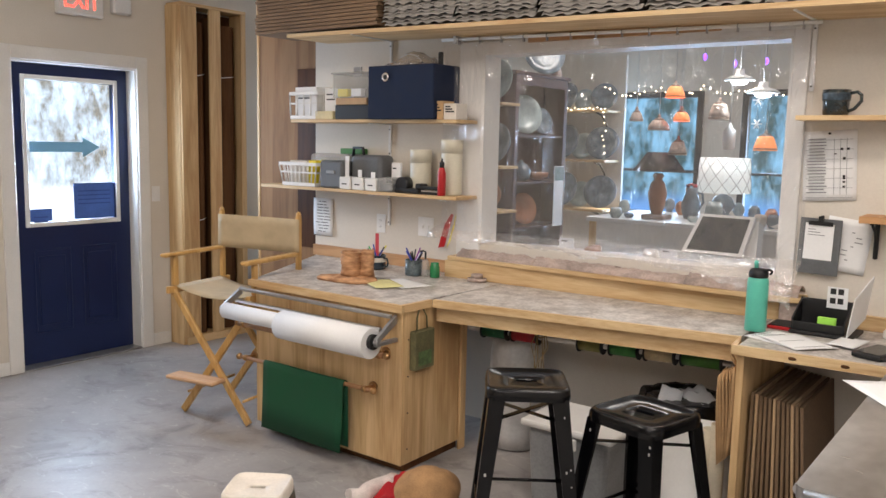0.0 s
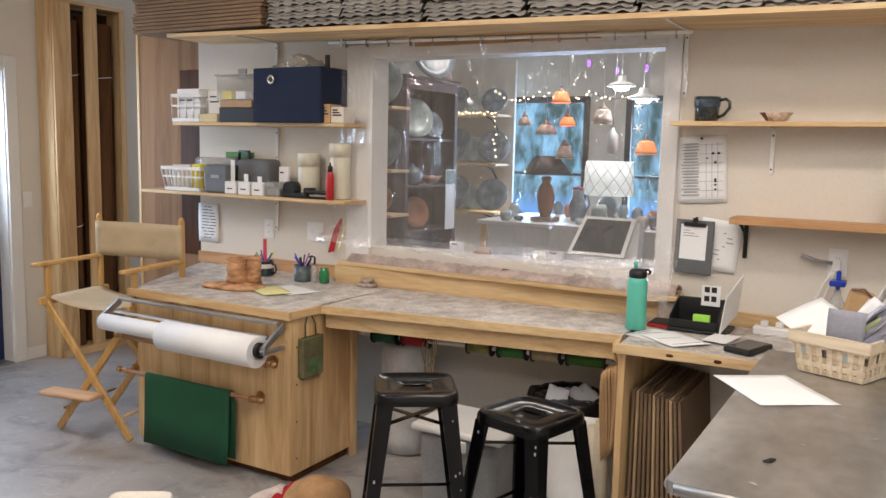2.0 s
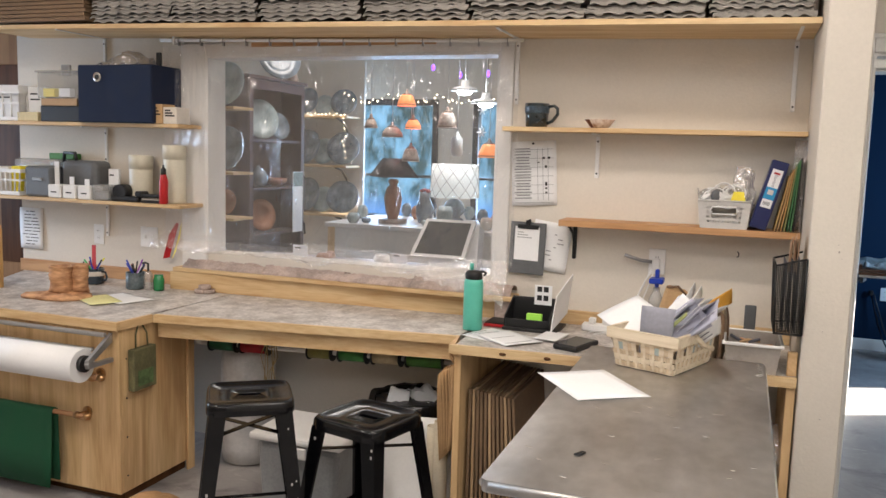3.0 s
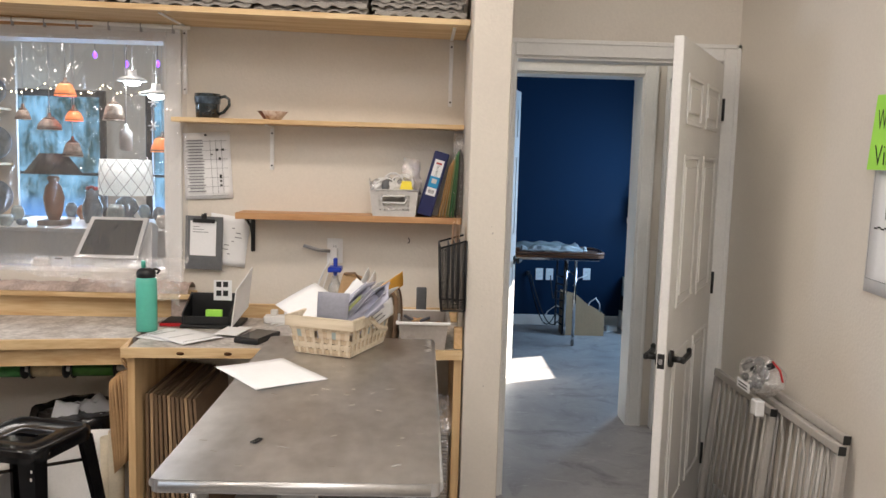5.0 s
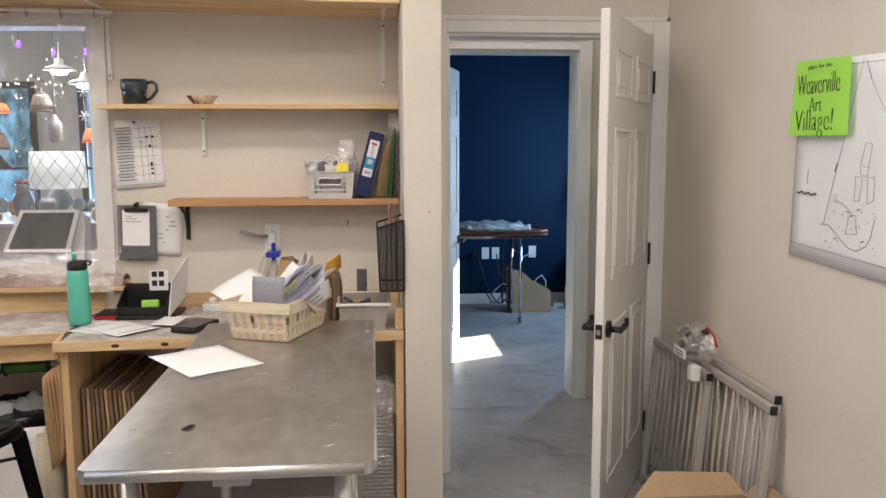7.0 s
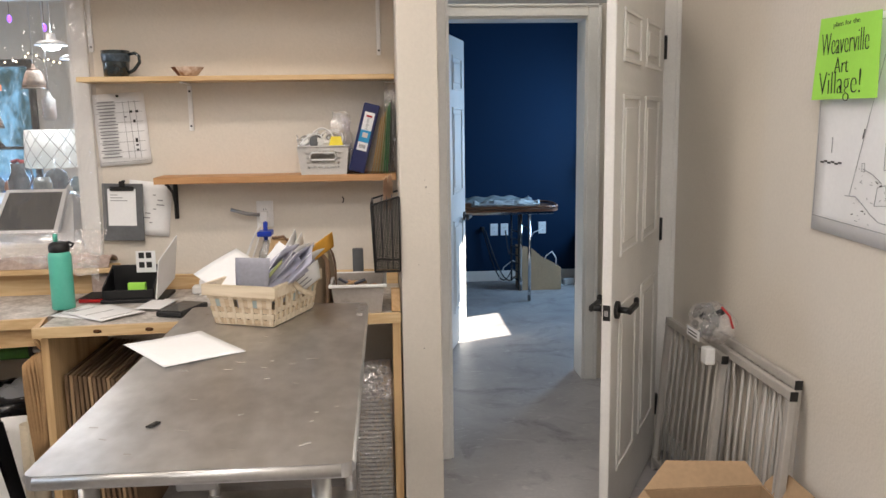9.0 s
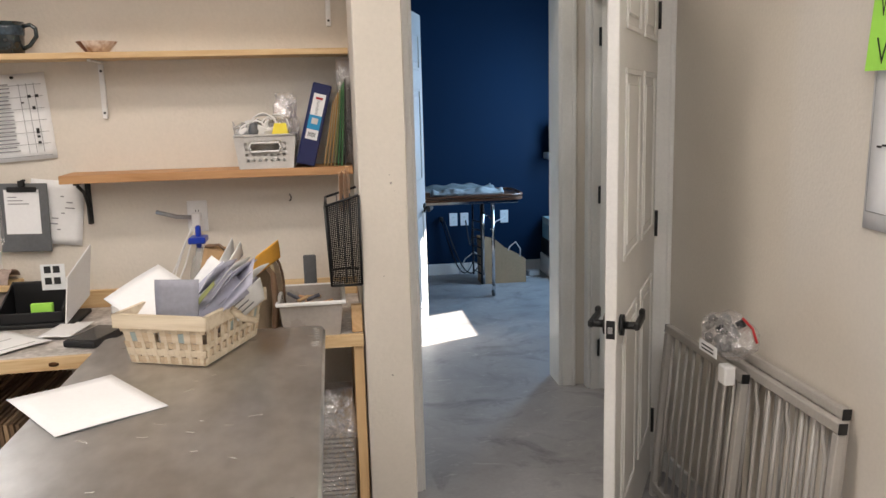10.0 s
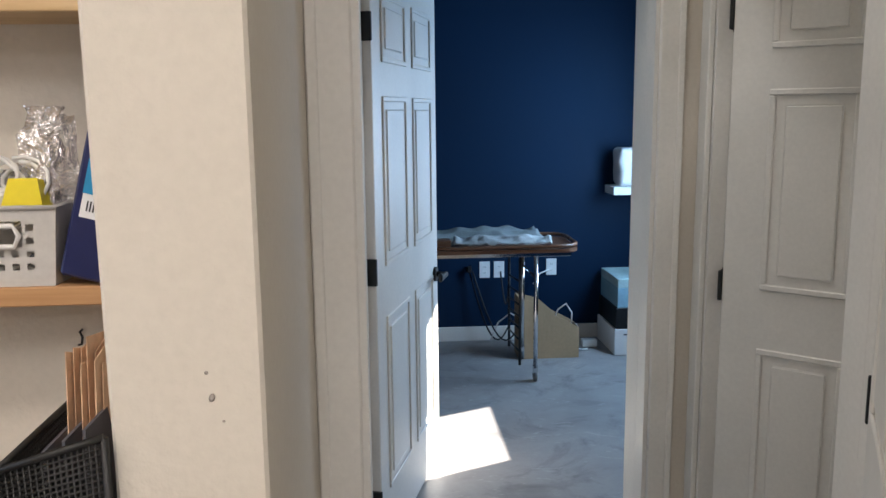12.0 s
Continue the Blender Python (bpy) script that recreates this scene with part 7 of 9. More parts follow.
for k in range(18):
    u = (k + 0.5) / 18
    bm = rod((fx0 + 0.01 + (fx1 - fx0 - 0.01) * u, fy0, fz0), (fx0 + (fx1 - fx0) * u, fy0, fz1 - 0.03 + 0.03 * u), 0.0016, n=4, bm=bm)
tagged(part("wire_mesh", bm, M_BLACKIRON, root, "fine black wire mesh"), kind="stuff")
for k in range(3):
    part("folder", box(fx0 + 0.035 + 0.02 * k, fx0 + 0.038 + 0.02 * k, fy0 + 0.02, fy1 - 0.02, fz0 + 0.006, fz1 - 0.02 + 0.01 * k), M_DKGREY, root, "dark folder")
for k in range(10):
    r = random.Random(90 + k)
    x, y = fx0 + 0.045 + 0.0035 * k, fy0 + 0.06 + 0.012 * (k % 4)
    part("kraft_slip", slab([(x, y, fz1 - 0.06), (x + 0.004, y + 0.13, fz1 - 0.06), (x + 0.006, y + 0.11 + r.uniform(-0.02, 0.02), fz1 + 0.06 + r.uniform(-0.03, 0.03)), (x + 0.002, y + 0.01, fz1 + 0.062 + r.uniform(-0.02, 0.015))], 0.001), M_SLIP, root, "kraft paper slip")

# shelf basket, binder and folders
root = thing("plastic_basket", "clear white plastic basket of cables on the shelf", "basket", (0.49, 3.83, 1.332))
M_BASK = mat("milky_plastic", (0.6, 0.58, 0.55), 0.3, var=0.08)
Z0, ZH = 1.332, 0.115
bx0, bx1, bt0, bt1, byf, byb = 0.402, 0.582, 0.388, 0.594, 3.752, 3.905
front = bmesh.new()
cols_, rows2 = 9, 6
# front wall with a grid of square holes and a handle slot
for i in range(cols_):
    for j in range(rows2):
        hole = (1 <= i < cols_ - 1) and ((j in (1, 2) and i % 1 == 0) or (j in (3, 4) and i in (1, 7)))
        slot = j in (3, 4) and 2 <= i <= 6
        if slot:
            continue
        u0, u1, v0, v1 = i / cols_, (i + 1) / cols_, j / rows2, (j + 1) / rows2

        def P(u, v):
            return Vector((bx0 + (bt0 - bx0) * v + u * ((bx1 + (bt1 - bx1) * v) - (bx0 + (bt0 - bx0) * v)), byf - 0.008 * v, Z0 + ZH * v))
        o = [P(u0, v0), P(u1, v0), P(u1, v1), P(u0, v1)]
        if hole:
            c = sum(o, Vector()) / 4
            inn = [c + (p - c) * 0.5 for p in o]
            for a in range(4):
                q = [o[a], o[(a + 1) % 4], inn[(a + 1) % 4], inn[a]]
                front.faces.new([front.verts.new(p) for p in q])
        else:
            front.faces.new([front.verts.new(p) for p in o])
part("front_wall", front, M_BASK, root)
for q in ([(bx0, byf, Z0), (bx0, byb, Z0), (bt0, byb, Z0 + ZH), (bt0, byf - 0.008, Z0 + ZH)], [(bx1, byf, Z0), (bt1, byf - 0.008, Z0 + ZH), (bt1, byb, Z0 + ZH), (bx1, byb, Z0)], [(bx0, byb, Z0), (bx1, byb, Z0), (bt1, byb, Z0 + ZH), (bt0, byb, Z0 + ZH)]):
    part("side_wall", slab(q, 0.003), M_BASK, root)
part("base", box(bx0, bx1, byf, byb, Z0 - 0.0005, Z0 + 0.003), M_BASK, root)
part("rim", tube([(bt0, byf - 0.009, Z0 + ZH), (bt1, byf - 0.009, Z0 + ZH), (bt1, byb, Z0 + ZH), (bt0, byb, Z0 + ZH), (bt0, byf - 0.009, Z0 + ZH)], 0.004, 6), M_BASK, root)
part("handle", tube([(0.445, byf - 0.012, Z0 + 0.06), (0.537, byf - 0.012, Z0 + 0.06), (0.545, byf - 0.012, Z0 + 0.075), (0.537, byf - 0.012, Z0 + 0.09), (0.445, byf - 0.012, Z0 + 0.09), (0.437, byf - 0.012, Z0 + 0.075), (0.445, byf - 0.012, Z0 + 0.06)], 0.004, 6), M_WHITE, root, "white moulded handle")
for k in range(16):
    r = random.Random(110 + k)
    cx, cy, cz = r.uniform(0.43, 0.54), r.uniform(3.775, 3.87), Z0 + r.uniform(0.105, 0.16)
    rad = r.uniform(0.03, 0.05)
    tl = r.uniform(0.3, 0.9)
    part("cable", tube([(cx + rad * math.cos(t), cy + rad * 0.4 * math.sin(t), cz + rad * tl * math.sin(t)) for t in [j * 0.5 + k for j in range(12)]], 0.0032, 6), M_WHITE, root, "white coiled cable")
part("yellow_block", slab([(0.51, 3.76, Z0 + 0.1), (0.575, 3.76, Z0 + 0.1), (0.565, 3.77, Z0 + 0.155), (0.525, 3.77, Z0 + 0.155)], 0.04), M_YELLOW, root, "yellow plastic block")
part("mouse", lathe([(0.001, 0), (0.015, 0.004), (0.02, 0.03), (0.014, 0.055), (0.001, 0.06)], (0.455, 3.77, Z0 + 0.1), 14), M_GREY, root, "dark grey capsule")
for k, (x, z, w_, h_, rx, rz) in enumerate(((0.555, 0.19, 0.07, 0.14, 78, -20), (0.585, 0.17, 0.05, 0.15, 82, 30), (0.43, 0.135, 0.1, 0.07, 40, 10), (0.49, 0.13, 0.08, 0.08, 55, -15))):
    bm = sheet(w_, h_, 9, 9, lambda u, v: 0.035 * noise.noise(Vector((4 * u + k, 4 * v, 6 + k))), m=pose(x, 3.815, Z0 + z, rx, 0, rz))
    part("plastic_bag", bm, M_CRUMPLE if k < 2 else M_CLEAR, root, "clear crumpled plastic bag")
for k, (x, z) in enumerate(((0.475, 0.128), (0.5, 0.118), (0.42, 0.12))):
    bm = box(-0.017, 0.017, -0.011, 0.011, -0.02, 0.02, 0.004)
    bmesh.ops.transform(bm, verts=bm.verts, matrix=pose(x, 3.772 + 0.01 * k, Z0 + z, 20 * k, 25 - 30 * k, 15))
    part("charger_plug", bm, M_WHITE, root, "white charger plug")
part("cable_arch", tube([(0.42 + 0.13 * i / 10, 3.8, Z0 + 0.13 + 0.06 * math.sin(math.pi * i / 10)) for i in range(11)], 0.003, 6), M_WHITE, root, "white cable")
rng = random.Random(5)
for k in range(26):
    x, z = 0.41 + 0.165 * rng.random(), Z0 + 0.008 + 0.03 * rng.random()
    bm = box(-0.006, 0.006, -0.004, 0.004, -0.005, 0.005, 0.001)
    bmesh.ops.transform(bm, verts=bm.verts, matrix=pose(x, 3.762 + 0.02 * rng.random(), z, 90 * rng.random(), 40 * rng.random(), 0))
    part("small_fitting", bm, (M_WHITE, M_GREY, M_PAPER)[k % 3], root)

M_BINDER = mat("navy_vinyl", (0.012, 0.018, 0.09), 0.35, var=0.08, bump=0.03)
root = thing("ring_binder", "navy vinyl ring binder with a white and blue spine label", "binder")
bm = box(-0.033, 0.033, 0, 0.155, 0, 0.285, 0.004)
part("cover", bm, M_BINDER, root)
part("label", box(-0.021, 0.021, -0.0012, -0.0004, 0.09, 0.25), M_PAPER, root, "white and blue spine label")
part("label_band", box(-0.0215, 0.0215, -0.002, -0.0013, 0.125, 0.175), mat("cyan_print", (0.02, 0.28, 0.55), 0.5), root)
part("label_mark", box(-0.012, 0.012, -0.002, -0.0013, 0.23, 0.238), M_RED, root)
part("label_mark", box(-0.011, 0.011, -0.0026, -0.0021, 0.145, 0.165), M_BASK, root)
for k in range(6):
    part("barcode_bar", box(-0.013 + 0.0045 * k, -0.011 + 0.0045 * k, -0.002, -0.0013, 0.1, 0.115), M_INK, root)
words("spine_word", "Standard", 0.017, pose(-0.005, -0.0022, 0.203, 90, 90, 0), M_INKGREY, root, 0.0003, 0.05)
root.matrix_basis = pose(0.625, 3.745, 1.341, 0, 15, 0)
for k, (c, nm) in enumerate((((0.6, 0.36, 0.14), "tan"), ((0.62, 0.4, 0.18), "tan"), ((0.6, 0.34, 0.12), "orange-tan"), ((0.3, 0.32, 0.12), "olive"), ((0.06, 0.22, 0.08), "green"), ((0.1, 0.26, 0.1), "green"), ((0.04, 0.03, 0.03), "black"))):
    root = thing("folder", nm + " paper folder leaning beside the binder", "folder", group="folders beside the binder")
    h = 0.23 + 0.012 * k if k < 6 else 0.3
    part("cover", sheet(0.15, h, 3, 6, lambda u, v: 0.004 * math.sin(2 * v), 0.003, m=pose(0, 0.075, h / 2, 90, 0, 90)), mat("folder_card", c, 0.7, var=0.08), root)
    root.matrix_basis = pose(0.688 + 0.0125 * k, 3.748, 1.333, 0, 10 - 1.4 * k, 0)
root = thing("plastic_sleeve", "clear plastic sleeve standing behind the folders", "sleeve", (0.77, 3.83, 1.332))
bm = sheet(0.05, 0.37, 4, 8, lambda u, v: 0.012 * noise.noise(Vector((3 * u, 5 * v, 8))), m=pose(0.772, 3.8, 1.332 + 0.187, 90, 0, 0))
part("sleeve", bm, M_CRUMPLE, root)

# ---------- right-hand wall ----------
M_GATE = mat("cream_enamel", (0.43, 0.4, 0.36), 0.4, var=0.08)
M_GATEDK = mat("black_end_cap", (0.01, 0.01, 0.01), 0.5)


def gate(y0, y1, z, lean, x, label, crooked=False):
    """A barred safety gate leaning on the wall, drawn upright and then tilted."""
    root = thing("safety_gate", label, "gate", group="gates leaning on the wall")
    w = y1 - y0
    part("top_rail", box(-0.012, 0.012, 0, w, z - 0.03, z, 0.003), M_GATE, root)
    part("bottom_rail", box(-0.012, 0.012, 0, w, 0.03, 0.06, 0.003), M_GATE, root)
    for y in (0.012, w - 0.012):
        part("post", box(-0.013, 0.013, y - 0.013, y + 0.013, 0.0, z - 0.031, 0.003), M_GATE, root)
        part("end_cap", box(-0.0125, 0.0125, (-0.002 if y < w / 2 else w), (0.0 if y < w / 2 else w + 0.002), z - 0.03, z), M_GATEDK, root)
    n = int(w / 0.055)
    for i in range(1, n):
        y = w * i / n
        if crooked and i % 3 == 1:
            bm = tube([(0, y + 0.02, z - 0.03), (0, y + 0.018, z - 0.07), (0, y - 0.005, z - 0.12), (0, y - 0.008, 0.3), (0, y - 0.008, 0.06)], 0.006, 8)
        else:
            bm = rod((0, y, 0.06), (0, y, z - 0.03), 0.006, n=8)
        part("bar", bm, M_GATE, root)
    root.matrix_basis = pose(x, y0, 0, 0, lean, 0)
    return root


gate(3.12, 3.72, 0.69, 4.5, 1.905, "cream barred safety gate leaning on the wall")
gate(2.67, 3.32, 0.705, 4.0, 1.94, "cream barred gate with bent bars, leaning on the wall", True)
gate(2.7, 3.42, 0.73, 3.0, 1.98, "cream barred gate leaning behind the others")
root = thing("bag_of_fittings", "clear zip bag of grey fittings resting on the gates", "bag", (1.93, 3.17, 0.735))
bm = bmesh.new()
bmesh.ops.create_icosphere(bm, subdivisions=3, radius=1.0)
for v in bm.verts:
    d = v.co.copy()
    v.co = Vector((1.925 + 0.075 * d.x, 3.17 + 0.12 * d.y, 0.805 + 0.072 * d.z))
    v.co += 0.018 * Vector((noise.noise(d * 2.6), noise.noise(d * 2.6 + Vector((5, 0, 0))), noise.noise(d * 2.6 + Vector((0, 7, 0)))))
part("bag", bm, M_CRUMPLE, root, "clear crinkled plastic").visible_shadow = False
for k in range(16):
    r = random.Random(200 + k)
    p = Vector((1.925 + r.uniform(-0.04, 0.04), 3.17 + r.uniform(-0.075, 0.075), 0.765 + r.uniform(0, 0.085)))
    part("fitting", rod(p, p + Vector((r.uniform(-0.02, 0.02), r.uniform(-0.02, 0.02), 0.018)), r.uniform(0.012, 0.022), n=12), M_GREY if k % 3 else M_BLACK, root, "grey plastic fitting")
part("label", box(1.85, 1.852, 3.1, 3.22, 0.75, 0.785), M_PAPER, root, "white printed label")
for k in range(2):
    part("label_print", box(1.848, 1.8495, 3.12, 3.2, 0.759 + 0.012 * k, 0.763 + 0.012 * k), M_INK, root)
part("zip", tube([(1.93, 3.1, 0.875), (1.945, 3.065, 0.85), (1.95, 3.045, 0.81)], 0.004, 6), M_RED, root, "red zip strip")
root = thing("latch_block", "white gate latch hooked on the top rail", "latch", (1.9, 3.1, 0.68))
part("block", box(1.875, 1.91, 3.09, 3.14, 0.665, 0.725, 0.004), M_WHITE, root)

root = thing("cardboard_box", "open brown cardboard box on the floor", "cardboard box", (1.75, 2.6, 0))
cx, cy = 1.76, 2.585
for a, b, c, d in ((1.56, 1.566, 2.38, 2.79), (1.954, 1.96, 2.38, 2.79), (1.567, 1.953, 2.38, 2.386), (1.567, 1.953, 2.784, 2.79)):
    part("side", box(a, b, c, d, 0.004, 0.345), M_CARD, root)
part("base", box(1.56, 1.96, 2.38, 2.79, 0.0, 0.004), M_CARD, root)
part("flap", slab([(1.56, 2.79, 0.347), (1.96, 2.79, 0.347), (1.93, 2.86, 0.4), (1.66, 2.87, 0.41)], 0.004), M_CARD, root)
part("flap", slab([(1.96, 2.79, 0.347), (1.96, 2.38, 0.347), (2.0, 2.42, 0.42), (2.0, 2.75, 0.42)], 0.004), M_CARD, root)
part("flap", slab([(1.56, 2.38, 0.347), (1.56, 2.79, 0.347), (1.5, 2.74, 0.315), (1.5, 2.42, 0.315)], 0.004), M_CARD, root)

root = thing("site_plan_poster", "large white site plan poster pinned to the wall", "poster")
bm = sheet(1.0, 0.61, 16, 10, lambda u, v: 0.004 + 0.0015 * (1 - v) ** 3 + 0.002 * math.exp(-30 * u), 0.001, m=pose(0, 0, 0, 90, 0, -90))
part("sheet", bm, M_PAPER, root)


def stroke(p0, p1, r=0.0008, material=None, name="plan_line"):
    a, b = Vector((-0.0105, -p0[0], p0[1])), Vector((-0.0105, -p1[0], p1[1]))
    part(name, rod(a, b, r, n=4), material or M_INKGREY, root)


# drawing coordinates: u to the right, z up, from the sheet's middle
stroke((-0.409, -0.026), (-0.409, -0.07), 0.0012)
for k in range(6):
    part("scale_bar", box(-0.0112, -0.0102, 0.466 - 0.019 * k - 0.017, 0.466 - 0.019 * k, -0.103 + 0.004 * (k % 2), -0.098 + 0.004 * (k % 2)), M_INK, root)
stroke((-0.155, 0.295), (-0.303, -0.183))
stroke((-0.251, 0.003), (-0.259, -0.023), 0.0017, M_INK)
stroke((-0.14, 0.29), (-0.11, 0.235), 0.0014)
stroke((-0.11, 0.235), (0.1, -0.02))
stroke((-0.49, -0.262), (0.45, -0.262))
stroke((-0.49, 0.285), (0.45, 0.285))
stroke((-0.486, 0.285), (-0.49, -0.262), 0.0005)


def outline(points, r=0.0008):
    for a, b in zip(points, points[1:]):
        stroke(a, b, r)


outline([(-0.325, -0.185), (-0.272, -0.182), (-0.235, -0.2), (-0.199, -0.221), (-0.159, -0.237), (-0.123, -0.238), (-0.081, -0.219), (-0.062, -0.193), (-0.05, -0.14)], 0.0011)
outline([(-0.115, 0.067), (-0.133, 0.002), (-0.095, -0.002), (-0.085, 0.063), (-0.115, 0.067)])
outline([(-0.135, 0.0), (-0.128, -0.022), (-0.098, -0.026), (-0.095, 0.0)])
outline([(-0.152, -0.03), (-0.152, -0.1), (-0.126, -0.095), (-0.121, -0.029), (-0.152, -0.03)])
outline([(-0.246, -0.104), (-0.2, -0.115), (-0.157, -0.135)], 0.0011)
outline([(-0.174, -0.147), (-0.183, -0.197), (-0.128, -0.19), (-0.139, -0.138), (-0.174, -0.147)])
outline([(-0.09, -0.1), (-0.095, -0.03), (-0.065, -0.025), (-0.06, -0.09), (-0.09, -0.1)])
outline([(-0.253, -0.09), (-0.24, -0.088), (-0.238, -0.108), (-0.252, -0.112), (-0.253, -0.09)], 0.0006)
rng = random.Random(31)
for k in range(44):
    u, z = rng.uniform(-0.29, -0.05), rng.uniform(-0.25, -0.1)
    stroke((u, z), (u + rng.uniform(0.003, 0.014), z + rng.uniform(-0.006, 0.006)), 0.0015 if k % 6 == 0 else 0.0007, M_INK if k % 6 == 0 else None, "plan_note")
root.matrix_basis = pose(RX, 2.2, 1.5, 1.5, 0, 0)


def letters(ob, name):
    """Breaks a line of writing into one mesh a stroke group, under the same sheet."""
    bm = bmesh.new()
    bm.from_mesh(ob.data)
    left = set(bm.verts)
    while left:
        todo, seen = [min(left, key=lambda v: v.index)], set()
        while todo:
            v = todo.pop()
            if v in seen:
                continue
            seen.add(v)
            todo += [e.other_vert(v) for e in v.link_edges]
        left -= seen
        order = {v: k for k, v in enumerate(sorted(seen, key=lambda v: v.index))}
        faces = [[order[v] for v in f.verts] for f in bm.faces if f.verts[0] in order]
        me = bpy.data.meshes.new(name)
        me.from_pydata([v.co[:] for v in order], [], faces)
        me.materials.append(ob.data.materials[0])
        new(name, me).parent = ob.parent
    bm.free()
    bpy.data.objects.remove(ob)


root = thing("paper_sign", "lime green paper sign with black handwriting on the poster", "sign", (RX - 0.022, 2.54, 1.59))
part("sheet", slab([(RX - 0.03, 2.705, 1.592), (RX - 0.03, 2.375, 1.59), (RX - 0.024, 2.385, 1.812), (RX - 0.024, 2.685, 1.822)], 0.001), M_LIME, root)
for text, size, z, w, dy in (("plans for the", 0.02, 1.79, 0.13, 0.0), ("Weaverville", 0.092, 1.715, 0.235, 0.005), ("Art", 0.066, 1.662, 0.07, 0.015), ("Village!", 0.096, 1.605, 0.21, 0.02)):
    line_ob = words("handwriting", text, size, pose(RX - 0.032, 2.535 + dy, z, 90, 0, -90), M_INK, root, 0.0008, w, size * 0.028)
    letters(line_ob, "letter")
root = thing("alarm_strobe", "small beige alarm box on the wall", "alarm", (RX, 2.5, 2.04))
bm = box(RX - 0.05, RX, 2.4, 2.56, 2.04, 2.16, 0.015, seg=2)
part("housing", bm, M_BASK, root)
structure("baseboard", box(RX - 0.014, RX, -3.8, 3.9, 0, 0.09, 0.003), M_TRIM, "white painted baseboard", "baseboard")

# cloth on the floor by the cabinet
M_REDCLOTH = mat("red_fleece", (0.42, 0.006, 0.012), 0.9, var=0.2, scale=12, fine=120, bump=0.4)
bm = sheet(0.3, 0.36, 26, 22, lambda u, v: 0.13 * (math.sin(math.pi * u) * math.sin(math.pi * v)) ** 0.5 * (0.8 + 0.45 * noise.noise(Vector((6 * u, 6 * v, 2)))), 0.004, m=pose(-1.74, 2.78, 0.001, 0, 0, 20))
solid("red_fleece", bm, M_REDCLOTH, "crumpled red fleece cloth on the floor", "cloth")
M_PLUSH = mat("tan_plush", (0.42, 0.24, 0.11), 0.95, var=0.2, scale=14, fine=220, bump=0.6)
# Plain rounded lump standing in for the curled dog figure.
bm = bmesh.new()
bmesh.ops.create_icosphere(bm, subdivisions=4, radius=1.0)
for v in bm.verts:
    d = v.co.copy()
    fold = 1 + 0.1 * noise.noise(d * 1.7) - 0.12 * max(0.0, 1 - abs(d.x * 0.8 + 0.5 * d.y - 0.25) * 9) * max(0.0, d.z)
    v.co = Vector((-1.575 + 0.135 * d.x * fold, 2.7 + 0.15 * d.y * fold, 0.118 + 0.116 * d.z * fold))
    v.co.z = max(v.co.z, 0.0015)
for f in bm.faces:
    f.smooth = True
solid("plush_dog", bm, M_PLUSH, "curled tan plush dog lying on red fleece", "cushion")
M_FLEECE = mat("white_fleece_trim", (0.7, 0.62, 0.58), 0.95, var=0.12, scale=20, fine=160, bump=0.6)
bm = tube([(-1.89 + 0.016 * math.sin(2.1 * k), 2.84 - 0.055 * k, 0.042 + 0.008 * (k % 2)) for k in range(6)], 0.04, 12)
for v in bm.verts:
    v.co += 0.008 * Vector((noise.noise(v.co * 30), noise.noise(v.co * 30 + Vector((3, 0, 0))), 0))
    v.co.z = max(v.co.z, 0.001)
solid("fleece_trim", bm, M_FLEECE, "white fleece trim beside the red cloth", "cloth")

# ---------- blue room ----------
structure("baseboard", box(0.44, 3.06, 8.066, 8.08, 0, 0.1, 0.003), M_TRIM, "white painted baseboard", "baseboard")
root = thing("window_2", "white framed window letting sun into the blue room", "window", (3.13, 6.96, 0.9), kind="structure")
for y0, y1, z0, z1 in ((SY0 - 0.07, SY0, SZ0 - 0.07, SZ1 + 0.07), (SY1, SY1 + 0.07, SZ0 - 0.07, SZ1 + 0.07), (SY0, SY1, SZ1, SZ1 + 0.07), (SY0, SY1, SZ0 - 0.07, SZ0)):
    part("trim_board", box(3.042, 3.06, y0, y1, z0, z1, 0.003), M_TRIM, root)
for x, z, w, g in ((1.77, 0.5, 0.072, 1), (1.87, 0.5, 0.072, 1), (2.235, 0.51, 0.072, 1)):
    socket(x, z, w, g, 8.08, label="white wall socket plate on the blue wall")
root = thing("wheeled_cart", "chrome wheeled cart with a wooden tray top", "cart", (1.75, 7.35, 0))
M_TRAY = wood("walnut_tray", (0.16, 0.075, 0.04), (0.09, 0.04, 0.02), 0, 1.2, 0.35)
bm = box(1.3, 2.2, 7.12, 7.62, 0.775, 0.795, 0.0)
edges = [e for e in bm.edges if abs(e.verts[0].co.z - e.verts[1].co.z) > 0.01]
bmesh.ops.bevel(bm, geom=edges, offset=0.09, segments=5, affect="EDGES", profile=0.5)
part("tray_top", bm, M_TRAY, root)
rim = []
for k in range(41):
    a = 2 * math.pi * k / 40
    c, s = math.cos(a), math.sin(a)
    q = (abs(c) ** 6 + abs(s) ** 6) ** (-1 / 6)
    rim.append((1.75 + 0.45 * c * q, 7.37 + 0.25 * s * q, 0.812))
part("tray_rim", tube(rim, 0.011, 8), M_TRAY, root)
part("support_rail", box(1.34, 2.15, 7.13, 7.15, 0.752, 0.774, 0.002), M_CHROME, root)
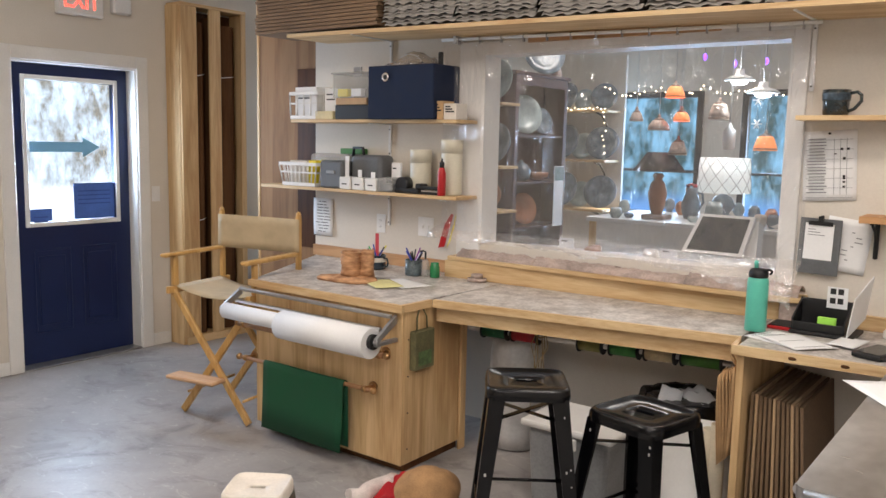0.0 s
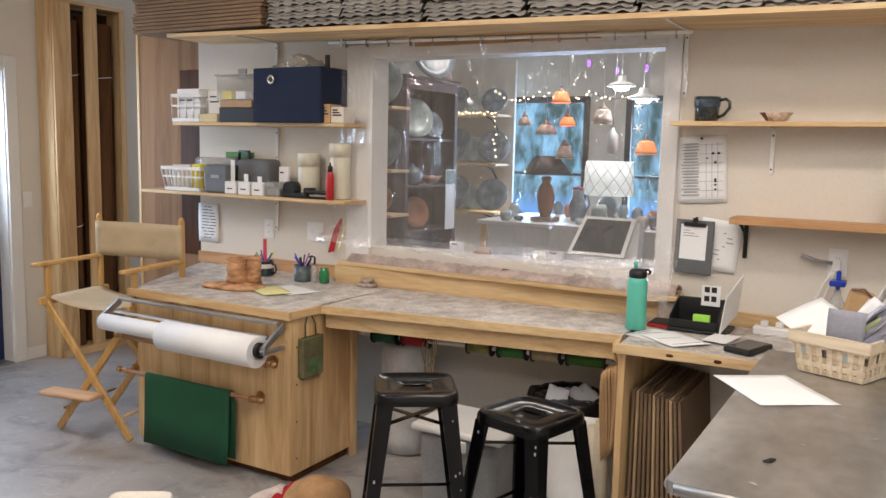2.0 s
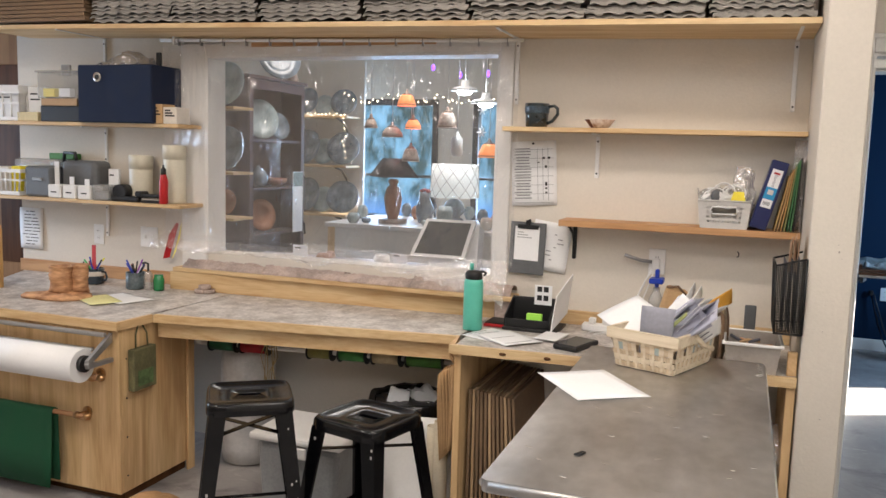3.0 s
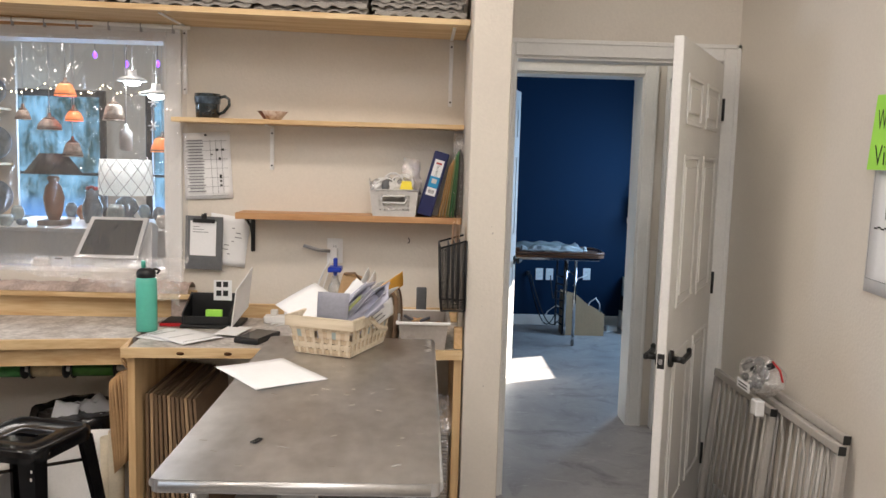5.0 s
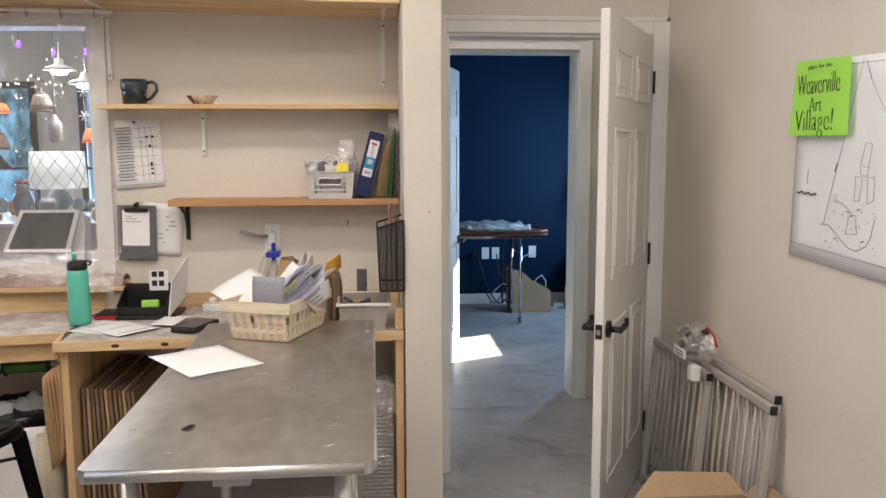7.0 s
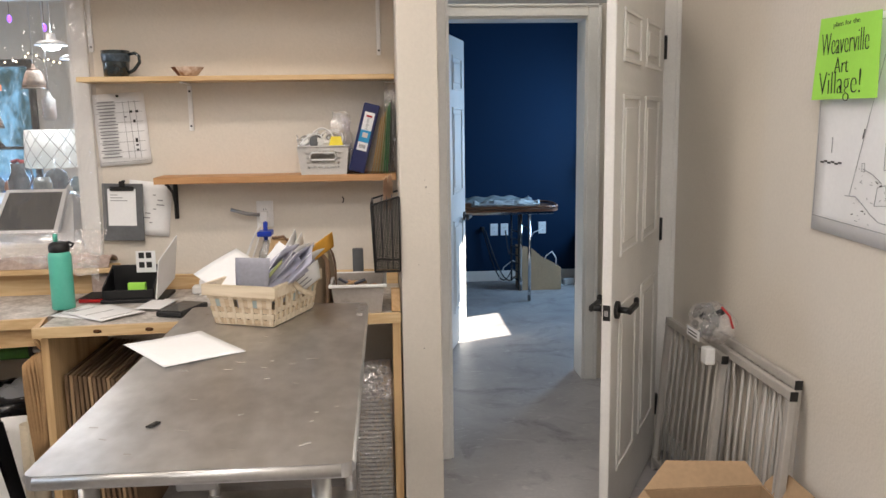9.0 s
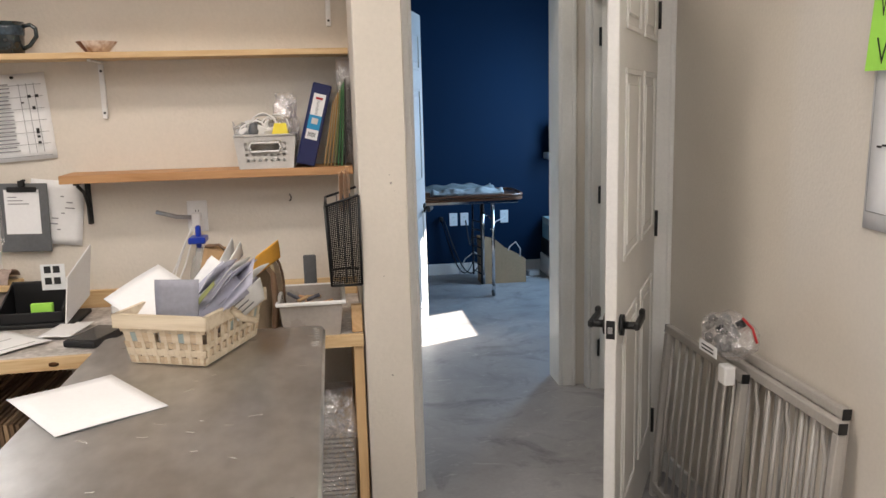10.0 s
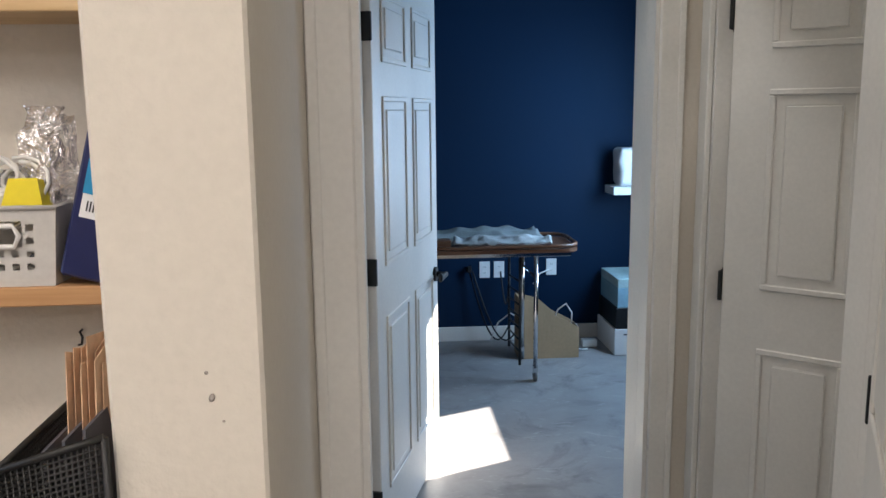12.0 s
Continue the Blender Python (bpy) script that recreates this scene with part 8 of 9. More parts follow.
for x, y in ((1.95, 7.15), (1.34, 7.15), (1.95, 7.59), (1.34, 7.59)):
    leg = part("leg", rod((x, y, 0.085), (x, y, 0.775), 0.013, n=12), M_CHROME, root)
    part("caster_fork", box(x - 0.014, x + 0.014, y - 0.008, y + 0.02, 0.05, 0.1, 0.003), M_CHROME, leg)
    part("caster_wheel", rod((x - 0.009, y + 0.012, 0.033), (x + 0.009, y + 0.012, 0.033), 0.033, n=18), M_GREY, leg)
part("brace", rod((1.95, 7.15, 0.62), (1.95, 7.59, 0.62), 0.008, n=8), M_CHROME, root)
for k in range(7):
    part("rack_rung", rod((1.86, 7.17, 0.18 + 0.07 * k), (1.86, 7.57, 0.14 + 0.07 * k), 0.006, n=6), M_BLACKIRON, root)
for y in (7.17, 7.57):
    part("rack_upright", rod((1.86, y, 0.1), (1.86, y, 0.775), 0.008, n=8), M_BLACKIRON, root)
M_CLOTHW = mat("pale_grey_cloth", (0.2, 0.225, 0.23), 0.9, var=0.2, scale=8, fine=150, bump=0.3)
bm = sheet(0.66, 0.34, 30, 16, lambda u, v: 0.014 + 0.06 * v * (0.8 + 0.4 * noise.noise(Vector((3 * u, 2, 4)))) + 0.02 * noise.noise(Vector((6 * u, 5 * v, 1))), 0.006, m=pose(1.7, 7.42, 0.797, 0, 0, 3))
solid("towel", bm, M_CLOTHW, "grey-green towel folded on the cart", "towel")
bm = sheet(0.56, 0.16, 34, 14, lambda u, v: 0.02 + 0.045 * math.sin(math.pi * v) * (0.7 + 0.5 * noise.noise(Vector((5 * u, 2 * v, 9)))) + 0.018 * noise.noise(Vector((14 * u, 8 * v, 5))), 0.006, m=pose(1.76, 7.21, 0.805, 0, 0, -4))
solid("rolled_cloth", bm, mat("white_cotton_cloth", (0.36, 0.38, 0.38), 0.9, var=0.12, scale=9, fine=150, bump=0.3), "crumpled white cloth lying along the cart", "cloth")
carton("tray_block", 1.36, 1.46, 7.16, 7.26, 0.797, 0.85, "small dark wooden block on the cart", M_TRAY, "block")
root = thing("extension_lead", "black cords hanging from the wall socket", "cord", (1.7, 8.0, 0.4))
for k, (x0, x1) in enumerate(((1.66, 1.95), (1.68, 2.02), (1.87, 1.93))):
    pts = []
    for i in range(13):
        u = i / 12
        pts.append((x0 + (x1 - x0) * u, 8.05 - 0.05 * math.sin(3 * u) - 0.02 * k, max(0.012, 0.5 - (0.48 if k < 2 else 0.22) * math.sin(math.pi * min(1, u * (0.75 if k < 2 else 1.0))))))
    part("flex", tube(pts, 0.006, 6), M_BLACK, root)
part("flex", tube([(2.235, 8.06, 0.5), (2.15, 8.05, 0.47), (2.1, 8.03, 0.4)], 0.005, 6), M_WHITE, root, "white cord")
part("flex", tube([(1.8, 8.0, 0.02), (1.85, 7.98, 0.15), (1.93, 7.95, 0.22), (2.0, 7.9, 0.18), (2.03, 7.88, 0.02)], 0.005, 6), M_WHITE, root, "white cord")
part("plug", box(1.645, 1.675, 8.03, 8.074, 0.49, 0.53, 0.004), M_BLACK, root)
root = thing("magazine_file", "kraft cardboard magazine file on the floor", "file box", (2.1, 7.7, 0))
for y in (7.6, 7.78):
    part("side", slab([(1.93, y, 0.001), (2.32, y, 0.001), (2.32, y, 0.2), (2.17, y, 0.28), (2.08, y, 0.36), (1.93, y, 0.4)], 0.004), M_CARD, root)
part("back", box(1.93, 1.934, 7.601, 7.775, 0.001, 0.4), M_CARD, root)
part("front", box(2.316, 2.32, 7.601, 7.775, 0.001, 0.2), M_CARD, root)
part("bottom", box(1.935, 2.315, 7.601, 7.775, 0.0, 0.004), M_CARD, root)
part("cable_loop", tube([(2.16, 7.7, 0.2), (2.2, 7.69, 0.3), (2.25, 7.68, 0.34), (2.29, 7.68, 0.28), (2.29, 7.69, 0.2)], 0.005, 6), M_WHITE, root, "white cable loop")
root = thing("power_adapter", "white power adapter with coiled lead on the floor", "adapter", (2.45, 7.85, 0))
part("block", box(2.4, 2.5, 7.82, 7.88, 0, 0.05, 0.006), M_WHITE, root)
part("lead", tube([(2.2 + 0.03 * i, 7.72 + 0.03 * math.sin(i * 1.3), 0.006 + 0.012 * (i % 2)) for i in range(8)], 0.005, 6), M_WHITE, root)
for z0, z1, m_, l, dx in ((0, 0.17, M_WHITE, "white carton at the bottom of the box pile", 0), (0.171, 0.31, M_BLACK, "black carton in the box pile", 0.01), (0.311, 0.44, mat("pale_blue_carton", (0.25, 0.42, 0.5), 0.6, var=0.1), "pale blue carton in the box pile", 0.02), (0.441, 0.5, mat("teal_white_carton", (0.4, 0.55, 0.55), 0.6, var=0.15), "teal and white carton on top of the pile", 0.02)):
    c = carton("carton", 2.56 + dx, 2.95, 7.62 + dx, 8.05, z0, z1, l, m_, "box", 1 if z0 < 0.3 else 0, group="pile of cartons")
root = thing("floating_shelf", "small white shelf on the blue wall", "shelf", (2.78, 7.95, 1.02))
part("board", box(2.6, 3.0, 7.86, 8.078, 1.02, 1.075, 0.004), M_WHITE, root)
root = thing("white_bag", "white plastic bag standing on the small shelf", "bag", (2.75, 7.95, 1.076))
bm = box(2.64, 2.9, 7.88, 8.04, 1.076, 1.33, 0.03, seg=3)
bmesh.ops.subdivide_edges(bm, edges=bm.edges[:], cuts=2, use_grid_fill=True)
for v in bm.verts:
    v.co += 0.02 * Vector((noise.noise(v.co * 9), noise.noise(v.co * 9 + Vector((3, 0, 0))), 0))
part("bag", bm, M_WHITE, root)

# ---------- shop behind the window ----------
M_HUTCH = wood("dark_cherry", (0.085, 0.038, 0.026), (0.045, 0.02, 0.014), 2, 0.9, 0.5)
root = thing("display_hutch", "dark cherry display hutch with open shelves in the shop", "hutch", (-3.33, 6.34, 0))
for y0, y1 in ((5.9, 5.93), (6.75, 6.78)):
    part("side_panel", box(-3.45, -3.22, y0, y1, 0, 2.16, 0.003), M_HUTCH, root)
part("back_panel", box(-3.449, -3.43, 5.931, 6.749, 0, 2.16), M_HUTCH, root)
part("top", box(-3.48, -3.19, 5.87, 6.81, 2.161, 2.19, 0.006), M_HUTCH, root)
part("cornice", box(-3.219, -3.205, 5.9, 6.78, 2.08, 2.16, 0.003), M_HUTCH, root)
for y0, y1 in ((5.9, 5.955), (6.725, 6.78)):
    part("stile", box(-3.219, -3.205, y0, y1, 0.05, 2.079, 0.003), M_HUTCH, root)
for z in (0.5, 0.86, 1.25, 1.65):
    part("shelf_board", box(-3.429, -3.222, 5.931, 6.749, z, z + 0.022, 0.002), M_HUTCH, root)
for z in (0.2, 0.4):
    part("drawer_front", box(-3.219, -3.206, 5.96, 6.72, z - 0.08, z + 0.08, 0.004), M_HUTCH, root)
M_BLUEGLZ = mat("slate_blue_glaze", (0.2, 0.25, 0.3), 0.25, var=0.3, scale=9, coat=0.4)
M_PALEGLZ = mat("pale_aqua_glaze", (0.42, 0.5, 0.5), 0.25, var=0.2, scale=7, coat=0.4)
M_TERRA = mat("terracotta_lamp", (0.4, 0.17, 0.09), 0.45, var=0.2, scale=9)


def plate(x, y, z, r, tilt, material, label, turn=0):
    """A glazed plate standing on its rim against something."""
    root = thing("plate", label, "plate", group="plates in the shop")
    prof = [(0.001, 0.0), (r * 0.5, 0.0), (r * 0.62, 0.006), (r, 0.03), (r * 0.99, 0.036), (r * 0.6, 0.013), (r * 0.48, 0.008), (0.001, 0.007)]
    part("dish", lathe(prof, (0, 0, 0), 30), material, root)
    root.matrix_basis = pose(x, y, z + r * math.cos(radians(tilt)) + 0.002, 90 - tilt, 0, turn)
    return root


plate(-3.36, 6.28, 1.673, 0.17, 12, M_PALEGLZ, "pale plate standing in the hutch", 62)
plate(-3.37, 6.58, 1.673, 0.12, 12, M_BLUEGLZ, "slate blue plate standing in the hutch", 75)
solid("teapot", lathe([(0.05, 0), (0.08, 0.03), (0.09, 0.09), (0.06, 0.14), (0.02, 0.16), (0.015, 0.18), (0.001, 0.182)], (-3.32, 6.2, 1.273), 22), M_BLUEGLZ, "round glazed pot in the hutch", "pot", "pots in the hutch")
solid("bowl", lathe([(0.04, 0), (0.09, 0.04), (0.1, 0.07), (0.095, 0.07), (0.04, 0.01), (0.001, 0.01)], (-3.325, 6.5, 1.273), 22), M_TERRA, "terracotta bowl in the hutch", "bowl", "pots in the hutch")
plate(-3.36, 6.3, 0.883, 0.14, 12, M_TERRA, "brown plate standing in the hutch", 70)
plate(-3.34, 6.55, 2.192, 0.2, 15, M_BLUEGLZ, "large slate plate on top of the hutch", 55)
solid("vase", lathe([(0.04, 0), (0.05, 0.02), (0.03, 0.08), (0.018, 0.16), (0.022, 0.2), (0.016, 0.2), (0.014, 0.16)], (-3.28, 6.7, 2.192), 18), M_BUNDLE, "slim brown bottle vase on the hutch", "vase")
for z, mats in ((1.9, (M_PALEGLZ, 0.17)), (1.42, (M_BLUEGLZ, 0.17)), (1.08, (M_TERRA, 0.1))):
    root = thing("wall_shelf", "pine shelf with pottery in the shop", "shelf", (-3.25, 5.4, z), "shop shelves")
    part("board", box(-3.6, -2.95, 5.3, 5.56, z - 0.02, z, 0.002), M_PINE_X, root)
    part("post", box(-3.6, -3.56, 5.5, 5.56, 0, z - 0.021), M_PINE_Z, root)
    plate(-3.13, 5.48, z, mats[1], 14, mats[0], ("pale aqua plate on a shop shelf", "slate blue plate on a shop shelf", "terracotta plate on a shop shelf")[(1.9, 1.42, 1.08).index(z)])
for z in (0.88, 1.43, 1.98):
    root = thing("wall_shelf", "pale shelf board of plates by the display window", "shelf", (-3.95, 8.5, z), "shop shelves")
    part("board", box(-4.45, -3.6, 8.4, 8.75, z - 0.025, z, 0.002), M_PINE_X, root)
    for x in (-4.3, -3.75):
        part("bracket", tube([(x, 8.45, z - 0.026), (x, 8.6, z - 0.06), (x, 8.72, z - 0.16), (x, 8.74, z - 0.28)], 0.012, 6), M_BLACKIRON, root)
    for k, x in enumerate((-4.2, -3.98, -3.74)):
        plate(x, 8.62, z, (0.2, 0.15, 0.19)[k] * (0.8 if z > 1.9 else 1), 16, (M_BLUEGLZ, M_PALEGLZ, M_BLUEGLZ)[k], ("slate blue plate leaning on the shelf", "pale plate leaning on the shelf", "large slate platter leaning on the shelf")[k], 12 * (k - 1))
structure("wall_shelf_back", box(-4.6, -3.56, 8.76, 8.8, 0, 2.6), M_WALL, "pale panel behind the plate shelves", "wall")

M_DARKFRAME = mat("black_window_frame", (0.012, 0.013, 0.016), 0.4)
for xa, xb, nm in ((-3.88, -2.87, "window_3"), (-2.4, -1.5, "window_4")):
    root = thing(nm, "dark framed shop display window", "window", ((xa + xb) / 2, 9.3, 0.8), kind="structure")
    for a, b, c, d in ((xa - 0.02, xa + 0.05, 0.78, 2.22), (xb - 0.05, xb + 0.02, 0.78, 2.22), (xa + 0.05, xb - 0.05, 2.15, 2.22), (xa + 0.05, xb - 0.05, 0.78, 0.84), (xa + 0.05, xb - 0.05, 1.3, 1.33)):
        part("window_frame", box(a, b, 9.27, 9.36, c, d, 0.003), M_DARKFRAME, root)
    part("window_sill", box(xa - 0.05, xb + 0.05, 9.1, 9.268, 0.76, 0.79, 0.003), M_TRIM, root)

root = thing("display_table", "cluttered shop display table with a cloth", "table", (-1.7, 6.5, 0))
part("tabletop", box(-2.6, -0.5, 6.05, 7.05, 0.99, 1.025, 0.004), M_WHITE, root)
part("apron", box(-2.56, -0.54, 6.08, 6.1, 0.62, 0.989, 0.002), M_TRIM, root)
for x in (-2.55, -0.55):
    for y in (6.1, 7.0):
        part("leg", box(x - 0.03, x + 0.03, y - 0.03, y + 0.03, 0, 0.989, 0.003), M_PINE_Z, root)
root = thing("shop_counter", "shop sales counter below the window", "counter", (-1.35, 4.45, 0))
part("body", box(-2.3, -0.3, 4.2, 4.75, 0, 0.9, 0.003), M_BROWN, root)
part("counter_top", box(-2.35, -0.25, 4.09, 4.8, 0.901, 0.935, 0.004), mat("lilac_counter", (0.4, 0.36, 0.42), 0.4, var=0.2), root)
rng = random.Random(77)
for k in range(14):
    x, y = rng.uniform(-2.2, -0.5), rng.uniform(4.25, 4.7)
    if -1.3 < x < -0.7:
        continue
    if k % 3 == 0:
        carton("price_card", x - 0.05, x + 0.05, y, y + 0.004, 0.936, 0.936 + rng.uniform(0.06, 0.12), "small white card standing on the shop counter", M_PAPER, "card", 1)
    else:
        r = rng.uniform(0.03, 0.06)
        solid("pot", lathe([(r * 0.6, 0), (r, r * 0.6), (r * 0.9, r * 1.3), (r * 0.7, r * 1.6), (r * 0.6, r * 1.5)], (x, y, 0.936), 16), (M_BLUEGLZ, M_TERRA, M_CREAM)[k % 3], "small glazed pot on the shop counter", "pot", "pots on the shop counter")
for k in range(10):
    x, y = -2.5 + 0.2 * k, 6.2 + 0.25 * ((k * 5) % 3)
    r = 0.05 + 0.02 * ((k * 3) % 3)
    solid("pot", lathe([(r * 0.5, 0), (r, r * 0.9), (r * 0.85, r * 1.8), (r * 0.5, r * 2.3), (r * 0.45, r * 2.2)], (x, y + 0.35, 1.026), 18), (M_PALEGLZ, M_BLUEGLZ, M_TERRA, M_CREAM)[k % 4], "glazed pot on the shop display table", "pot", "pots on the display table")

rng = random.Random(19)
for k in range(16):
    x, y, r = rng.uniform(-2.5, -0.7), rng.uniform(6.08, 6.24), rng.uniform(0.03, 0.07)
    if abs(x + 2.11) < 0.18:
        continue
    tall = rng.uniform(0.6, 2.2)
    solid("pot", lathe([(r * 0.6, 0), (r, r * 0.5 * tall), (r * 0.92, r * tall), (r * 0.7, r * 1.3 * tall), (r * 0.62, r * 1.26 * tall)], (x, y, 1.026), 16), (M_CREAM, M_PALEGLZ, M_WHITE, M_BLUEGLZ)[k % 4], "pale glazed pot on the shop display table", "pot", "pots on the display table")

root = thing("card_terminal", "white sales terminal with a tilted dark screen", "sales terminal", (-1.0, 4.5, 0.936))
q = [(-1.185, 4.42, 1.03), (-0.86, 4.42, 1.03), (-0.83, 4.52, 1.235), (-1.125, 4.52, 1.235)]
part("bezel", slab(q, 0.022), M_WHITE, root)
c = sum((Vector(p) for p in q), Vector()) / 4
nrm = (Vector(q[1]) - Vector(q[0])).cross(Vector(q[3]) - Vector(q[0])).normalized()
part("screen", slab([c + (Vector(p) - c) * 0.86 + nrm * 0.002 for p in q], 0.001), mat("dark_screen", (0.012, 0.012, 0.013), 0.5, bump=0.0), root, "dark glossy screen")
part("stand", slab([(-1.1, 4.46, 0.936), (-0.8, 4.46, 0.936), (-0.82, 4.55, 1.21), (-1.08, 4.55, 1.21)], 0.1), M_WHITE, root)

M_SHADE_OR = glow("lit_orange_ceramic", (0.95, 0.3, 0.1), 0.26)
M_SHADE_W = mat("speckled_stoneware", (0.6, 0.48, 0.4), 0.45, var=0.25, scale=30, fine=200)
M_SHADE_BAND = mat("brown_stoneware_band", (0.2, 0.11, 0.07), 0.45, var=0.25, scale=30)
M_BULB = glow("lit_bulb", (0.85, 0.95, 1.0), 12.0)
M_CORD = mat("white_cord", (0.6, 0.6, 0.6), 0.5, bump=0)


def pendant(x, y, z, r, h, material, label):
    """A thrown shade with a banded lip, a socket cap and a thin cord."""
    root = thing("pendant_lamp", label, "pendant lamp", (x, y, z), "pendant lamps in the shop")
    mid = 0.86 if h > r * 1.1 else 0.93
    part("shade", lathe([(r * 0.97, h * 0.16), (r * mid, h * 0.45), (r * 0.68, h * 0.85), (r * 0.55, h), (r * 0.5, h), (r * 0.62, h * 0.82), (r * 0.82, h * 0.42), (r * 0.92, h * 0.16)], (x, y, z), 24), material, root)
    part("band", lathe([(r * 0.98, h * 0.07), (r * 0.985, h * 0.155), (r * 0.94, h * 0.155), (r * 0.94, h * 0.07)], (x, y, z), 24), M_SHADE_BAND, root)
    part("lip", lathe([(r, 0), (r * 0.99, h * 0.065), (r * 0.95, h * 0.065), (r * 0.95, 0)], (x, y, z), 24), material, root)
    part("cap", lathe([(r * 0.5, h + 0.001), (r * 0.4, h + 0.012), (0.012, h + 0.02), (0.01, h + 0.045), (0.001, h + 0.046)], (x, y, z), 16), M_SHADE_BAND, root)
    part("cord", rod((x, y, z + h + 0.04), (x, y, CEIL), 0.0025, n=6), M_CORD, root)


for x, z, r, h, m_, l in ((-2.01, 1.97, 0.09, 0.1, M_SHADE_OR, "lit orange ceramic pendant lamp"), (-2.13, 1.72, 0.1, 0.09, M_SHADE_W, "cream speckled ceramic pendant lamp"), (-1.95, 1.79, 0.075, 0.08, M_SHADE_OR, "small orange ceramic pendant lamp"),
                           (-2.32, 1.79, 0.065, 0.08, M_SHADE_W, "small cream ceramic pendant lamp"), (-1.965, 1.53, 0.085, 0.12, M_SHADE_W, "banded stoneware pendant lamp"), (-1.66, 1.8, 0.095, 0.14, M_SHADE_W, "bell shaped ceramic pendant lamp"),
                           (-1.31, 1.58, 0.1, 0.12, M_SHADE_OR, "amber glass pendant lamp")):
    pendant(x, 6.3, z, 0.86 * r, 0.86 * h, m_, l)
for x, z, r in ((-1.525, 2.08, 0.11), (-1.352, 1.985, 0.12)):
    root = thing("pendant_lamp", "white pendant lamp with a bright bulb", "pendant lamp", (x, 6.3, z), "pendant lamps in the shop")
    part("shade", lathe([(r, 0.01), (r * 0.8, 0.03), (r * 0.3, 0.05), (0.03, 0.09), (0.028, 0.09), (r * 0.28, 0.045), (r * 0.98, 0.008)], (x, 6.3, z), 24), M_WHITE, root)
    part("bulb", lathe([(0.001, -0.03), (0.05, -0.02), (0.06, 0.0), (0.04, 0.012), (0.001, 0.013)], (x, 6.3, z + 0.004), 18), M_BULB, root, "bright white bulb")
    part("cord", rod((x, 6.3, z + 0.09), (x, 6.3, CEIL), 0.004, n=6), M_CORD, root)
root = thing("pendant_lamp", "white hanging lamp holder on a cord", "pendant lamp", (-1.575, 6.3, 1.58), "pendant lamps in the shop")
part("holder", lathe([(0.03, 0), (0.045, 0.02), (0.045, 0.14), (0.02, 0.17), (0.008, 0.2)], (-1.575, 6.3, 1.58), 16), M_WHITE, root)
part("cord", rod((-1.575, 6.3, 1.78), (-1.575, 6.3, CEIL), 0.006, n=6), M_CORD, root)

root = thing("table_lamp", "blue table lamp with a white lattice shade", "table lamp", (-1.74, 6.75, 1.026))
M_SHADE = glow("lit_white_shade", (0.75, 0.8, 0.78), 0.16)
part("base", lathe([(0.08, 0), (0.085, 0.02), (0.05, 0.04), (0.1, 0.1), (0.07, 0.17), (0.02, 0.2), (0.015, 0.25)], (-1.74, 6.75, 1.026), 24), M_BLUEGLZ, root)
part("shade", lathe([(0.21, 0.0), (0.195, 0.28), (0.19, 0.28), (0.205, 0.001)], (-1.74, 6.75, 1.235), 32), M_SHADE, root)
for s in (-1, 1):
    for k in range(12):
        pts = []
        for i in range(7):
            u = i / 6
            a = 2 * math.pi * k / 12 + s * u * 1.05
            r = 0.2115 - 0.015 * u
            pts.append((-1.74 + r * math.cos(a), 6.75 + r * math.sin(a), 1.236 + 0.278 * u))
        part("lattice_line", tube(pts, 0.0022, 4), M_INKGREY, root)
root = thing("table_lamp", "terracotta vase lamp with a dark pyramid shade", "table lamp", (-2.11, 6.3, 1.026))
part("plinth", box(-2.2, -2.02, 6.21, 6.39, 1.026, 1.06, 0.003), M_BUNDLE, root)
part("base", lathe([(0.04, 0.034), (0.06, 0.1), (0.075, 0.2), (0.055, 0.28), (0.03, 0.31), (0.045, 0.34), (0.03, 0.36)], (-2.11, 6.3, 1.026), 22), M_TERRA, root)
bm = lathe([(0.22, 0.0), (0.1, 0.15), (0.095, 0.15), (0.213, 0.001)], (-2.11, 6.3, 1.4), 4)
part("shade", bm, mat("mica_shade", (0.06, 0.045, 0.05), 0.5, var=0.3), root)
root = thing("jug", "grey jug with red flowers", "jug", (-1.93, 6.45, 1.026))
part("body", lathe([(0.05, 0), (0.07, 0.06), (0.075, 0.13), (0.045, 0.2), (0.05, 0.25), (0.045, 0.25), (0.04, 0.2)], (-1.91, 6.5, 1.026), 20), M_BLUEGLZ, root)
part("handle", tube([(-1.86, 6.5, 1.24), (-1.82, 6.5, 1.23), (-1.81, 6.5, 1.16), (-1.845, 6.5, 1.1)], 0.009, 8), M_BLUEGLZ, root)
for k in range(7):
    part("flower", lathe([(0.001, 0), (0.016, 0.006), (0.02, 0.016), (0.008, 0.022), (0.001, 0.02)], (-1.91 + 0.03 * math.cos(k), 6.5 + 0.03 * math.sin(k), 1.275 + 0.006 * (k % 3)), 10), mat("pink_petals", (0.5, 0.06, 0.08), 0.6), root)
root = thing("string_lights", "string of tiny warm lights in the shop", "string lights", (-3.0, 8.35, 2.2))
M_FAIRY = glow("fairy_light", (1.0, 0.8, 0.5), 7.0)
pts = []
rng = random.Random(8)
for i in range(46):
    u = i / 45
    pts.append((-3.65 + 2.45 * u + rng.uniform(-0.02, 0.02), 8.46 + 0.4 * u, 2.2 - 0.07 * math.sin(u * 15) ** 2 + rng.uniform(-0.03, 0.03)))
part("wire", tube(pts, 0.0025, 4), M_INK, root)
for p in pts:
    part("bulb", lathe([(0.001, -0.007), (0.006, 0), (0.001, 0.007)], p, 6), M_FAIRY, root)
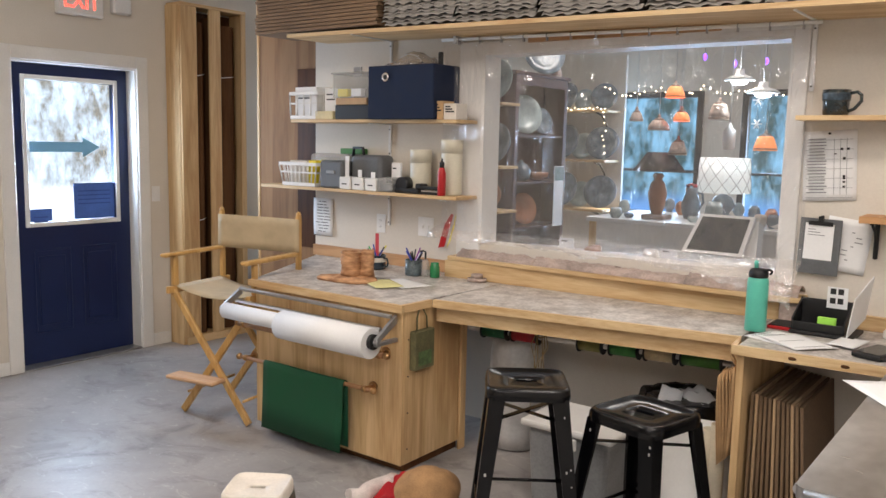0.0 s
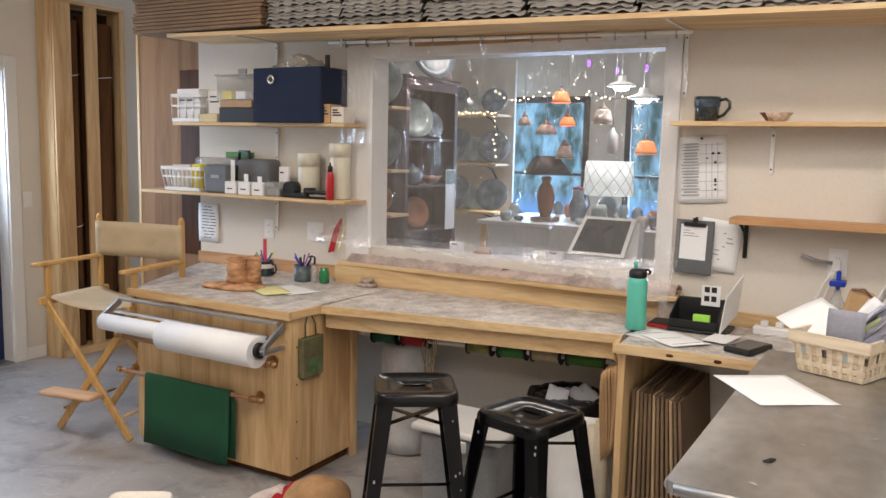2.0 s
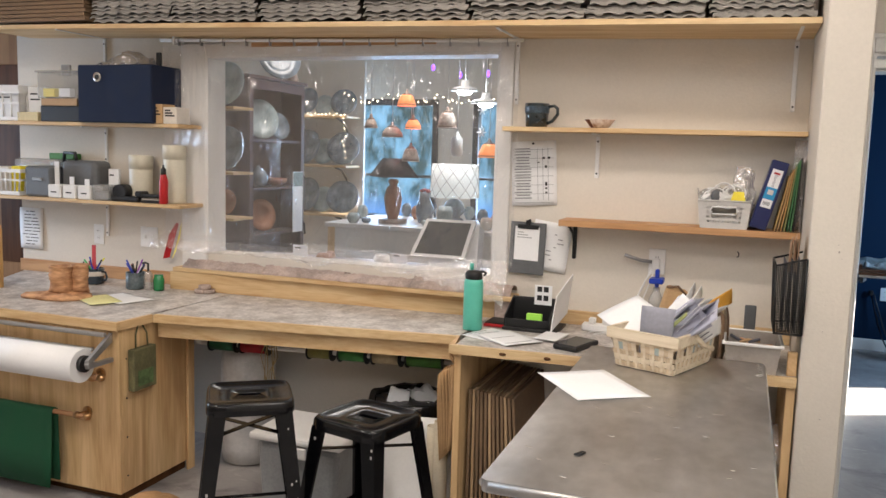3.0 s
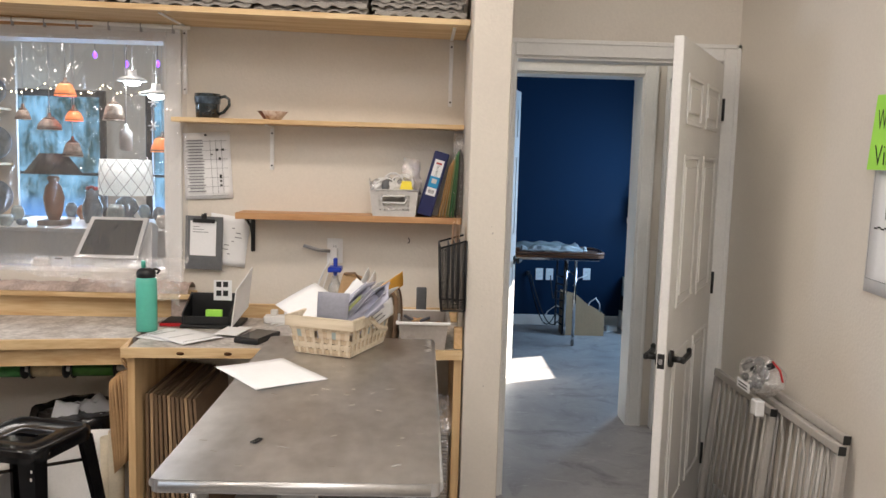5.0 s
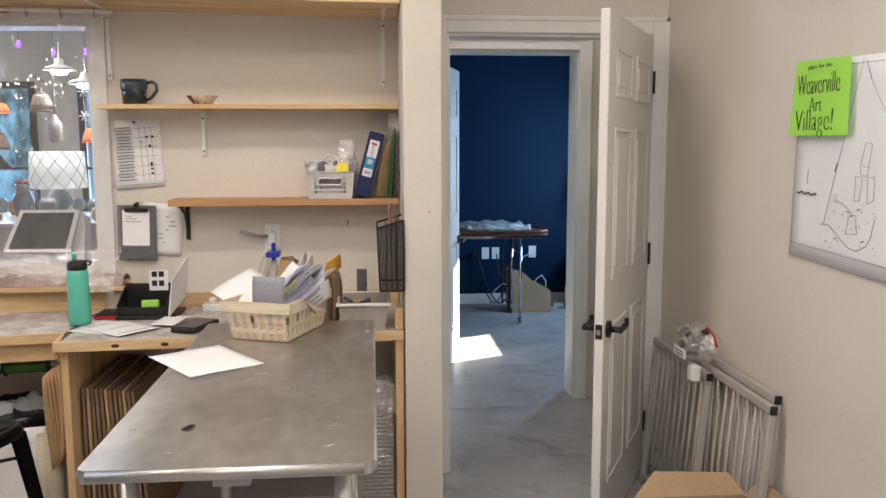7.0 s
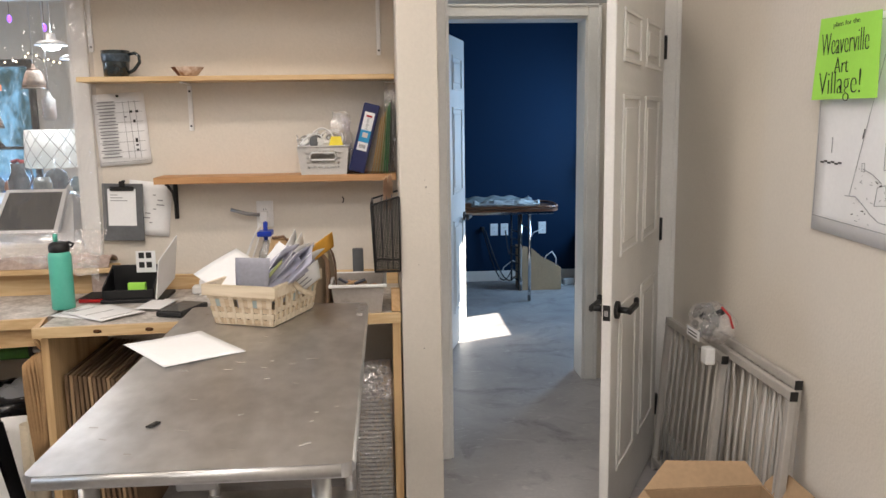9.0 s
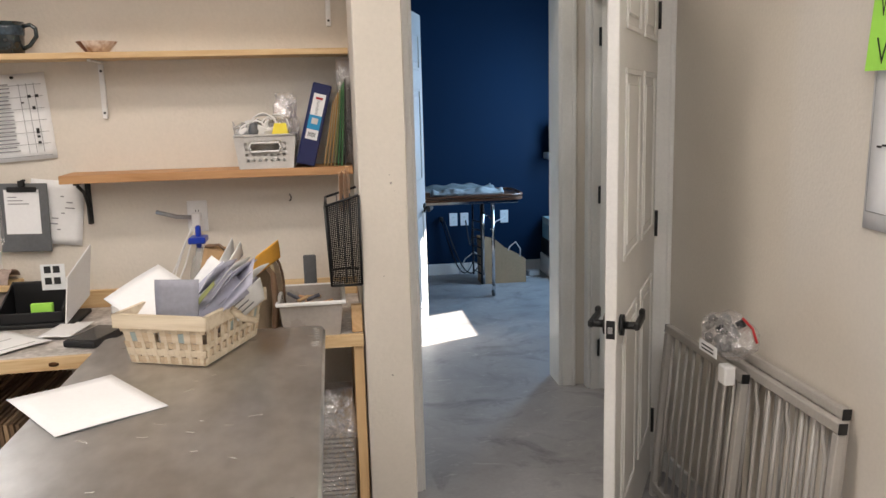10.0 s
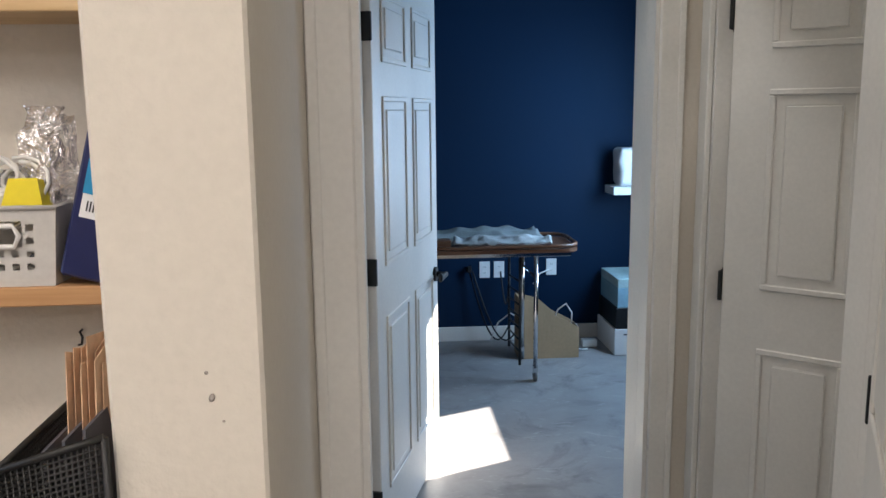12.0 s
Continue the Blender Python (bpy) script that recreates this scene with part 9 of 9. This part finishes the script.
pts = [(-4.4 + 0.78 * i / 17, 8.39, 1.99 + 0.012 * (i % 2) - 0.005 * (i % 3)) for i in range(18)] + [(-3.62 + rng.uniform(-0.02, 0.02), 8.39, 1.95 - 0.06 * i + rng.uniform(-0.02, 0.02)) for i in range(8)]
for p in pts:
    part("bulb", lathe([(0.001, -0.006), (0.005, 0), (0.001, 0.006)], p, 6), M_FAIRY, root)
root = thing("hang_tag", "white printed hang sheet on the hutch", "tag", (-3.203, 6.67, 0.9))
part("sheet", box(-3.2045, -3.201, 6.58, 6.75, 0.86, 1.4), M_PAPER, root)
part("green_print", box(-3.2005, -3.199, 6.585, 6.745, 1.27, 1.395), mat("green_grey_print", (0.2, 0.27, 0.25), 0.6, var=0.3, scale=30), root)
root = thing("snowflake_ornaments", "white snowflake ornaments hung on a thread", "ornament", (-1.42, 6.6, 1.6))
for z in (1.96, 1.78):
    bm = None
    for k in range(3):
        a = math.pi * k / 3
        bm = rod((-1.47 - 0.04 * math.cos(a), 6.6, z - 0.04 * math.sin(a)), (-1.47 + 0.04 * math.cos(a), 6.6, z + 0.04 * math.sin(a)), 0.005, n=5, bm=bm)
    part("snowflake", bm, M_WHITE, root)
part("thread", rod((-1.47, 6.6, 1.74), (-1.47, 6.6, CEIL), 0.002, n=4), M_CORD, root)

root = thing("violet_lights", "small violet string bulbs hung in the shop", "string lights", (-1.6, 6.4, 2.3))
M_VIOLET = glow("violet_bulb", (0.2, 0.06, 1.0), 1.3)
for x, z in ((-1.83, 2.28), (-1.6, 2.22), (-1.37, 2.23)):
    part("bulb", lathe([(0.001, -0.028), (0.014, -0.012), (0.016, 0.008), (0.006, 0.026), (0.001, 0.028)], (x, 6.4, z), 10), M_VIOLET, root)
    part("wire", rod((x, 6.4, z + 0.026), (x, 6.4, CEIL), 0.002, n=4), M_INK, root)
root = thing("cup_hook", "small dark screw hook in the wall", "hook", (0.56, WY, 1.21))
part("shank", tube([(0.556, WY, 1.222), (0.557, WY - 0.014, 1.222), (0.562, WY - 0.018, 1.214), (0.56, WY - 0.018, 1.202), (0.554, WY - 0.016, 1.2)], 0.0022, 6), M_BLACKIRON, root)
M_SCRATCH = mat("grey_scuff", (0.46, 0.41, 0.36), 0.8, var=0.2)
for x, z, w_, h_ in ((0.888, 1.332, 0.004, 0.004), (0.892, 1.307, 0.006, 0.009), (0.902, 1.283, 0.003, 0.003), (0.86, 1.02, 0.004, 0.005), (0.875, 0.7, 0.007, 0.005)):
    root = thing("wall_scuff", "small grey dent in the painted wall", "scuff", (x, 3.309, z), "wall scuffs")
    part("mark", lathe([(0.0005, 0.0), (w_ / 2, 0.0003), (0.0005, 0.0006)], (x, 3.3098, z), 9, m=pose(0, 0, 0, 90, 20, 0) @ Matrix.Diagonal((1, h_ / w_, 1, 1))), M_SCRATCH, root)

# lamp housings on the ceiling, over the lamps
for lx, ly, watts, tint in LAMPS:
    hx, hy = (0.62, 0.17) if ly > 2 else (0.17, 0.62)
    root = thing("ceiling_light", "long white ceiling light fitting", "ceiling light", (lx, ly, CEIL - 0.085), "ceiling lights")
    part("housing", box(lx - hx, lx + hx, ly - hy, ly + hy, CEIL - 0.085, CEIL - 0.001, 0.008), M_WHITE, root)
